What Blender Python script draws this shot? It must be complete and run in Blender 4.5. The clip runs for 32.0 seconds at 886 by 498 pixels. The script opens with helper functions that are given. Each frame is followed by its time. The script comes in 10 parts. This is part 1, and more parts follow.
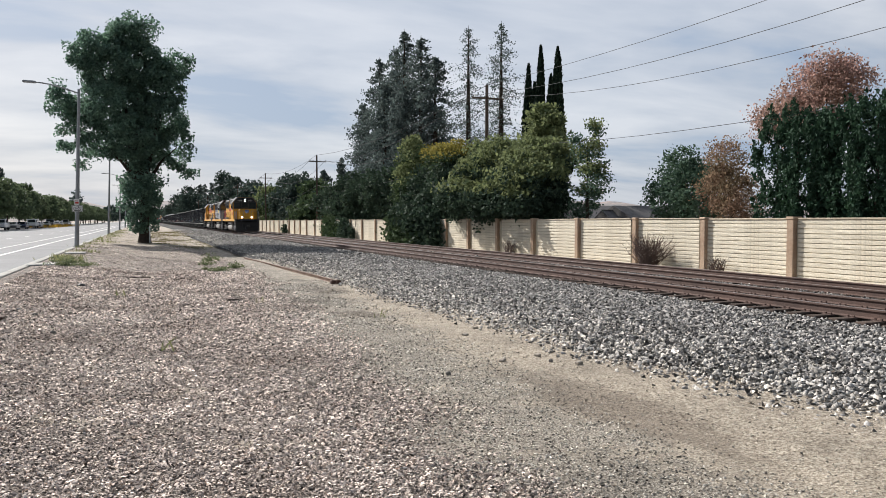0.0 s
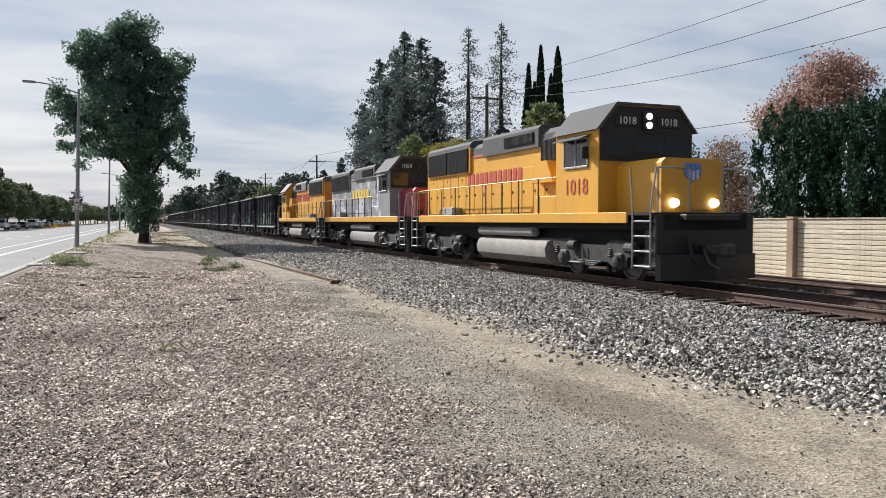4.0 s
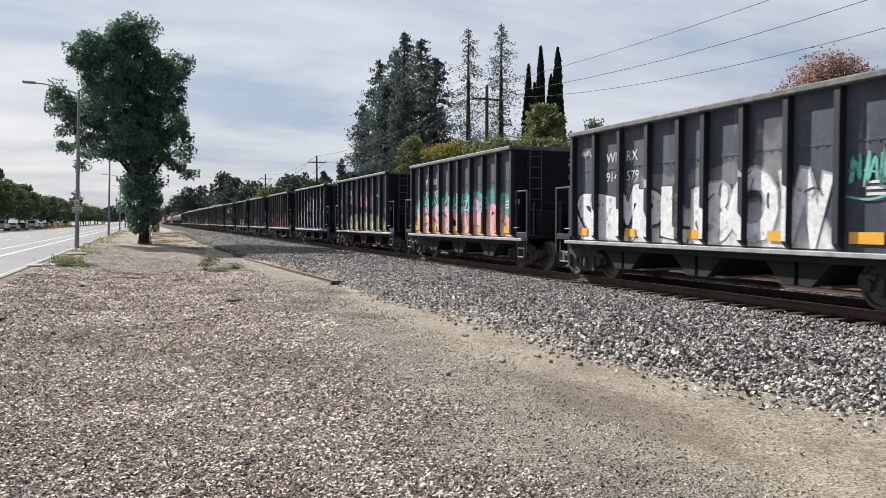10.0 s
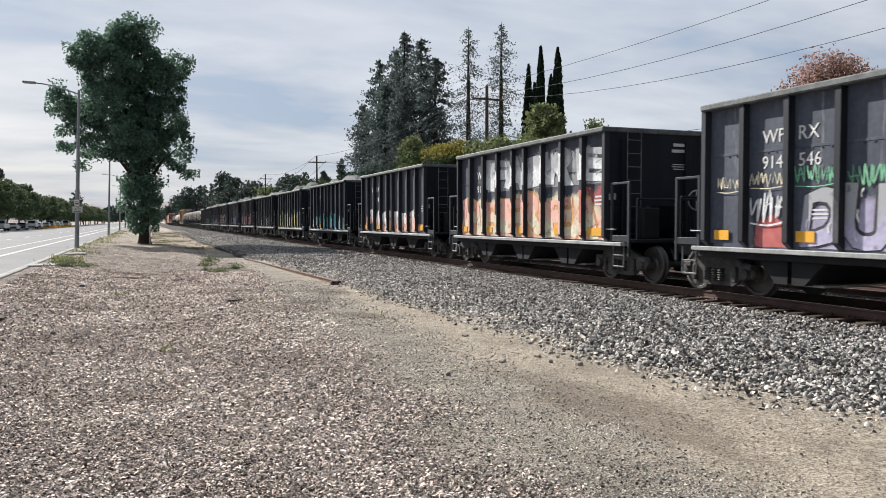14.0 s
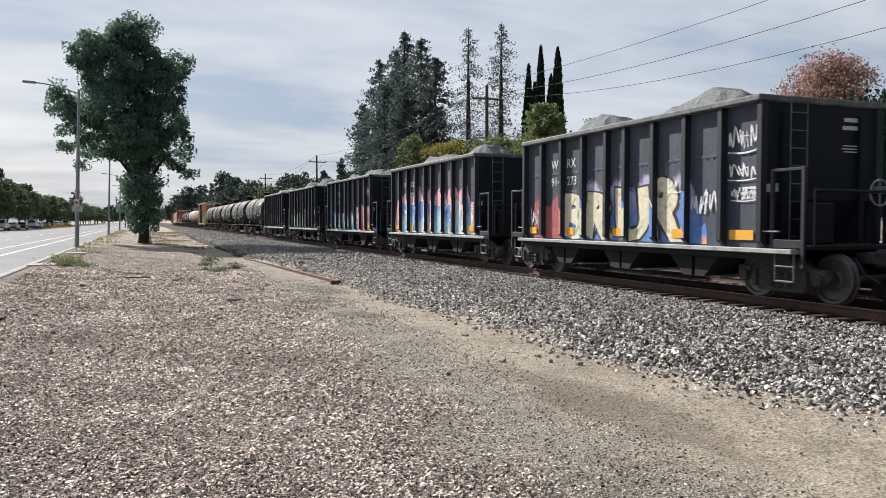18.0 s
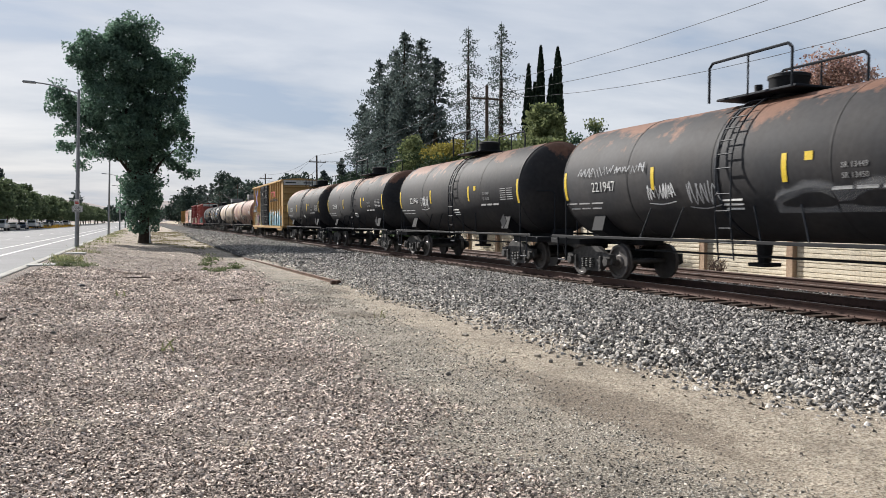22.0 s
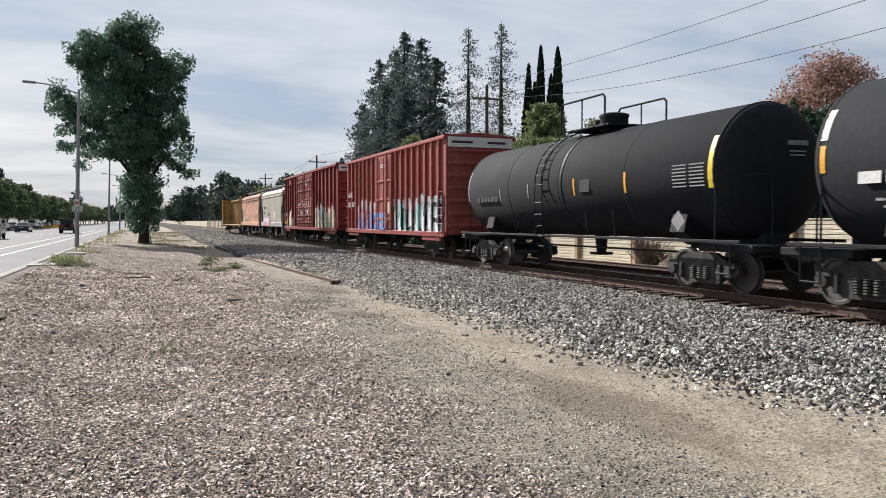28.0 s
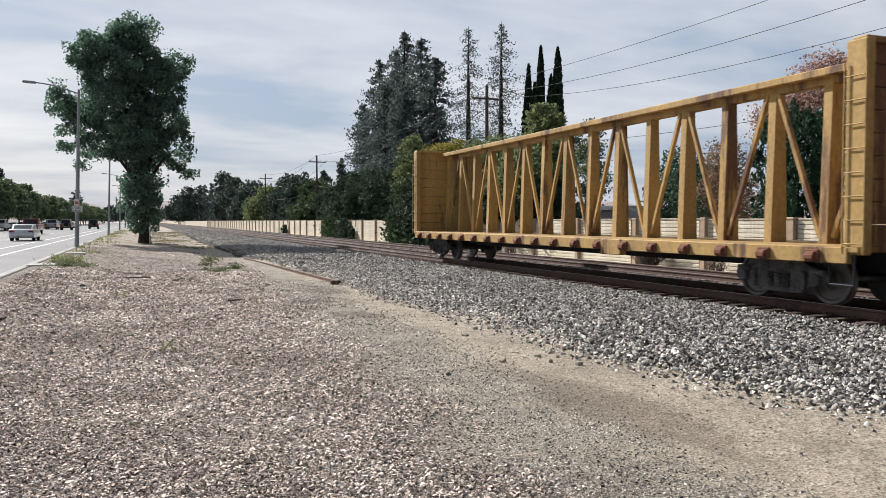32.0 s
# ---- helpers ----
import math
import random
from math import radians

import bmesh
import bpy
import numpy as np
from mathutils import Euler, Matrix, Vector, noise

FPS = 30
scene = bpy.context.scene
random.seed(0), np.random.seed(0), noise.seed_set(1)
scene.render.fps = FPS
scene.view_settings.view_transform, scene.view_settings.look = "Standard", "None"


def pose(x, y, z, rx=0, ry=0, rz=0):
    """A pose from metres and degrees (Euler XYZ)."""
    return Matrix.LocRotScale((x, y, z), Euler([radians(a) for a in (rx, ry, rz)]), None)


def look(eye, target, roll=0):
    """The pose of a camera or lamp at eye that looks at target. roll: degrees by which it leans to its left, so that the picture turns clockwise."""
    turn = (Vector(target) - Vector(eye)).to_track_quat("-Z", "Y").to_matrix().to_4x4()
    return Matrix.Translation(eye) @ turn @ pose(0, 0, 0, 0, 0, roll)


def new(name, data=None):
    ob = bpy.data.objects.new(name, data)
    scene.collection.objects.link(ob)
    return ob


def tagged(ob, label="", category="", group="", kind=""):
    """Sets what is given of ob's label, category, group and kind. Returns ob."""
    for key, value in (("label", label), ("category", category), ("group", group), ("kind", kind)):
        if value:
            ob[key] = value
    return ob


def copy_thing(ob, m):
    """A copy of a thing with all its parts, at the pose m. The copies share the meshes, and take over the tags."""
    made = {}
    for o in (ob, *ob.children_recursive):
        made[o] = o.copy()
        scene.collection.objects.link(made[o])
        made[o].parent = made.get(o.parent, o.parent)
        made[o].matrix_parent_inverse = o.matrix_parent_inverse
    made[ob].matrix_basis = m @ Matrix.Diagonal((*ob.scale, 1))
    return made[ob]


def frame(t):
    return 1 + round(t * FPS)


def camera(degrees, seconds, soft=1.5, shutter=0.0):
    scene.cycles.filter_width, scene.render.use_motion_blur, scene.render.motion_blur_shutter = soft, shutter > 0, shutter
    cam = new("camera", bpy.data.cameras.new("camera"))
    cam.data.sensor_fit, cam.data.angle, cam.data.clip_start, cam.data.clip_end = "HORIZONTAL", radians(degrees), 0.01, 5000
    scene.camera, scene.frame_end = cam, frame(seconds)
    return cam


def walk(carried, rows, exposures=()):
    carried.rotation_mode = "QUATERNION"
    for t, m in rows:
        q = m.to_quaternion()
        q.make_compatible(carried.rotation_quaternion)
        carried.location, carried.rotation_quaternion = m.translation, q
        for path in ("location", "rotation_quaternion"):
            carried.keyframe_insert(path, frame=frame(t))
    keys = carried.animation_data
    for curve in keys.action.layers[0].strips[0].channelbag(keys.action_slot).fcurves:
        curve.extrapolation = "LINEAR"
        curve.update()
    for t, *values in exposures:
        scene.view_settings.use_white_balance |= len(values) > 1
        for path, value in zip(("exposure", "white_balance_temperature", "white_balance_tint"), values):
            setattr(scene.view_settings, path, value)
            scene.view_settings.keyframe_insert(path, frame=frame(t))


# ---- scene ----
# Camera: fixed on a stand beside the line, looking along and across the tracks.
EYE = Vector((0.0, 0.0, 1.85))
YAW, TILT = 21.38, 2.11


def aim(lift):
    a, b = radians(YAW), radians(TILT - lift)
    return look(EYE, EYE + Vector((math.sin(a) * math.cos(b), math.cos(a) * math.cos(b), -math.sin(b))))


cam = camera(60.0, 32.0, soft=0.6, shutter=0.06)
walk(cam, [(0, aim(0)), (6.2, aim(0)), (7.2, aim(0.09)), (8.2, aim(0.06)), (16.0, aim(0.06)), (17.5, aim(0.03)),
           (32, aim(0.03))])

# World: hazy high cloud over a bright sky, sun behind the big roadside tree.
SUN_EL, SUN_AZ = 33.0, -22.0  # degrees above the horizon, degrees from +Y towards +X
world = bpy.data.worlds.new("sky")
scene.world = world
world.use_nodes = True
wn, wl = world.node_tree.nodes, world.node_tree.links
wn.clear()
w_out = wn.new("ShaderNodeOutputWorld")
w_bg = wn.new("ShaderNodeBackground")
w_bg.inputs["Strength"].default_value = 0.66
w_sky = wn.new("ShaderNodeTexSky")
w_sky.sky_type = "NISHITA"
w_sky.sun_disc = False
w_sky.sun_elevation = radians(SUN_EL)
w_sky.sun_rotation = radians(SUN_AZ)
w_sky.air_density, w_sky.dust_density, w_sky.ozone_density = 1.0, 2.0, 1.0
w_tc = wn.new("ShaderNodeTexCoord")
w_sep = wn.new("ShaderNodeSeparateXYZ")
wl.new(w_tc.outputs["Generated"], w_sep.inputs[0])
w_den = wn.new("ShaderNodeMath")
w_den.operation = "MAXIMUM"
w_den.inputs[1].default_value = 0.02
wl.new(w_sep.outputs["Z"], w_den.inputs[0])
w_add = wn.new("ShaderNodeMath")
w_add.operation = "ADD"
w_add.inputs[1].default_value = 0.16
wl.new(w_den.outputs[0], w_add.inputs[0])
w_div = wn.new("ShaderNodeVectorMath")
w_div.operation = "DIVIDE"
w_comb = wn.new("ShaderNodeCombineXYZ")
for axis in "XYZ":
    wl.new(w_add.outputs[0], w_comb.inputs[axis])
wl.new(w_tc.outputs["Generated"], w_div.inputs[0])
wl.new(w_comb.outputs[0], w_div.inputs[1])
w_map = wn.new("ShaderNodeMapping")
w_map.inputs["Location"].default_value = (3.1, 1.7, 0.0)
w_map.inputs["Scale"].default_value = (0.8, 1.5, 0.4)
w_map.inputs["Rotation"].default_value = (0, 0, radians(25))
wl.new(w_div.outputs[0], w_map.inputs["Vector"])
w_noise = wn.new("ShaderNodeTexNoise")
w_noise.inputs["Scale"].default_value = 1.25
w_noise.inputs["Detail"].default_value = 7.0
w_noise.inputs["Roughness"].default_value = 0.52
w_noise.inputs["Distortion"].default_value = 0.25
wl.new(w_map.outputs[0], w_noise.inputs["Vector"])
w_ramp = wn.new("ShaderNodeValToRGB")
w_ramp.color_ramp.elements[0].position, w_ramp.color_ramp.elements[0].color = 0.34, (0.39, 0.49, 0.65, 1)
w_ramp.color_ramp.elements[1].position, w_ramp.color_ramp.elements[1].color = 0.66, (0.765, 0.80, 0.87, 1)
w_mid = w_ramp.color_ramp.elements.new(0.46)
w_mid.color = (0.555, 0.615, 0.72, 1)
wl.new(w_noise.outputs["Fac"], w_ramp.inputs["Fac"])
w_cloud = wn.new("ShaderNodeMix")
w_cloud.data_type = "RGBA"
w_cloud.inputs["Factor"].default_value = 0.8
w_scale = wn.new("ShaderNodeVectorMath")
w_scale.operation = "SCALE"
w_scale.inputs["Scale"].default_value = 0.075
wl.new(w_sky.outputs["Color"], w_scale.inputs[0])
wl.new(w_scale.outputs[0], w_cloud.inputs["A"])
# thin cloud scatters the sun forward: brighter on the sun's side of the sky
w_dot = wn.new("ShaderNodeVectorMath")
w_dot.operation = "DOT_PRODUCT"
w_dot.inputs[1].default_value = (math.sin(radians(SUN_AZ)) * math.cos(radians(SUN_EL)), math.cos(radians(SUN_AZ)) * math.cos(radians(SUN_EL)), math.sin(radians(SUN_EL)))
wl.new(w_tc.outputs["Generated"], w_dot.inputs[0])
w_side = wn.new("ShaderNodeMapRange")
w_side.interpolation_type = "SMOOTHSTEP"
w_side.inputs["From Min"].default_value, w_side.inputs["From Max"].default_value = -0.55, 0.55
w_side.inputs["To Min"].default_value, w_side.inputs["To Max"].default_value = 0.24, 1.04
wl.new(w_dot.outputs["Value"], w_side.inputs["Value"])
w_lit = wn.new("ShaderNodeVectorMath")
w_lit.operation = "SCALE"
wl.new(w_ramp.outputs["Color"], w_lit.inputs[0])
wl.new(w_side.outputs[0], w_lit.inputs["Scale"])
wl.new(w_lit.outputs[0], w_cloud.inputs["B"])
wl.new(w_cloud.outputs["Result"], w_bg.inputs["Color"])
wl.new(w_bg.outputs[0], w_out.inputs["Surface"])

sun_data = bpy.data.lights.new("sun", "SUN")
sun_data.energy, sun_data.angle, sun_data.color = 5.0, radians(0.7), (1.0, 0.96, 0.91)
sun = new("sun", sun_data)
se, sa = radians(SUN_EL), radians(SUN_AZ)
sun.matrix_world = look(Vector((math.sin(sa) * math.cos(se), math.cos(sa) * math.cos(se), math.sin(se))) * 100, (0, 0, 0))
scene.view_settings.exposure = 0.6


# ---- materials ----
def mat(name, base, rough=0.6, metal=0.0, tint=None, scale=3.0, amount=0.5, fine=40.0, fine_amount=0.15, bump=0.0,
        bump_scale=60.0, streak=False, spread=0.0, second=None, second_at=0.62, top_from=None, alpha_leaf=0.0, island=0.0, coat=0.0):
    """Principled surface with broad and fine variation. tint: what the broad variation leads to; second: patches of wear."""
    m = bpy.data.materials.new(name)
    m.use_nodes = True
    n, l = m.node_tree.nodes, m.node_tree.links
    bsdf = n["Principled BSDF"]
    tc = n.new("ShaderNodeTexCoord")
    mp = n.new("ShaderNodeMapping")
    l.new(tc.outputs["Object"], mp.inputs["Vector"])
    if streak:
        mp.inputs["Scale"].default_value = (1.0, 1.0, 0.12)
    if spread:
        info = n.new("ShaderNodeObjectInfo")
        mul = n.new("ShaderNodeMath")
        mul.operation = "MULTIPLY"
        mul.inputs[1].default_value = 37.0
        l.new(info.outputs["Random"], mul.inputs[0])
        cmb = n.new("ShaderNodeCombineXYZ")
        l.new(mul.outputs[0], cmb.inputs["X"])
        l.new(mul.outputs[0], cmb.inputs["Y"])
        l.new(cmb.outputs[0], mp.inputs["Location"])
    big = n.new("ShaderNodeTexNoise")
    big.inputs["Scale"].default_value, big.inputs["Detail"].default_value = scale, 6.0
    big.inputs["Roughness"].default_value = 0.6
    l.new(mp.outputs[0], big.inputs["Vector"])
    small = n.new("ShaderNodeTexNoise")
    small.inputs["Scale"].default_value, small.inputs["Detail"].default_value = fine, 3.0
    l.new(tc.outputs["Object"], small.inputs["Vector"])
    tint = tint or tuple(c * 0.55 for c in base)
    mix = n.new("ShaderNodeMix")
    mix.data_type = "RGBA"
    mix.inputs["A"].default_value, mix.inputs["B"].default_value = (*base, 1), (*tint, 1)
    mr = n.new("ShaderNodeMapRange")
    mr.inputs["From Min"].default_value, mr.inputs["From Max"].default_value = 0.35, 0.7
    mr.inputs["To Max"].default_value = amount
    l.new(big.outputs["Fac"], mr.inputs["Value"])
    l.new(mr.outputs[0], mix.inputs["Factor"])
    colour = mix.outputs["Result"]
    if second:
        wear = n.new("ShaderNodeTexNoise")
        wear.inputs["Scale"].default_value, wear.inputs["Detail"].default_value = scale * 0.8, 8.0
        wear.inputs["Roughness"].default_value = 0.68
        off = n.new("ShaderNodeVectorMath")
        off.inputs[1].default_value = (11.3, 4.1, 7.7)
        l.new(mp.outputs[0], off.inputs[0])
        l.new(off.outputs[0], wear.inputs["Vector"])
        wr = n.new("ShaderNodeMapRange")
        wr.inputs["From Min"].default_value, wr.inputs["From Max"].default_value = second_at, second_at + 0.06
        level = wear.outputs["Fac"]
        if top_from is not None:  # weathering that lies on the upper side
            zz = n.new("ShaderNodeSeparateXYZ")
            l.new(tc.outputs["Object"], zz.inputs[0])
            zr = n.new("ShaderNodeMapRange")
            zr.inputs["From Min"].default_value, zr.inputs["From Max"].default_value = top_from - 1.1, top_from + 0.9
            zr.inputs["To Min"].default_value, zr.inputs["To Max"].default_value = -0.25, 0.25
            l.new(zz.outputs["Z"], zr.inputs["Value"])
            ad = n.new("ShaderNodeMath")
            ad.operation = "ADD"
            l.new(level, ad.inputs[0])
            l.new(zr.outputs[0], ad.inputs[1])
            level = ad.outputs[0]
        l.new(level, wr.inputs["Value"])
        mx = n.new("ShaderNodeMix")
        mx.data_type = "RGBA"
        l.new(wr.outputs[0], mx.inputs["Factor"])
        l.new(colour, mx.inputs["A"])
        mx.inputs["B"].default_value = (*second, 1)
        colour = mx.outputs["Result"]
    hsv = n.new("ShaderNodeHueSaturation")
    fr = n.new("ShaderNodeMapRange")
    fr.inputs["To Min"].default_value, fr.inputs["To Max"].default_value = 1 - fine_amount, 1 + fine_amount
    fr.inputs["From Min"].default_value, fr.inputs["From Max"].default_value = 0.3, 0.7
    l.new(small.outputs["Fac"], fr.inputs["Value"])
    value = fr.outputs[0]
    if island or spread:
        if island:
            src = n.new("ShaderNodeNewGeometry").outputs["Random Per Island"]
        else:
            src = n.new("ShaderNodeObjectInfo").outputs["Random"]
        ir = n.new("ShaderNodeMapRange")
        k = island or spread
        ir.inputs["To Min"].default_value, ir.inputs["To Max"].default_value = 1 - k, 1 + k
        l.new(src, ir.inputs["Value"])
        mm = n.new("ShaderNodeMath")
        mm.operation = "MULTIPLY"
        l.new(value, mm.inputs[0])
        l.new(ir.outputs[0], mm.inputs[1])
        value = mm.outputs[0]
    l.new(value, hsv.inputs["Value"])
    l.new(colour, hsv.inputs["Color"])
    l.new(hsv.outputs["Color"], bsdf.inputs["Base Color"])
    rr = n.new("ShaderNodeMapRange")
    rr.inputs["To Min"].default_value, rr.inputs["To Max"].default_value = max(0.05, rough - 0.1), min(1, rough + 0.12)
    l.new(big.outputs["Fac"], rr.inputs["Value"])
    l.new(rr.outputs[0], bsdf.inputs["Roughness"])
    bsdf.inputs["Metallic"].default_value = metal
    if rough > 0.85 or alpha_leaf:
        bsdf.inputs["Specular IOR Level"].default_value = 0.12
    elif rough >= 0.55 and not metal:
        bsdf.inputs["Specular IOR Level"].default_value = 0.25
    if coat:
        bsdf.inputs["Coat Weight"].default_value = coat
    if bump:
        bt = n.new("ShaderNodeTexNoise")
        bt.inputs["Scale"].default_value, bt.inputs["Detail"].default_value = bump_scale, 4.0
        l.new(tc.outputs["Object"], bt.inputs["Vector"])
        bn = n.new("ShaderNodeBump")
        bn.inputs["Strength"].default_value = bump
        bn.inputs["Distance"].default_value = 0.02
        l.new(bt.outputs["Fac"], bn.inputs["Height"])
        l.new(bn.outputs[0], bsdf.inputs["Normal"])
    if alpha_leaf:
        tr = n.new("ShaderNodeBsdfTranslucent")
        warm = n.new("ShaderNodeHueSaturation")
        warm.inputs["Hue"].default_value, warm.inputs["Value"].default_value = 0.48, 1.3
        l.new(hsv.outputs["Color"], warm.inputs["Color"])
        l.new(warm.outputs["Color"], tr.inputs["Color"])
        ms = n.new("ShaderNodeMixShader")
        ms.inputs[0].default_value = alpha_leaf
        out = n["Material Output"]
        l.new(bsdf.outputs[0], ms.inputs[1])
        l.new(tr.outputs[0], ms.inputs[2])
        l.new(ms.outputs[0], out.inputs["Surface"])
    return m


def leaf(name, base, tint=None, glow=0.25):
    return mat(name, base, rough=0.8, tint=tint, scale=0.5, amount=0.7, fine=6.0, fine_amount=0.2, island=0.35, alpha_leaf=glow)


def glow(name, colour, strength):
    m = bpy.data.materials.new(name)
    m.use_nodes = True
    b = m.node_tree.nodes["Principled BSDF"]
    b.inputs["Emission Color"].default_value = (*colour, 1)
    b.inputs["Emission Strength"].default_value = strength
    return m


# ground
M_DIRT = mat("bare_dirt", (0.33, 0.265, 0.195), 0.95, tint=(0.22, 0.17, 0.125), scale=0.45, amount=0.8, fine=25, fine_amount=0.3, bump=0.5, bump_scale=35)
M_MULCH = mat("wood_chip", (0.66, 0.565, 0.50), 0.9, tint=(0.23, 0.178, 0.148), scale=0.55, amount=0.9, fine=8, fine_amount=0.2, island=0.92)
M_PEBBLE = mat("pebble", (0.50, 0.445, 0.375), 0.9, scale=1.2, amount=0.6, fine=20, island=0.45)
M_STONE = mat("ballast_stone", (0.305, 0.29, 0.272), 0.85, tint=(0.13, 0.122, 0.114), scale=0.7, amount=0.75, fine=30, fine_amount=0.25, island=0.8)
M_STONE_P = mat("dusty_ballast_stone", (0.50, 0.465, 0.42), 0.9, tint=(0.26, 0.235, 0.205), scale=0.9, amount=0.7, fine=30, fine_amount=0.25, island=0.85)
M_GRAVEL = mat("mixed_gravel", (0.50, 0.465, 0.41), 0.9, tint=(0.23, 0.20, 0.165), scale=1.1, amount=0.8, fine=25, fine_amount=0.2, island=0.85)
# Bed coloured near-black: it holds the shade in the gaps between the stones.
M_BALLAST = mat("shaded_ballast_bed", (0.07, 0.067, 0.063), 0.95, tint=(0.02, 0.02, 0.02), scale=14, amount=1.0, fine=30, fine_amount=0.4, bump=1.0, bump_scale=16)
M_ASPHALT = mat("asphalt", (0.19, 0.19, 0.195), 0.85, tint=(0.14, 0.14, 0.145), scale=0.25, amount=0.7, fine=60, fine_amount=0.2, bump=0.2)
M_CONCRETE = mat("kerb_concrete", (0.42, 0.41, 0.38), 0.9, tint=(0.25, 0.24, 0.22), scale=1.5, amount=0.7, fine=30, bump=0.2)
M_PAINT = mat("road_paint", (0.75, 0.75, 0.72), 0.7, tint=(0.4, 0.4, 0.39), scale=2, amount=0.6)
M_RAIL = mat("rusty_rail", (0.105, 0.06, 0.047), 0.8, tint=(0.055, 0.035, 0.03), scale=2, amount=0.8, fine=30, metal=0.1, bump=0.2)
M_SPARE = mat("spare_rail_rust", (0.24, 0.165, 0.125), 0.8, tint=(0.12, 0.075, 0.055), scale=1.5, amount=0.8, fine=30, bump=0.2)
M_SOIL = mat("dark_soil", (0.13, 0.098, 0.08), 0.95, tint=(0.07, 0.052, 0.042), scale=3, amount=0.9, fine=30, fine_amount=0.4, bump=0.6, bump_scale=30)
M_SHINE = mat("worn_rail_head", (0.50, 0.46, 0.44), 0.35, metal=0.9, scale=3, amount=0.4)
M_TIE = mat("weathered_tie", (0.10, 0.075, 0.06), 0.95, tint=(0.04, 0.03, 0.027), scale=4, amount=0.8, fine=50, fine_amount=0.3, bump=0.5, spread=0.3)
M_BLOCK = mat("cream_block", (0.73, 0.665, 0.54), 0.92, tint=(0.55, 0.485, 0.38), scale=0.7, amount=0.75, fine=18, fine_amount=0.15, bump=0.35, bump_scale=30)
M_MORTAR = mat("block_joint", (0.50, 0.44, 0.33), 0.95, scale=3)
M_PILASTER = mat("pilaster_paint", (0.44, 0.33, 0.24), 0.9, tint=(0.30, 0.19, 0.13), scale=1.5, amount=0.8, fine=20, bump=0.3)
M_CAPB = mat("wall_cap", (0.50, 0.43, 0.33), 0.92, tint=(0.27, 0.22, 0.17), scale=2.5, amount=0.9, bump=0.3)
# plants
M_BARK = mat("bark", (0.07, 0.055, 0.044), 0.95, tint=(0.03, 0.025, 0.021), scale=5, amount=0.9, fine=20, bump=0.8, bump_scale=12)
# Greens lightened and blued: the haze over the roadside tree is in them.
M_LEAF = leaf("hazy_broad_leaf", (0.13, 0.208, 0.152), (0.08, 0.135, 0.118), 0.34)
M_LEAF_S = leaf("street_tree_leaf", (0.10, 0.135, 0.072), (0.062, 0.092, 0.055), 0.28)
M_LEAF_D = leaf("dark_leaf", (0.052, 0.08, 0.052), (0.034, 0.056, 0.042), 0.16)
M_LEAF_RW = leaf("redwood_needle", (0.108, 0.138, 0.130), (0.074, 0.098, 0.1), 0.26)
M_LEAF_CY = leaf("cypress_needle", (0.020, 0.036, 0.022), (0.013, 0.022, 0.016), 0.08)
M_LEAF_HD = leaf("hedge_needle", (0.036, 0.072, 0.042), (0.018, 0.04, 0.03), 0.18)
M_LEAF_Y = leaf("yellow_green_leaf", (0.26, 0.235, 0.05), (0.10, 0.11, 0.04), 0.3)
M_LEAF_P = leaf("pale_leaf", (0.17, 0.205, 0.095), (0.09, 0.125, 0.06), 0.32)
M_LEAF_R = leaf("red_leaf", (0.34, 0.225, 0.19), (0.25, 0.2, 0.135), 0.45)
M_LEAF_O = leaf("olive_russet_leaf", (0.23, 0.155, 0.105), (0.13, 0.14, 0.07), 0.4)
M_LEAF_B = leaf("blue_green_leaf", (0.095, 0.149, 0.101), (0.054, 0.095, 0.068), 0.2)
M_LEAF_V = leaf("vine_leaf", (0.062, 0.098, 0.045), (0.036, 0.06, 0.034), 0.2)
M_LEAF_W = leaf("weed_leaf", (0.13, 0.17, 0.085), (0.18, 0.175, 0.11), 0.3)
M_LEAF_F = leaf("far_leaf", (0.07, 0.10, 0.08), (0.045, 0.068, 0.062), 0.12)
M_GRASS = leaf("grass_blade", (0.190, 0.224, 0.095), (0.291, 0.258, 0.157), 0.3)
M_STRAW = leaf("straw_grass", (0.24, 0.215, 0.11), (0.14, 0.14, 0.07), 0.2)
M_FLOWER = leaf("yellow_flower_leaf", (0.743, 0.446, 0.054), (0.405, 0.338, 0.068), 0.3)
M_TWIG = mat("dry_twig", (0.14, 0.10, 0.085), 0.9)
# street and poles
M_GALV = mat("galvanised_steel", (0.32, 0.33, 0.34), 0.5, metal=0.55, scale=2, amount=0.4)
M_POLE = mat("pole_wood", (0.11, 0.085, 0.07), 0.95, streak=True, scale=3, bump=0.4)
M_WIRE = mat("wire", (0.05, 0.05, 0.055), 0.6)
M_SIGN = mat("sign_white", (0.78, 0.78, 0.76), 0.5, amount=0.2)
M_BLACK = mat("black_paint", (0.02, 0.02, 0.022), 0.5)
M_ROOF = mat("roof_shingle", (0.13, 0.125, 0.125), 0.9, scale=4, bump=0.3)
M_STUCCO = mat("stucco", (0.5, 0.47, 0.42), 0.9)
M_HILL = mat("dry_hill", (0.30, 0.25, 0.23), 0.95, tint=(0.14, 0.16, 0.17), scale=0.02, amount=1.0, fine=0.1, fine_amount=0.2)
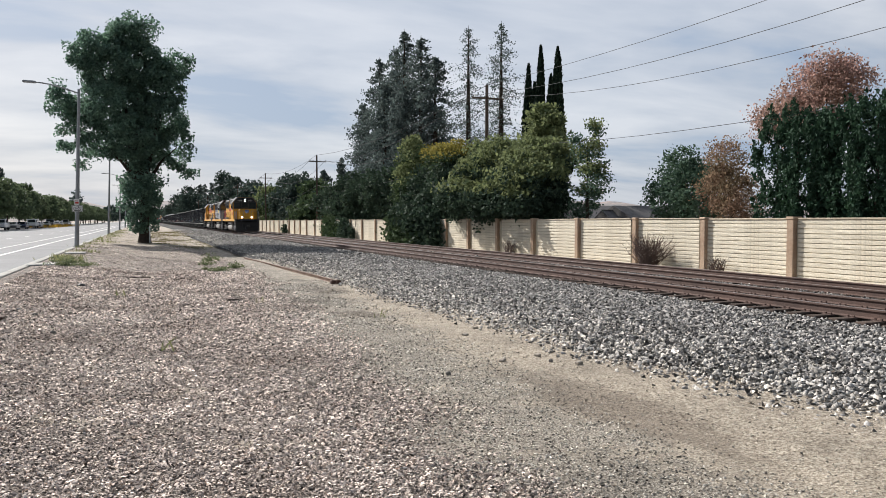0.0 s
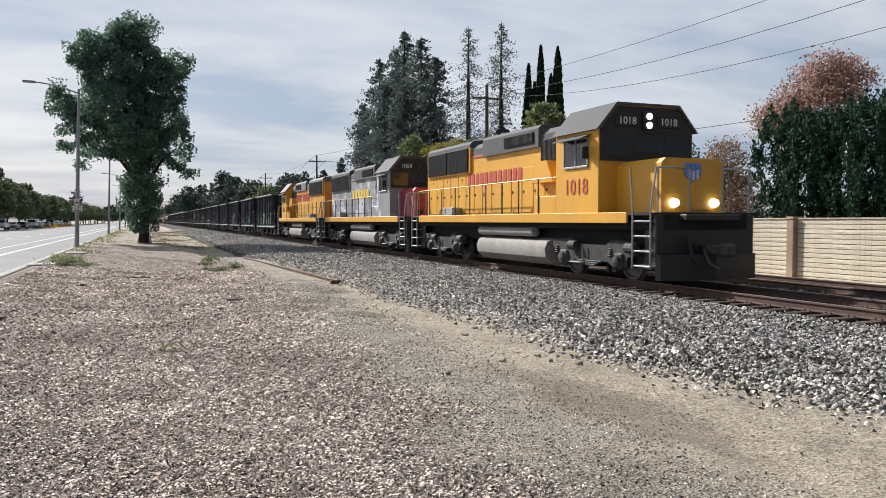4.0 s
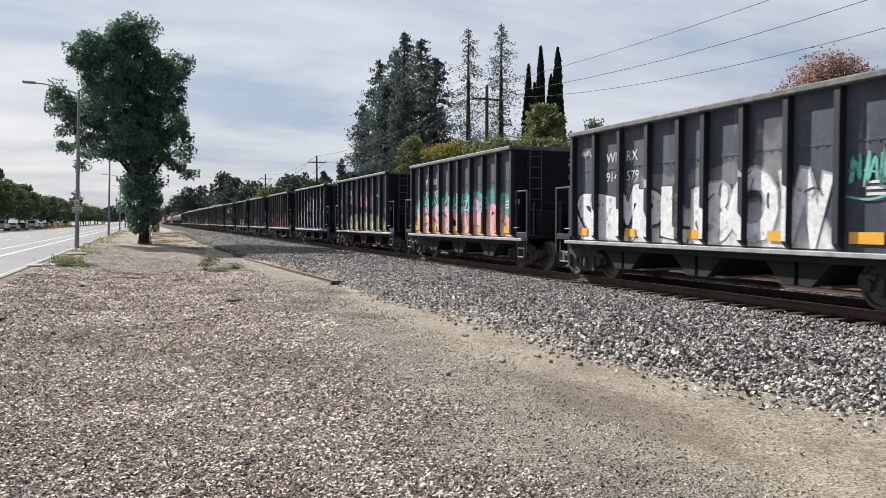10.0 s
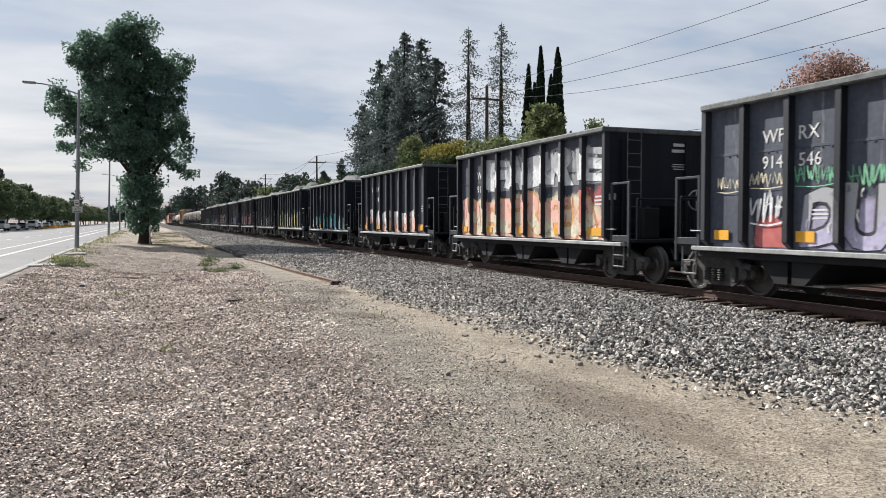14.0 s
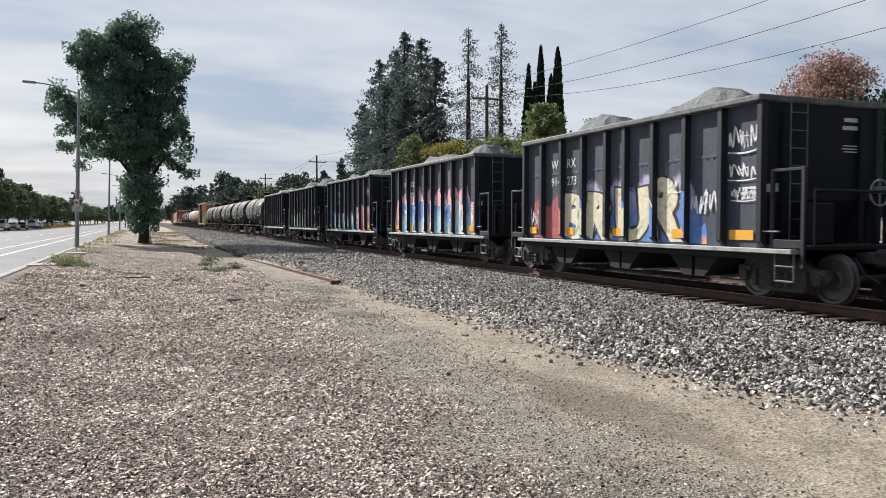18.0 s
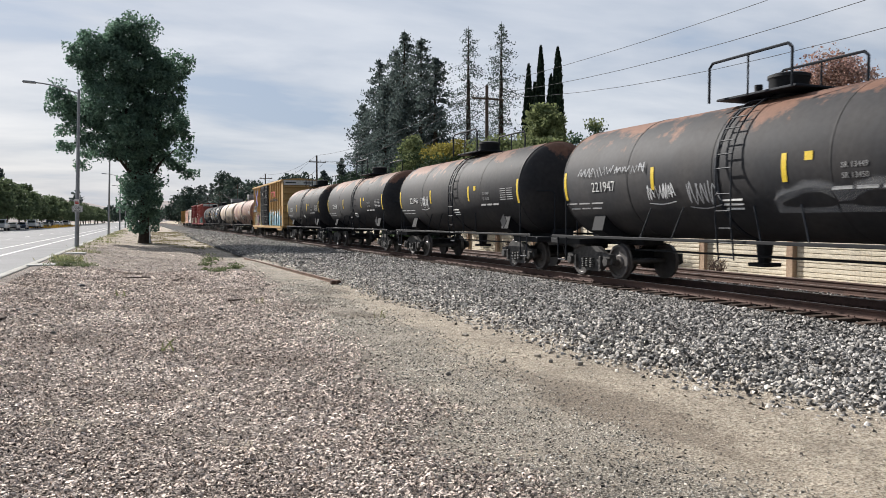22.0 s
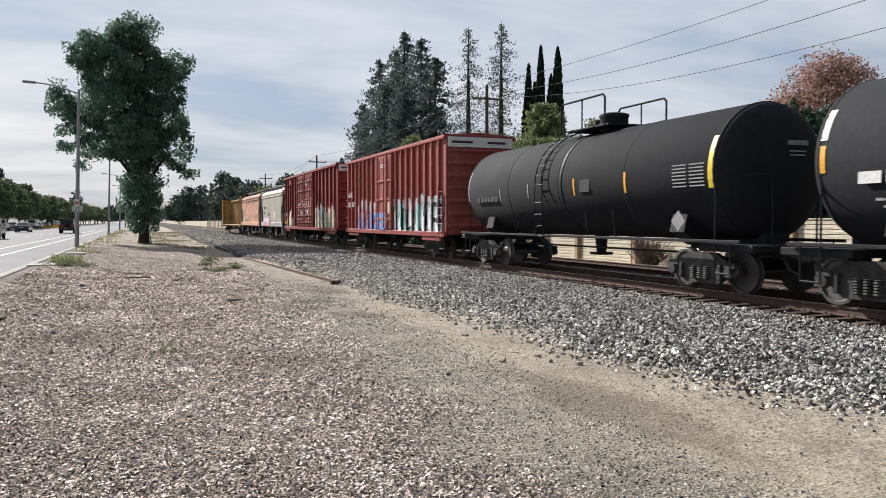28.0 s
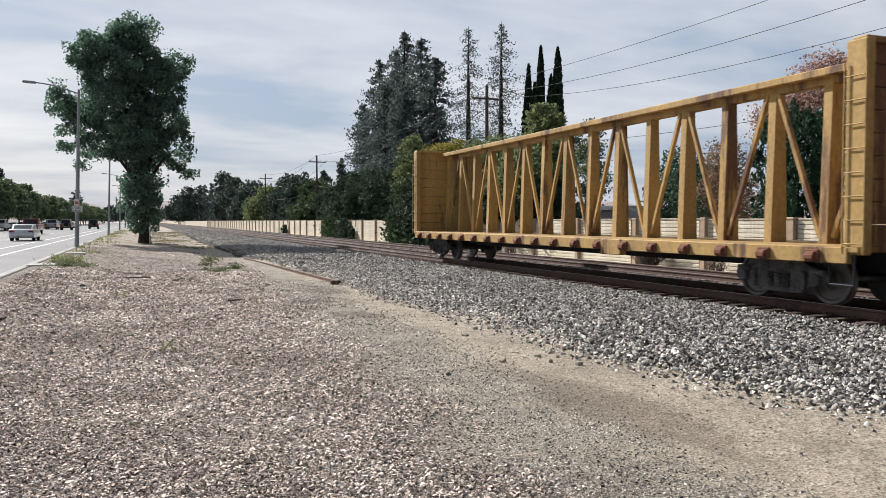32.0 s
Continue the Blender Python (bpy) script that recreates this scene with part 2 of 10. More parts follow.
# road vehicles
CAR_PAINT = {k: mat("car_paint_" + k, c, 0.3, coat=0.6, amount=0.15, fine_amount=0.03) for k, c in {"black": (0.02, 0.02, 0.022), "blue": (0.05, 0.07, 0.13),
             "silver": (0.4, 0.41, 0.42), "red": (0.28, 0.02, 0.025), "white": (0.75, 0.76, 0.78), "olive": (0.14, 0.14, 0.12)}.items()}
M_TYRE = mat("tyre_rubber", (0.02, 0.02, 0.02), 0.85)
M_TAIL = mat("tail_lamp", (0.35, 0.01, 0.01), 0.3)
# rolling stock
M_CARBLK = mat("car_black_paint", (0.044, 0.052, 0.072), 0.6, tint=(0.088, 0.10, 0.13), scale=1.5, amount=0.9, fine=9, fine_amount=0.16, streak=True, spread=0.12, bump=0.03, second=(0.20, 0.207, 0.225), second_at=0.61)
# Black paint darkened by the shade that lies on the hopper ends.
M_BLACK_SHADED = mat("shaded_black_paint", (0.007, 0.010, 0.016), 0.62, tint=(0.016, 0.021, 0.030), scale=2.0, amount=0.6, streak=True, spread=0.2)
# Darker than the side sheets: the shade on the ribs is in this colour.
M_RIBP = mat("shaded_rib_paint", (0.018, 0.021, 0.028), 0.6, tint=(0.045, 0.05, 0.06), scale=2.0, amount=0.7, streak=True, spread=0.2)
M_CHORD = mat("chord_worn_paint", (0.10, 0.107, 0.11), 0.6, tint=(0.24, 0.25, 0.245), scale=3.0, amount=0.7, fine=12)
M_SILL = mat("sill_worn_paint", (0.42, 0.43, 0.42), 0.6, tint=(0.16, 0.16, 0.16), scale=2.0, amount=0.7, fine=12)
M_TRUCK = mat("truck_grime", (0.034, 0.033, 0.033), 0.7, tint=(0.13, 0.125, 0.118), scale=3, amount=0.6, fine=14, fine_amount=0.3, spread=0.3, bump=0.2)
M_WHEEL = mat("wheel_steel", (0.13, 0.122, 0.118), 0.5, metal=0.4, tint=(0.05, 0.044, 0.042), scale=3, amount=0.7, spread=0.25)
M_TREAD = mat("wheel_tread", (0.5, 0.48, 0.46), 0.35, metal=0.9, amount=0.3)
M_UNDER = mat("under_black", (0.011, 0.012, 0.015), 0.75, tint=(0.034, 0.034, 0.035), scale=2, amount=0.6)
M_LOAD = mat("crushed_stone_load", (0.20, 0.207, 0.205), 0.95, tint=(0.13, 0.135, 0.137), scale=4, amount=0.8, fine=25, fine_amount=0.35, bump=0.8, bump_scale=14)
M_GOLD = mat("yellow_loco_paint", (0.72, 0.37, 0.035), 0.45, tint=(0.54, 0.255, 0.035), scale=0.7, amount=0.7, fine=12, fine_amount=0.035, streak=True)
M_LGREY = mat("grey_loco_paint", (0.20, 0.205, 0.215), 0.75, tint=(0.12, 0.122, 0.13), scale=1.0, amount=0.8, streak=True)
M_DGREY = mat("dark_grey_loco_paint", (0.075, 0.079, 0.086), 0.8, tint=(0.12, 0.124, 0.13), scale=1.0, amount=0.7, streak=True)
M_SPGREY = mat("patched_grey_paint", (0.26, 0.275, 0.30), 0.5, tint=(0.20, 0.21, 0.23), scale=0.9, amount=0.8, second=(0.55, 0.56, 0.58), second_at=0.53, streak=False)
M_LRED = mat("red_stripe_paint", (0.50, 0.05, 0.04), 0.5, tint=(0.36, 0.05, 0.035), amount=0.6)
M_SCARLET = mat("faded_scarlet_paint", (0.40, 0.045, 0.06), 0.5)
M_FUEL = mat("fuel_tank_paint", (0.31, 0.295, 0.28), 0.6, tint=(0.20, 0.185, 0.17), scale=1.2, amount=0.8, fine=10, streak=True)
M_SCREEN = mat("black_grille", (0.022, 0.022, 0.025), 0.65)
M_GLASS = mat("dark_glass", (0.02, 0.025, 0.03), 0.08, amount=0.1, fine_amount=0.02)
M_HEAD = glow("headlight", (1.0, 0.93, 0.8), 2.3)
M_STEEL = mat("bare_steel", (0.42, 0.42, 0.42), 0.5, metal=0.5)
M_WHITE = mat("white_stencil", (0.72, 0.72, 0.70), 0.6, tint=(0.5, 0.5, 0.49), amount=0.4, fine=20)
M_ORANGE = mat("reflector_yellow", (0.85, 0.42, 0.03), 0.5, amount=0.3)
M_YELLOW = mat("tank_mark_yellow", (0.75, 0.53, 0.03), 0.5, amount=0.3)
M_TANKB = mat("black_tank_rusty", (0.022, 0.023, 0.027), 0.7, tint=(0.05, 0.046, 0.045), scale=0.8, amount=0.8, fine=8, fine_amount=0.15, second=(0.165, 0.088, 0.06), second_at=0.57, top_from=3.45, spread=0.1)
M_TANKC = mat("black_tank_clean", (0.013, 0.014, 0.017), 0.85, tint=(0.026, 0.027, 0.032), scale=0.6, amount=0.8, fine=8, fine_amount=0.15, spread=0.1)
M_TANKC.node_tree.nodes["Principled BSDF"].inputs["Specular IOR Level"].default_value = 0.2
M_STENCIL = mat("grey_stencil", (0.30, 0.30, 0.30), 0.7, tint=(0.2, 0.2, 0.2), amount=0.5, fine=20)
M_STENCIL_D = mat("worn_stencil", (0.06, 0.06, 0.06), 0.8, tint=(0.035, 0.035, 0.037), amount=0.6, fine=14)
M_TANKR = mat("rust_brown_tank", (0.20, 0.10, 0.082), 0.7, tint=(0.36, 0.27, 0.22), scale=0.9, amount=0.9, fine=10, streak=True, second=(0.42, 0.36, 0.29), second_at=0.53)
M_TANKW = mat("stained_cream_tank", (0.44, 0.38, 0.31), 0.65, tint=(0.26, 0.18, 0.14), scale=0.7, amount=0.85, fine=10, streak=True)
M_BOXY = mat("yellow_boxcar_paint", (0.51, 0.325, 0.13), 0.6, tint=(0.40, 0.262, 0.125), scale=1.0, amount=0.75, fine=12, streak=True)
M_BOXR = mat("red_boxcar_paint", (0.27, 0.055, 0.048), 0.55, tint=(0.34, 0.11, 0.09), scale=1.1, amount=0.8, fine=12, streak=True)
M_BOXR_D = mat("dark_red_boxcar_paint", (0.20, 0.026, 0.027), 0.62, tint=(0.22, 0.052, 0.048), scale=1.1, amount=0.8, fine=12, second=(0.31, 0.13, 0.115), second_at=0.6, streak=True)
M_HOPG = mat("grey_covered_hopper_paint", (0.41, 0.375, 0.32), 0.6, tint=(0.31, 0.275, 0.225), scale=0.5, amount=0.85, fine=12, fine_amount=0.04, streak=True)
M_HOPO = mat("faded_orange_hopper_paint", (0.56, 0.27, 0.155), 0.7, tint=(0.50, 0.32, 0.225), scale=0.45, amount=0.95, fine=12, fine_amount=0.05, second=(0.23, 0.095, 0.05), second_at=0.60, top_from=3.2, streak=True)
# Grey darkened by the shade on covered hopper ends; the data plate borrows it.
M_ENDGREY = mat("shaded_end_grey", (0.085, 0.078, 0.07), 0.75, tint=(0.16, 0.145, 0.128), scale=1.2, amount=0.7, fine=10, streak=True)
M_BEAM = mat("yellow_centerbeam_paint", (0.43, 0.275, 0.095), 0.65, tint=(0.25, 0.16, 0.07), scale=1.3, amount=0.9, fine=12, second=(0.13, 0.07, 0.04), second_at=0.54, streak=True)
M_BEAMR = mat("rusty_strap_winch", (0.17, 0.07, 0.045), 0.85, amount=0.6)
M_DOORBLK = mat("black_door_paint", (0.009, 0.010, 0.014), 0.6, tint=(0.024, 0.025, 0.029), amount=0.6)
SPRAY, SPRAY_RGB, HAZE = {}, {}, {}


def patchy_paint(m, scale, lo, hi, level=None):
    """Thin paint: lets what lies under it show in soft-edged patches."""
    n, l = m.node_tree.nodes, m.node_tree.links
    tc = n.new("ShaderNodeTexCoord")
    t = n.new("ShaderNodeTexNoise")
    t.inputs["Scale"].default_value, t.inputs["Detail"].default_value, t.inputs["Roughness"].default_value = scale, 6.0, 0.65
    l.new(tc.outputs["Object"], t.inputs["Vector"])
    fac = t.outputs["Fac"]
    if level:  # fades out with height
        sep = n.new("ShaderNodeSeparateXYZ")
        l.new(tc.outputs["Object"], sep.inputs[0])
        fade = n.new("ShaderNodeMapRange")
        fade.inputs["From Min"].default_value, fade.inputs["From Max"].default_value = level[0], level[1]
        fade.inputs["To Min"].default_value, fade.inputs["To Max"].default_value = 0.22, -0.16
        l.new(sep.outputs["Z"], fade.inputs["Value"])
        ad = n.new("ShaderNodeMath")
        l.new(fac, ad.inputs[0])
        l.new(fade.outputs[0], ad.inputs[1])
        fac = ad.outputs[0]
    mr = n.new("ShaderNodeMapRange")
    mr.inputs["From Min"].default_value, mr.inputs["From Max"].default_value = lo, hi
    l.new(fac, mr.inputs["Value"])
    clear = n.new("ShaderNodeBsdfTransparent")
    ms = n.new("ShaderNodeMixShader")
    l.new(mr.outputs[0], ms.inputs[0])
    l.new(clear.outputs[0], ms.inputs[1])
    l.new(n["Principled BSDF"].outputs[0], ms.inputs[2])
    l.new(ms.outputs[0], n["Material Output"].inputs["Surface"])
    return m


def soft_cover(m, scale, ragged_by, most=0.96):
    """Thin layer whose density is the mesh's own "cover" value, broken up by a fine noise."""
    n, l = m.node_tree.nodes, m.node_tree.links
    at = n.new("ShaderNodeAttribute")
    at.attribute_name = "cover"
    tc = n.new("ShaderNodeTexCoord")
    t = n.new("ShaderNodeTexNoise")
    t.inputs["Scale"].default_value, t.inputs["Detail"].default_value, t.inputs["Roughness"].default_value = scale, 6.0, 0.7
    l.new(tc.outputs["Object"], t.inputs["Vector"])
    k = n.new("ShaderNodeMath")
    k.operation = "MULTIPLY_ADD"
    k.inputs[1].default_value, k.inputs[2].default_value = ragged_by * 2, -ragged_by
    l.new(t.outputs["Fac"], k.inputs[0])
    ad = n.new("ShaderNodeMath")
    l.new(at.outputs["Fac"], ad.inputs[0])
    l.new(k.outputs[0], ad.inputs[1])
    mr = n.new("ShaderNodeMapRange")
    mr.interpolation_type = "SMOOTHSTEP"
    mr.inputs["From Min"].default_value, mr.inputs["From Max"].default_value, mr.inputs["To Max"].default_value = 0.12, 0.75, most
    l.new(ad.outputs[0], mr.inputs["Value"])
    clear = n.new("ShaderNodeBsdfTransparent")
    ms = n.new("ShaderNodeMixShader")
    l.new(mr.outputs[0], ms.inputs[0])
    l.new(clear.outputs[0], ms.inputs[1])
    l.new(n["Principled BSDF"].outputs[0], ms.inputs[2])
    l.new(ms.outputs[0], n["Material Output"].inputs["Surface"])
    return m


def set_cover(me, values):
    me.attributes.new("cover", "FLOAT", "POINT").data.foreach_set("value", values)


for spray_name, spray in {"white": (0.80, 0.81, 0.82), "cyan": (0.33, 0.62, 0.72), "teal": (0.12, 0.50, 0.43), "pink": (0.82, 0.42, 0.52),
                          "red": (0.62, 0.17, 0.16), "orange": (0.80, 0.40, 0.14), "yellow": (0.80, 0.71, 0.20), "green": (0.20, 0.56, 0.32),
                          "blue": (0.11, 0.25, 0.62), "lilac": (0.50, 0.46, 0.64), "black": (0.02, 0.02, 0.025), "cream": (0.76, 0.69, 0.50),
                          "grey": (0.40, 0.41, 0.43), "peach": (0.82, 0.47, 0.38), "magenta": (0.66, 0.10, 0.32)}.items():
    SPRAY_RGB[spray_name] = spray
    SPRAY[spray_name] = patchy_paint(mat("spray_" + spray_name, spray, 0.6, tint=tuple(0.6 * c + 0.12 for c in spray), scale=2.2, amount=0.8, fine=9, fine_amount=0.15), 3.0, 0.25, 0.42)


def two_tone(first, other, low, high):
    """Sprayed fill that turns from one colour at the foot to another at the top, with a blotchy border."""
    if not other or other == first:
        return SPRAY[first]
    key = ("fill", first, other, round(low, 1), round(high, 1))
    if key not in HAZE:
        HAZE[key] = patchy_paint(blend_up(mat("spray_two_tone", SPRAY_RGB[first], 0.6, tint=tuple(0.6 * c + 0.12 for c in SPRAY_RGB[first]), scale=2.2, amount=0.7, fine=9, fine_amount=0.15),
                                          SPRAY_RGB[other], low + 0.35 * (high - low), low + 0.65 * (high - low)), 3.0, 0.25, 0.42)
    return HAZE[key]


def blend_up(m, colour, low, high):
    n, l = m.node_tree.nodes, m.node_tree.links
    bsdf = n["Principled BSDF"]
    under = bsdf.inputs["Base Color"].links[0].from_socket
    tc = n.new("ShaderNodeTexCoord")
    sep = n.new("ShaderNodeSeparateXYZ")
    l.new(tc.outputs["Object"], sep.inputs[0])
    t = n.new("ShaderNodeTexNoise")
    t.inputs["Scale"].default_value, t.inputs["Detail"].default_value = 1.6, 4.0
    l.new(tc.outputs["Object"], t.inputs["Vector"])
    k = n.new("ShaderNodeMath")
    k.operation = "MULTIPLY_ADD"
    k.inputs[1].default_value = 1.6
    l.new(t.outputs["Fac"], k.inputs[0])
    l.new(sep.outputs["Z"], k.inputs[2])
    mr = n.new("ShaderNodeMapRange")
    mr.inputs["From Min"].default_value, mr.inputs["From Max"].default_value = low + 0.8, high + 0.8
    l.new(k.outputs[0], mr.inputs["Value"])
    mx = n.new("ShaderNodeMix")
    mx.data_type = "RGBA"
    l.new(mr.outputs[0], mx.inputs["Factor"])
    l.new(under, mx.inputs["A"])
    mx.inputs["B"].default_value = (*colour, 1)
    l.new(mx.outputs["Result"], bsdf.inputs["Base Color"])
    return m


def mist(first, other="", low=0.0, high=1.0, thick=0.96):
    """Overspray that fades at its rim."""
    key = ("mist", first, other, round(low, 1), round(high, 1), thick)
    if key not in HAZE:
        m = mat("overspray", SPRAY_RGB[first], 0.7, tint=tuple(0.7 * c + 0.06 for c in SPRAY_RGB[first]), scale=1.2, amount=0.9, fine=5, fine_amount=0.2)
        if other:
            m = blend_up(m, SPRAY_RGB[other], low, high)
        HAZE[key] = soft_cover(m, 2.2, 0.75, thick)
    return HAZE[key]


M_RUST = soft_cover(mat("rust_streak", (0.17, 0.065, 0.035), 0.85, tint=(0.10, 0.04, 0.025), scale=2, amount=0.8), 4.0, 0.7, 0.85)


# ---- mesh helpers ----
class Mesh:
    """Collects faces; every call adds one closed piece."""

    def __init__(self):
        self.v, self.f = [], []

    def add(self, verts, faces):
        k = len(self.v)
        self.v += [tuple(p) for p in verts]
        self.f += [tuple(i + k for i in q) for q in faces]
        return self

    def box(self, x, y, z, sx, sy, sz, m=None):
        """Centre and full sizes."""
        p = [Vector((x + a * sx / 2, y + b * sy / 2, z + c * sz / 2)) for a in (-1, 1) for b in (-1, 1) for c in (-1, 1)]
        if m:
            p = [m @ q for q in p]
        return self.add(p, [(0, 1, 3, 2), (4, 6, 7, 5), (0, 4, 5, 1), (2, 3, 7, 6), (0, 2, 6, 4), (1, 5, 7, 3)])

    def soft(self, x, y, z, sx, sy, sz, c=0.02, m=None):
        """A box with chamfered edges."""
        c = min(c, sx * 0.3, sy * 0.3, sz * 0.3)
        idx, p = {}, []
        half = (sx / 2, sy / 2, sz / 2)
        for a in (-1, 1):
            for b in (-1, 1):
                for d in (-1, 1):
                    s = (a, b, d)
                    for k in range(3):
                        q = [s[i] * (half[i] - (c if i != k else 0)) for i in range(3)]
                        idx[s, k] = len(p)
                        p.append(Vector((x + q[0], y + q[1], z + q[2])))
        f = []
        for k in range(3):
            i, j = (k + 1) % 3, (k + 2) % 3
            for s in (-1, 1):
                ring = []
                for a, b in ((-1, -1), (1, -1), (1, 1), (-1, 1)):
                    t = [0, 0, 0]
                    t[k], t[i], t[j] = s, a, b
                    ring.append(idx[tuple(t), k])
                f.append(ring if s > 0 else ring[::-1])
            for a in (-1, 1):
                for b in (-1, 1):
                    t0, t1 = [0, 0, 0], [0, 0, 0]
                    t0[i], t0[j], t1[i], t1[j] = a, b, a, b
                    t0[k], t1[k] = -1, 1
                    q = [idx[tuple(t0), i], idx[tuple(t1), i], idx[tuple(t1), j], idx[tuple(t0), j]]
                    f.append(q if a * b < 0 else q[::-1])
        for a in (-1, 1):
            for b in (-1, 1):
                for d in (-1, 1):
                    q = [idx[(a, b, d), k] for k in range(3)]
                    f.append(q if a * b * d > 0 else q[::-1])
        if m:
            p = [m @ q for q in p]
        return self.add(p, f)

    def rod(self, a, b, r, n=8, r2=None):
        a, b = Vector(a), Vector(b)
        r2 = r if r2 is None else r2
        d = (b - a).normalized()
        u = d.orthogonal().normalized()
        w = d.cross(u)
        p = []
        for k in range(n):
            t = 2 * math.pi * k / n
            p.append(a + (u * math.cos(t) + w * math.sin(t)) * r)
        for k in range(n):
            t = 2 * math.pi * k / n
            p.append(b + (u * math.cos(t) + w * math.sin(t)) * r2)
        f = [(k, (k + 1) % n, n + (k + 1) % n, n + k) for k in range(n)]
        return self.add(p, f + [tuple(range(n - 1, -1, -1)), tuple(range(n, 2 * n))])

    def path(self, points, r, n=6):
        for a, b in zip(points, points[1:]):
            self.rod(a, b, r, n)
        return self

    def tube(self, points, r, n=6):
        """One unbroken bent tube."""
        pts = [Vector(q) for q in points]
        v, f = [], []
        for i, q in enumerate(pts):
            d = (pts[min(i + 1, len(pts) - 1)] - pts[max(i - 1, 0)]).normalized()
            side = d.cross(Vector((0, 0, 1)))
            u = side.normalized() if side.length > 1e-3 else Vector((1, 0, 0))
            w = d.cross(u)
            v += [q + (u * math.cos(2 * math.pi * k / n) + w * math.sin(2 * math.pi * k / n)) * r for k in range(n)]
        for i in range(len(pts) - 1):
            f += [(i * n + k, i * n + (k + 1) % n, (i + 1) * n + (k + 1) % n, (i + 1) * n + k) for k in range(n)]
        e = (len(pts) - 1) * n
        return self.add(v, f + [tuple(range(n - 1, -1, -1)), tuple(range(e, e + n))])

    def lathe(self, profile, axis="y", n=24, centre=(0, 0, 0)):
        """profile: rows of (along the axis, radius)."""
        p, f = [], []
        for h, r in profile:
            for k in range(n):
                t = 2 * math.pi * k / n
                a, b = r * math.cos(t), r * math.sin(t)
                q = {"x": (h, a, b), "y": (b, h, a), "z": (a, b, h)}[axis]
                p.append((q[0] + centre[0], q[1] + centre[1], q[2] + centre[2]))
        for i in range(len(profile) - 1):
            for k in range(n):
                f.append((i * n + k, i * n + (k + 1) % n, (i + 1) * n + (k + 1) % n, (i + 1) * n + k))
        f.append(tuple(range(n - 1, -1, -1)))
        e = (len(profile) - 1) * n
        f.append(tuple(range(e, e + n)))
        return self.add(p, f)

    def prism(self, outline, lo, hi, axis="x"):
        """An outline in the plane across the axis, pushed from lo to hi."""
        def put(a, b, h):
            return {"x": (h, a, b), "y": (a, h, b), "z": (a, b, h)}[axis]
        n = len(outline)
        p = [put(a, b, lo) for a, b in outline] + [put(a, b, hi) for a, b in outline]
        f = [(k, (k + 1) % n, n + (k + 1) % n, n + k) for k in range(n)]
        return self.add(p, f + [tuple(range(n - 1, -1, -1)), tuple(range(n, 2 * n))])

    def data(self, name, material, smooth=False):
        me = bpy.data.meshes.new(name)
        me.from_pydata(self.v, [], self.f)
        bm = bmesh.new()
        bm.from_mesh(me)
        bmesh.ops.recalc_face_normals(bm, faces=bm.faces)
        bm.to_mesh(me)
        bm.free()
        me.materials.append(material)
        if smooth:
            me.polygons.foreach_set("use_smooth", [True] * len(me.polygons))
            me.set_sharp_from_angle(angle=radians(38))
        return me


def part(name, bm, material, parent, label="", smooth=False, at=None):
    """Links a Mesh (or mesh data) as one object under a thing or a part."""
    me = bm if isinstance(bm, bpy.types.Mesh) else bm.data(name, material, smooth)
    ob = new(name, me)
    ob.parent = parent
    if at is not None:
        ob.matrix_basis = at if isinstance(at, Matrix) else Matrix.Translation(at)
    if label:
        ob["label"] = label
    return ob


def thing(name, label, category, group="", at=None, kind=""):
    ob = new(name)
    if at is not None:
        ob.matrix_basis = at
    return tagged(ob, label, category, group, kind)


def solid(name, bm, material, label, category="", kind="", smooth=False, group=""):
    me = bm if isinstance(bm, bpy.types.Mesh) else bm.data(name, material, smooth)
    return tagged(new(name, me), label, category, group, kind)


def fast_mesh(name, verts, faces, material):
    """Mesh from arrays: faces all of one size."""
    me = bpy.data.meshes.new(name)
    n, k = len(faces), faces.shape[1]
    me.vertices.add(len(verts))
    me.vertices.foreach_set("co", np.asarray(verts, dtype=np.float32).ravel())
    me.loops.add(n * k)
    me.loops.foreach_set("vertex_index", np.asarray(faces, dtype=np.int32).ravel())
    me.polygons.add(n)
    me.polygons.foreach_set("loop_start", np.arange(0, n * k, k, dtype=np.int32))
    me.update(calc_edges=True)
    me.validate()
    me.materials.append(material)
    return me


LETTERS = {}


def prepare_letters(rows):
    """Turns every word into a mesh once, before the place is built."""
    made = []
    for words, size in rows:
        cu = bpy.data.curves.new("letters", "FONT")
        cu.body, cu.size, cu.extrude, cu.resolution_u = words, size, 0.004, 2
        cu.align_x, cu.align_y = "CENTER", "CENTER"
        made.append((words, size, new("letters", cu)))
    dg = bpy.context.evaluated_depsgraph_get()
    for words, size, ob in made:
        LETTERS[words, size] = bpy.data.meshes.new_from_object(ob.evaluated_get(dg))
    for words, size, ob in made:
        bpy.data.objects.remove(ob)


def text_mesh(name, words, size, material):
    me = LETTERS[words, size].copy()
    me.name = name
    me.materials.clear()
    me.materials.append(material)
    return me


prepare_letters([("WF", 0.37), ("RX", 0.37), ("914", 0.35), ("397", 0.4)] + [(w, 0.35) for w in "569 240 580 539 559 579 247 213 576 296 254 546 279 512 583 525 273 573 620 560 397".split()]
                + [(w, 0.36) for w in "221955 221947 221946 221948 221950 30968 next load ACFX 97329".split()]
                + [("SR 13449", 0.14), ("SR 13450", 0.14), ("RAILCAR POOLING EXPERTS", 0.34), ("667242", 0.3), ("AOK", 0.42), ("726", 0.4), ("427", 0.4), ("SHQX", 0.34), ("3041", 0.34)]
                + [(w, s) for w in ("1018", "1068", "1061") for s in (0.28, 0.62)])


GLYPHS = {}


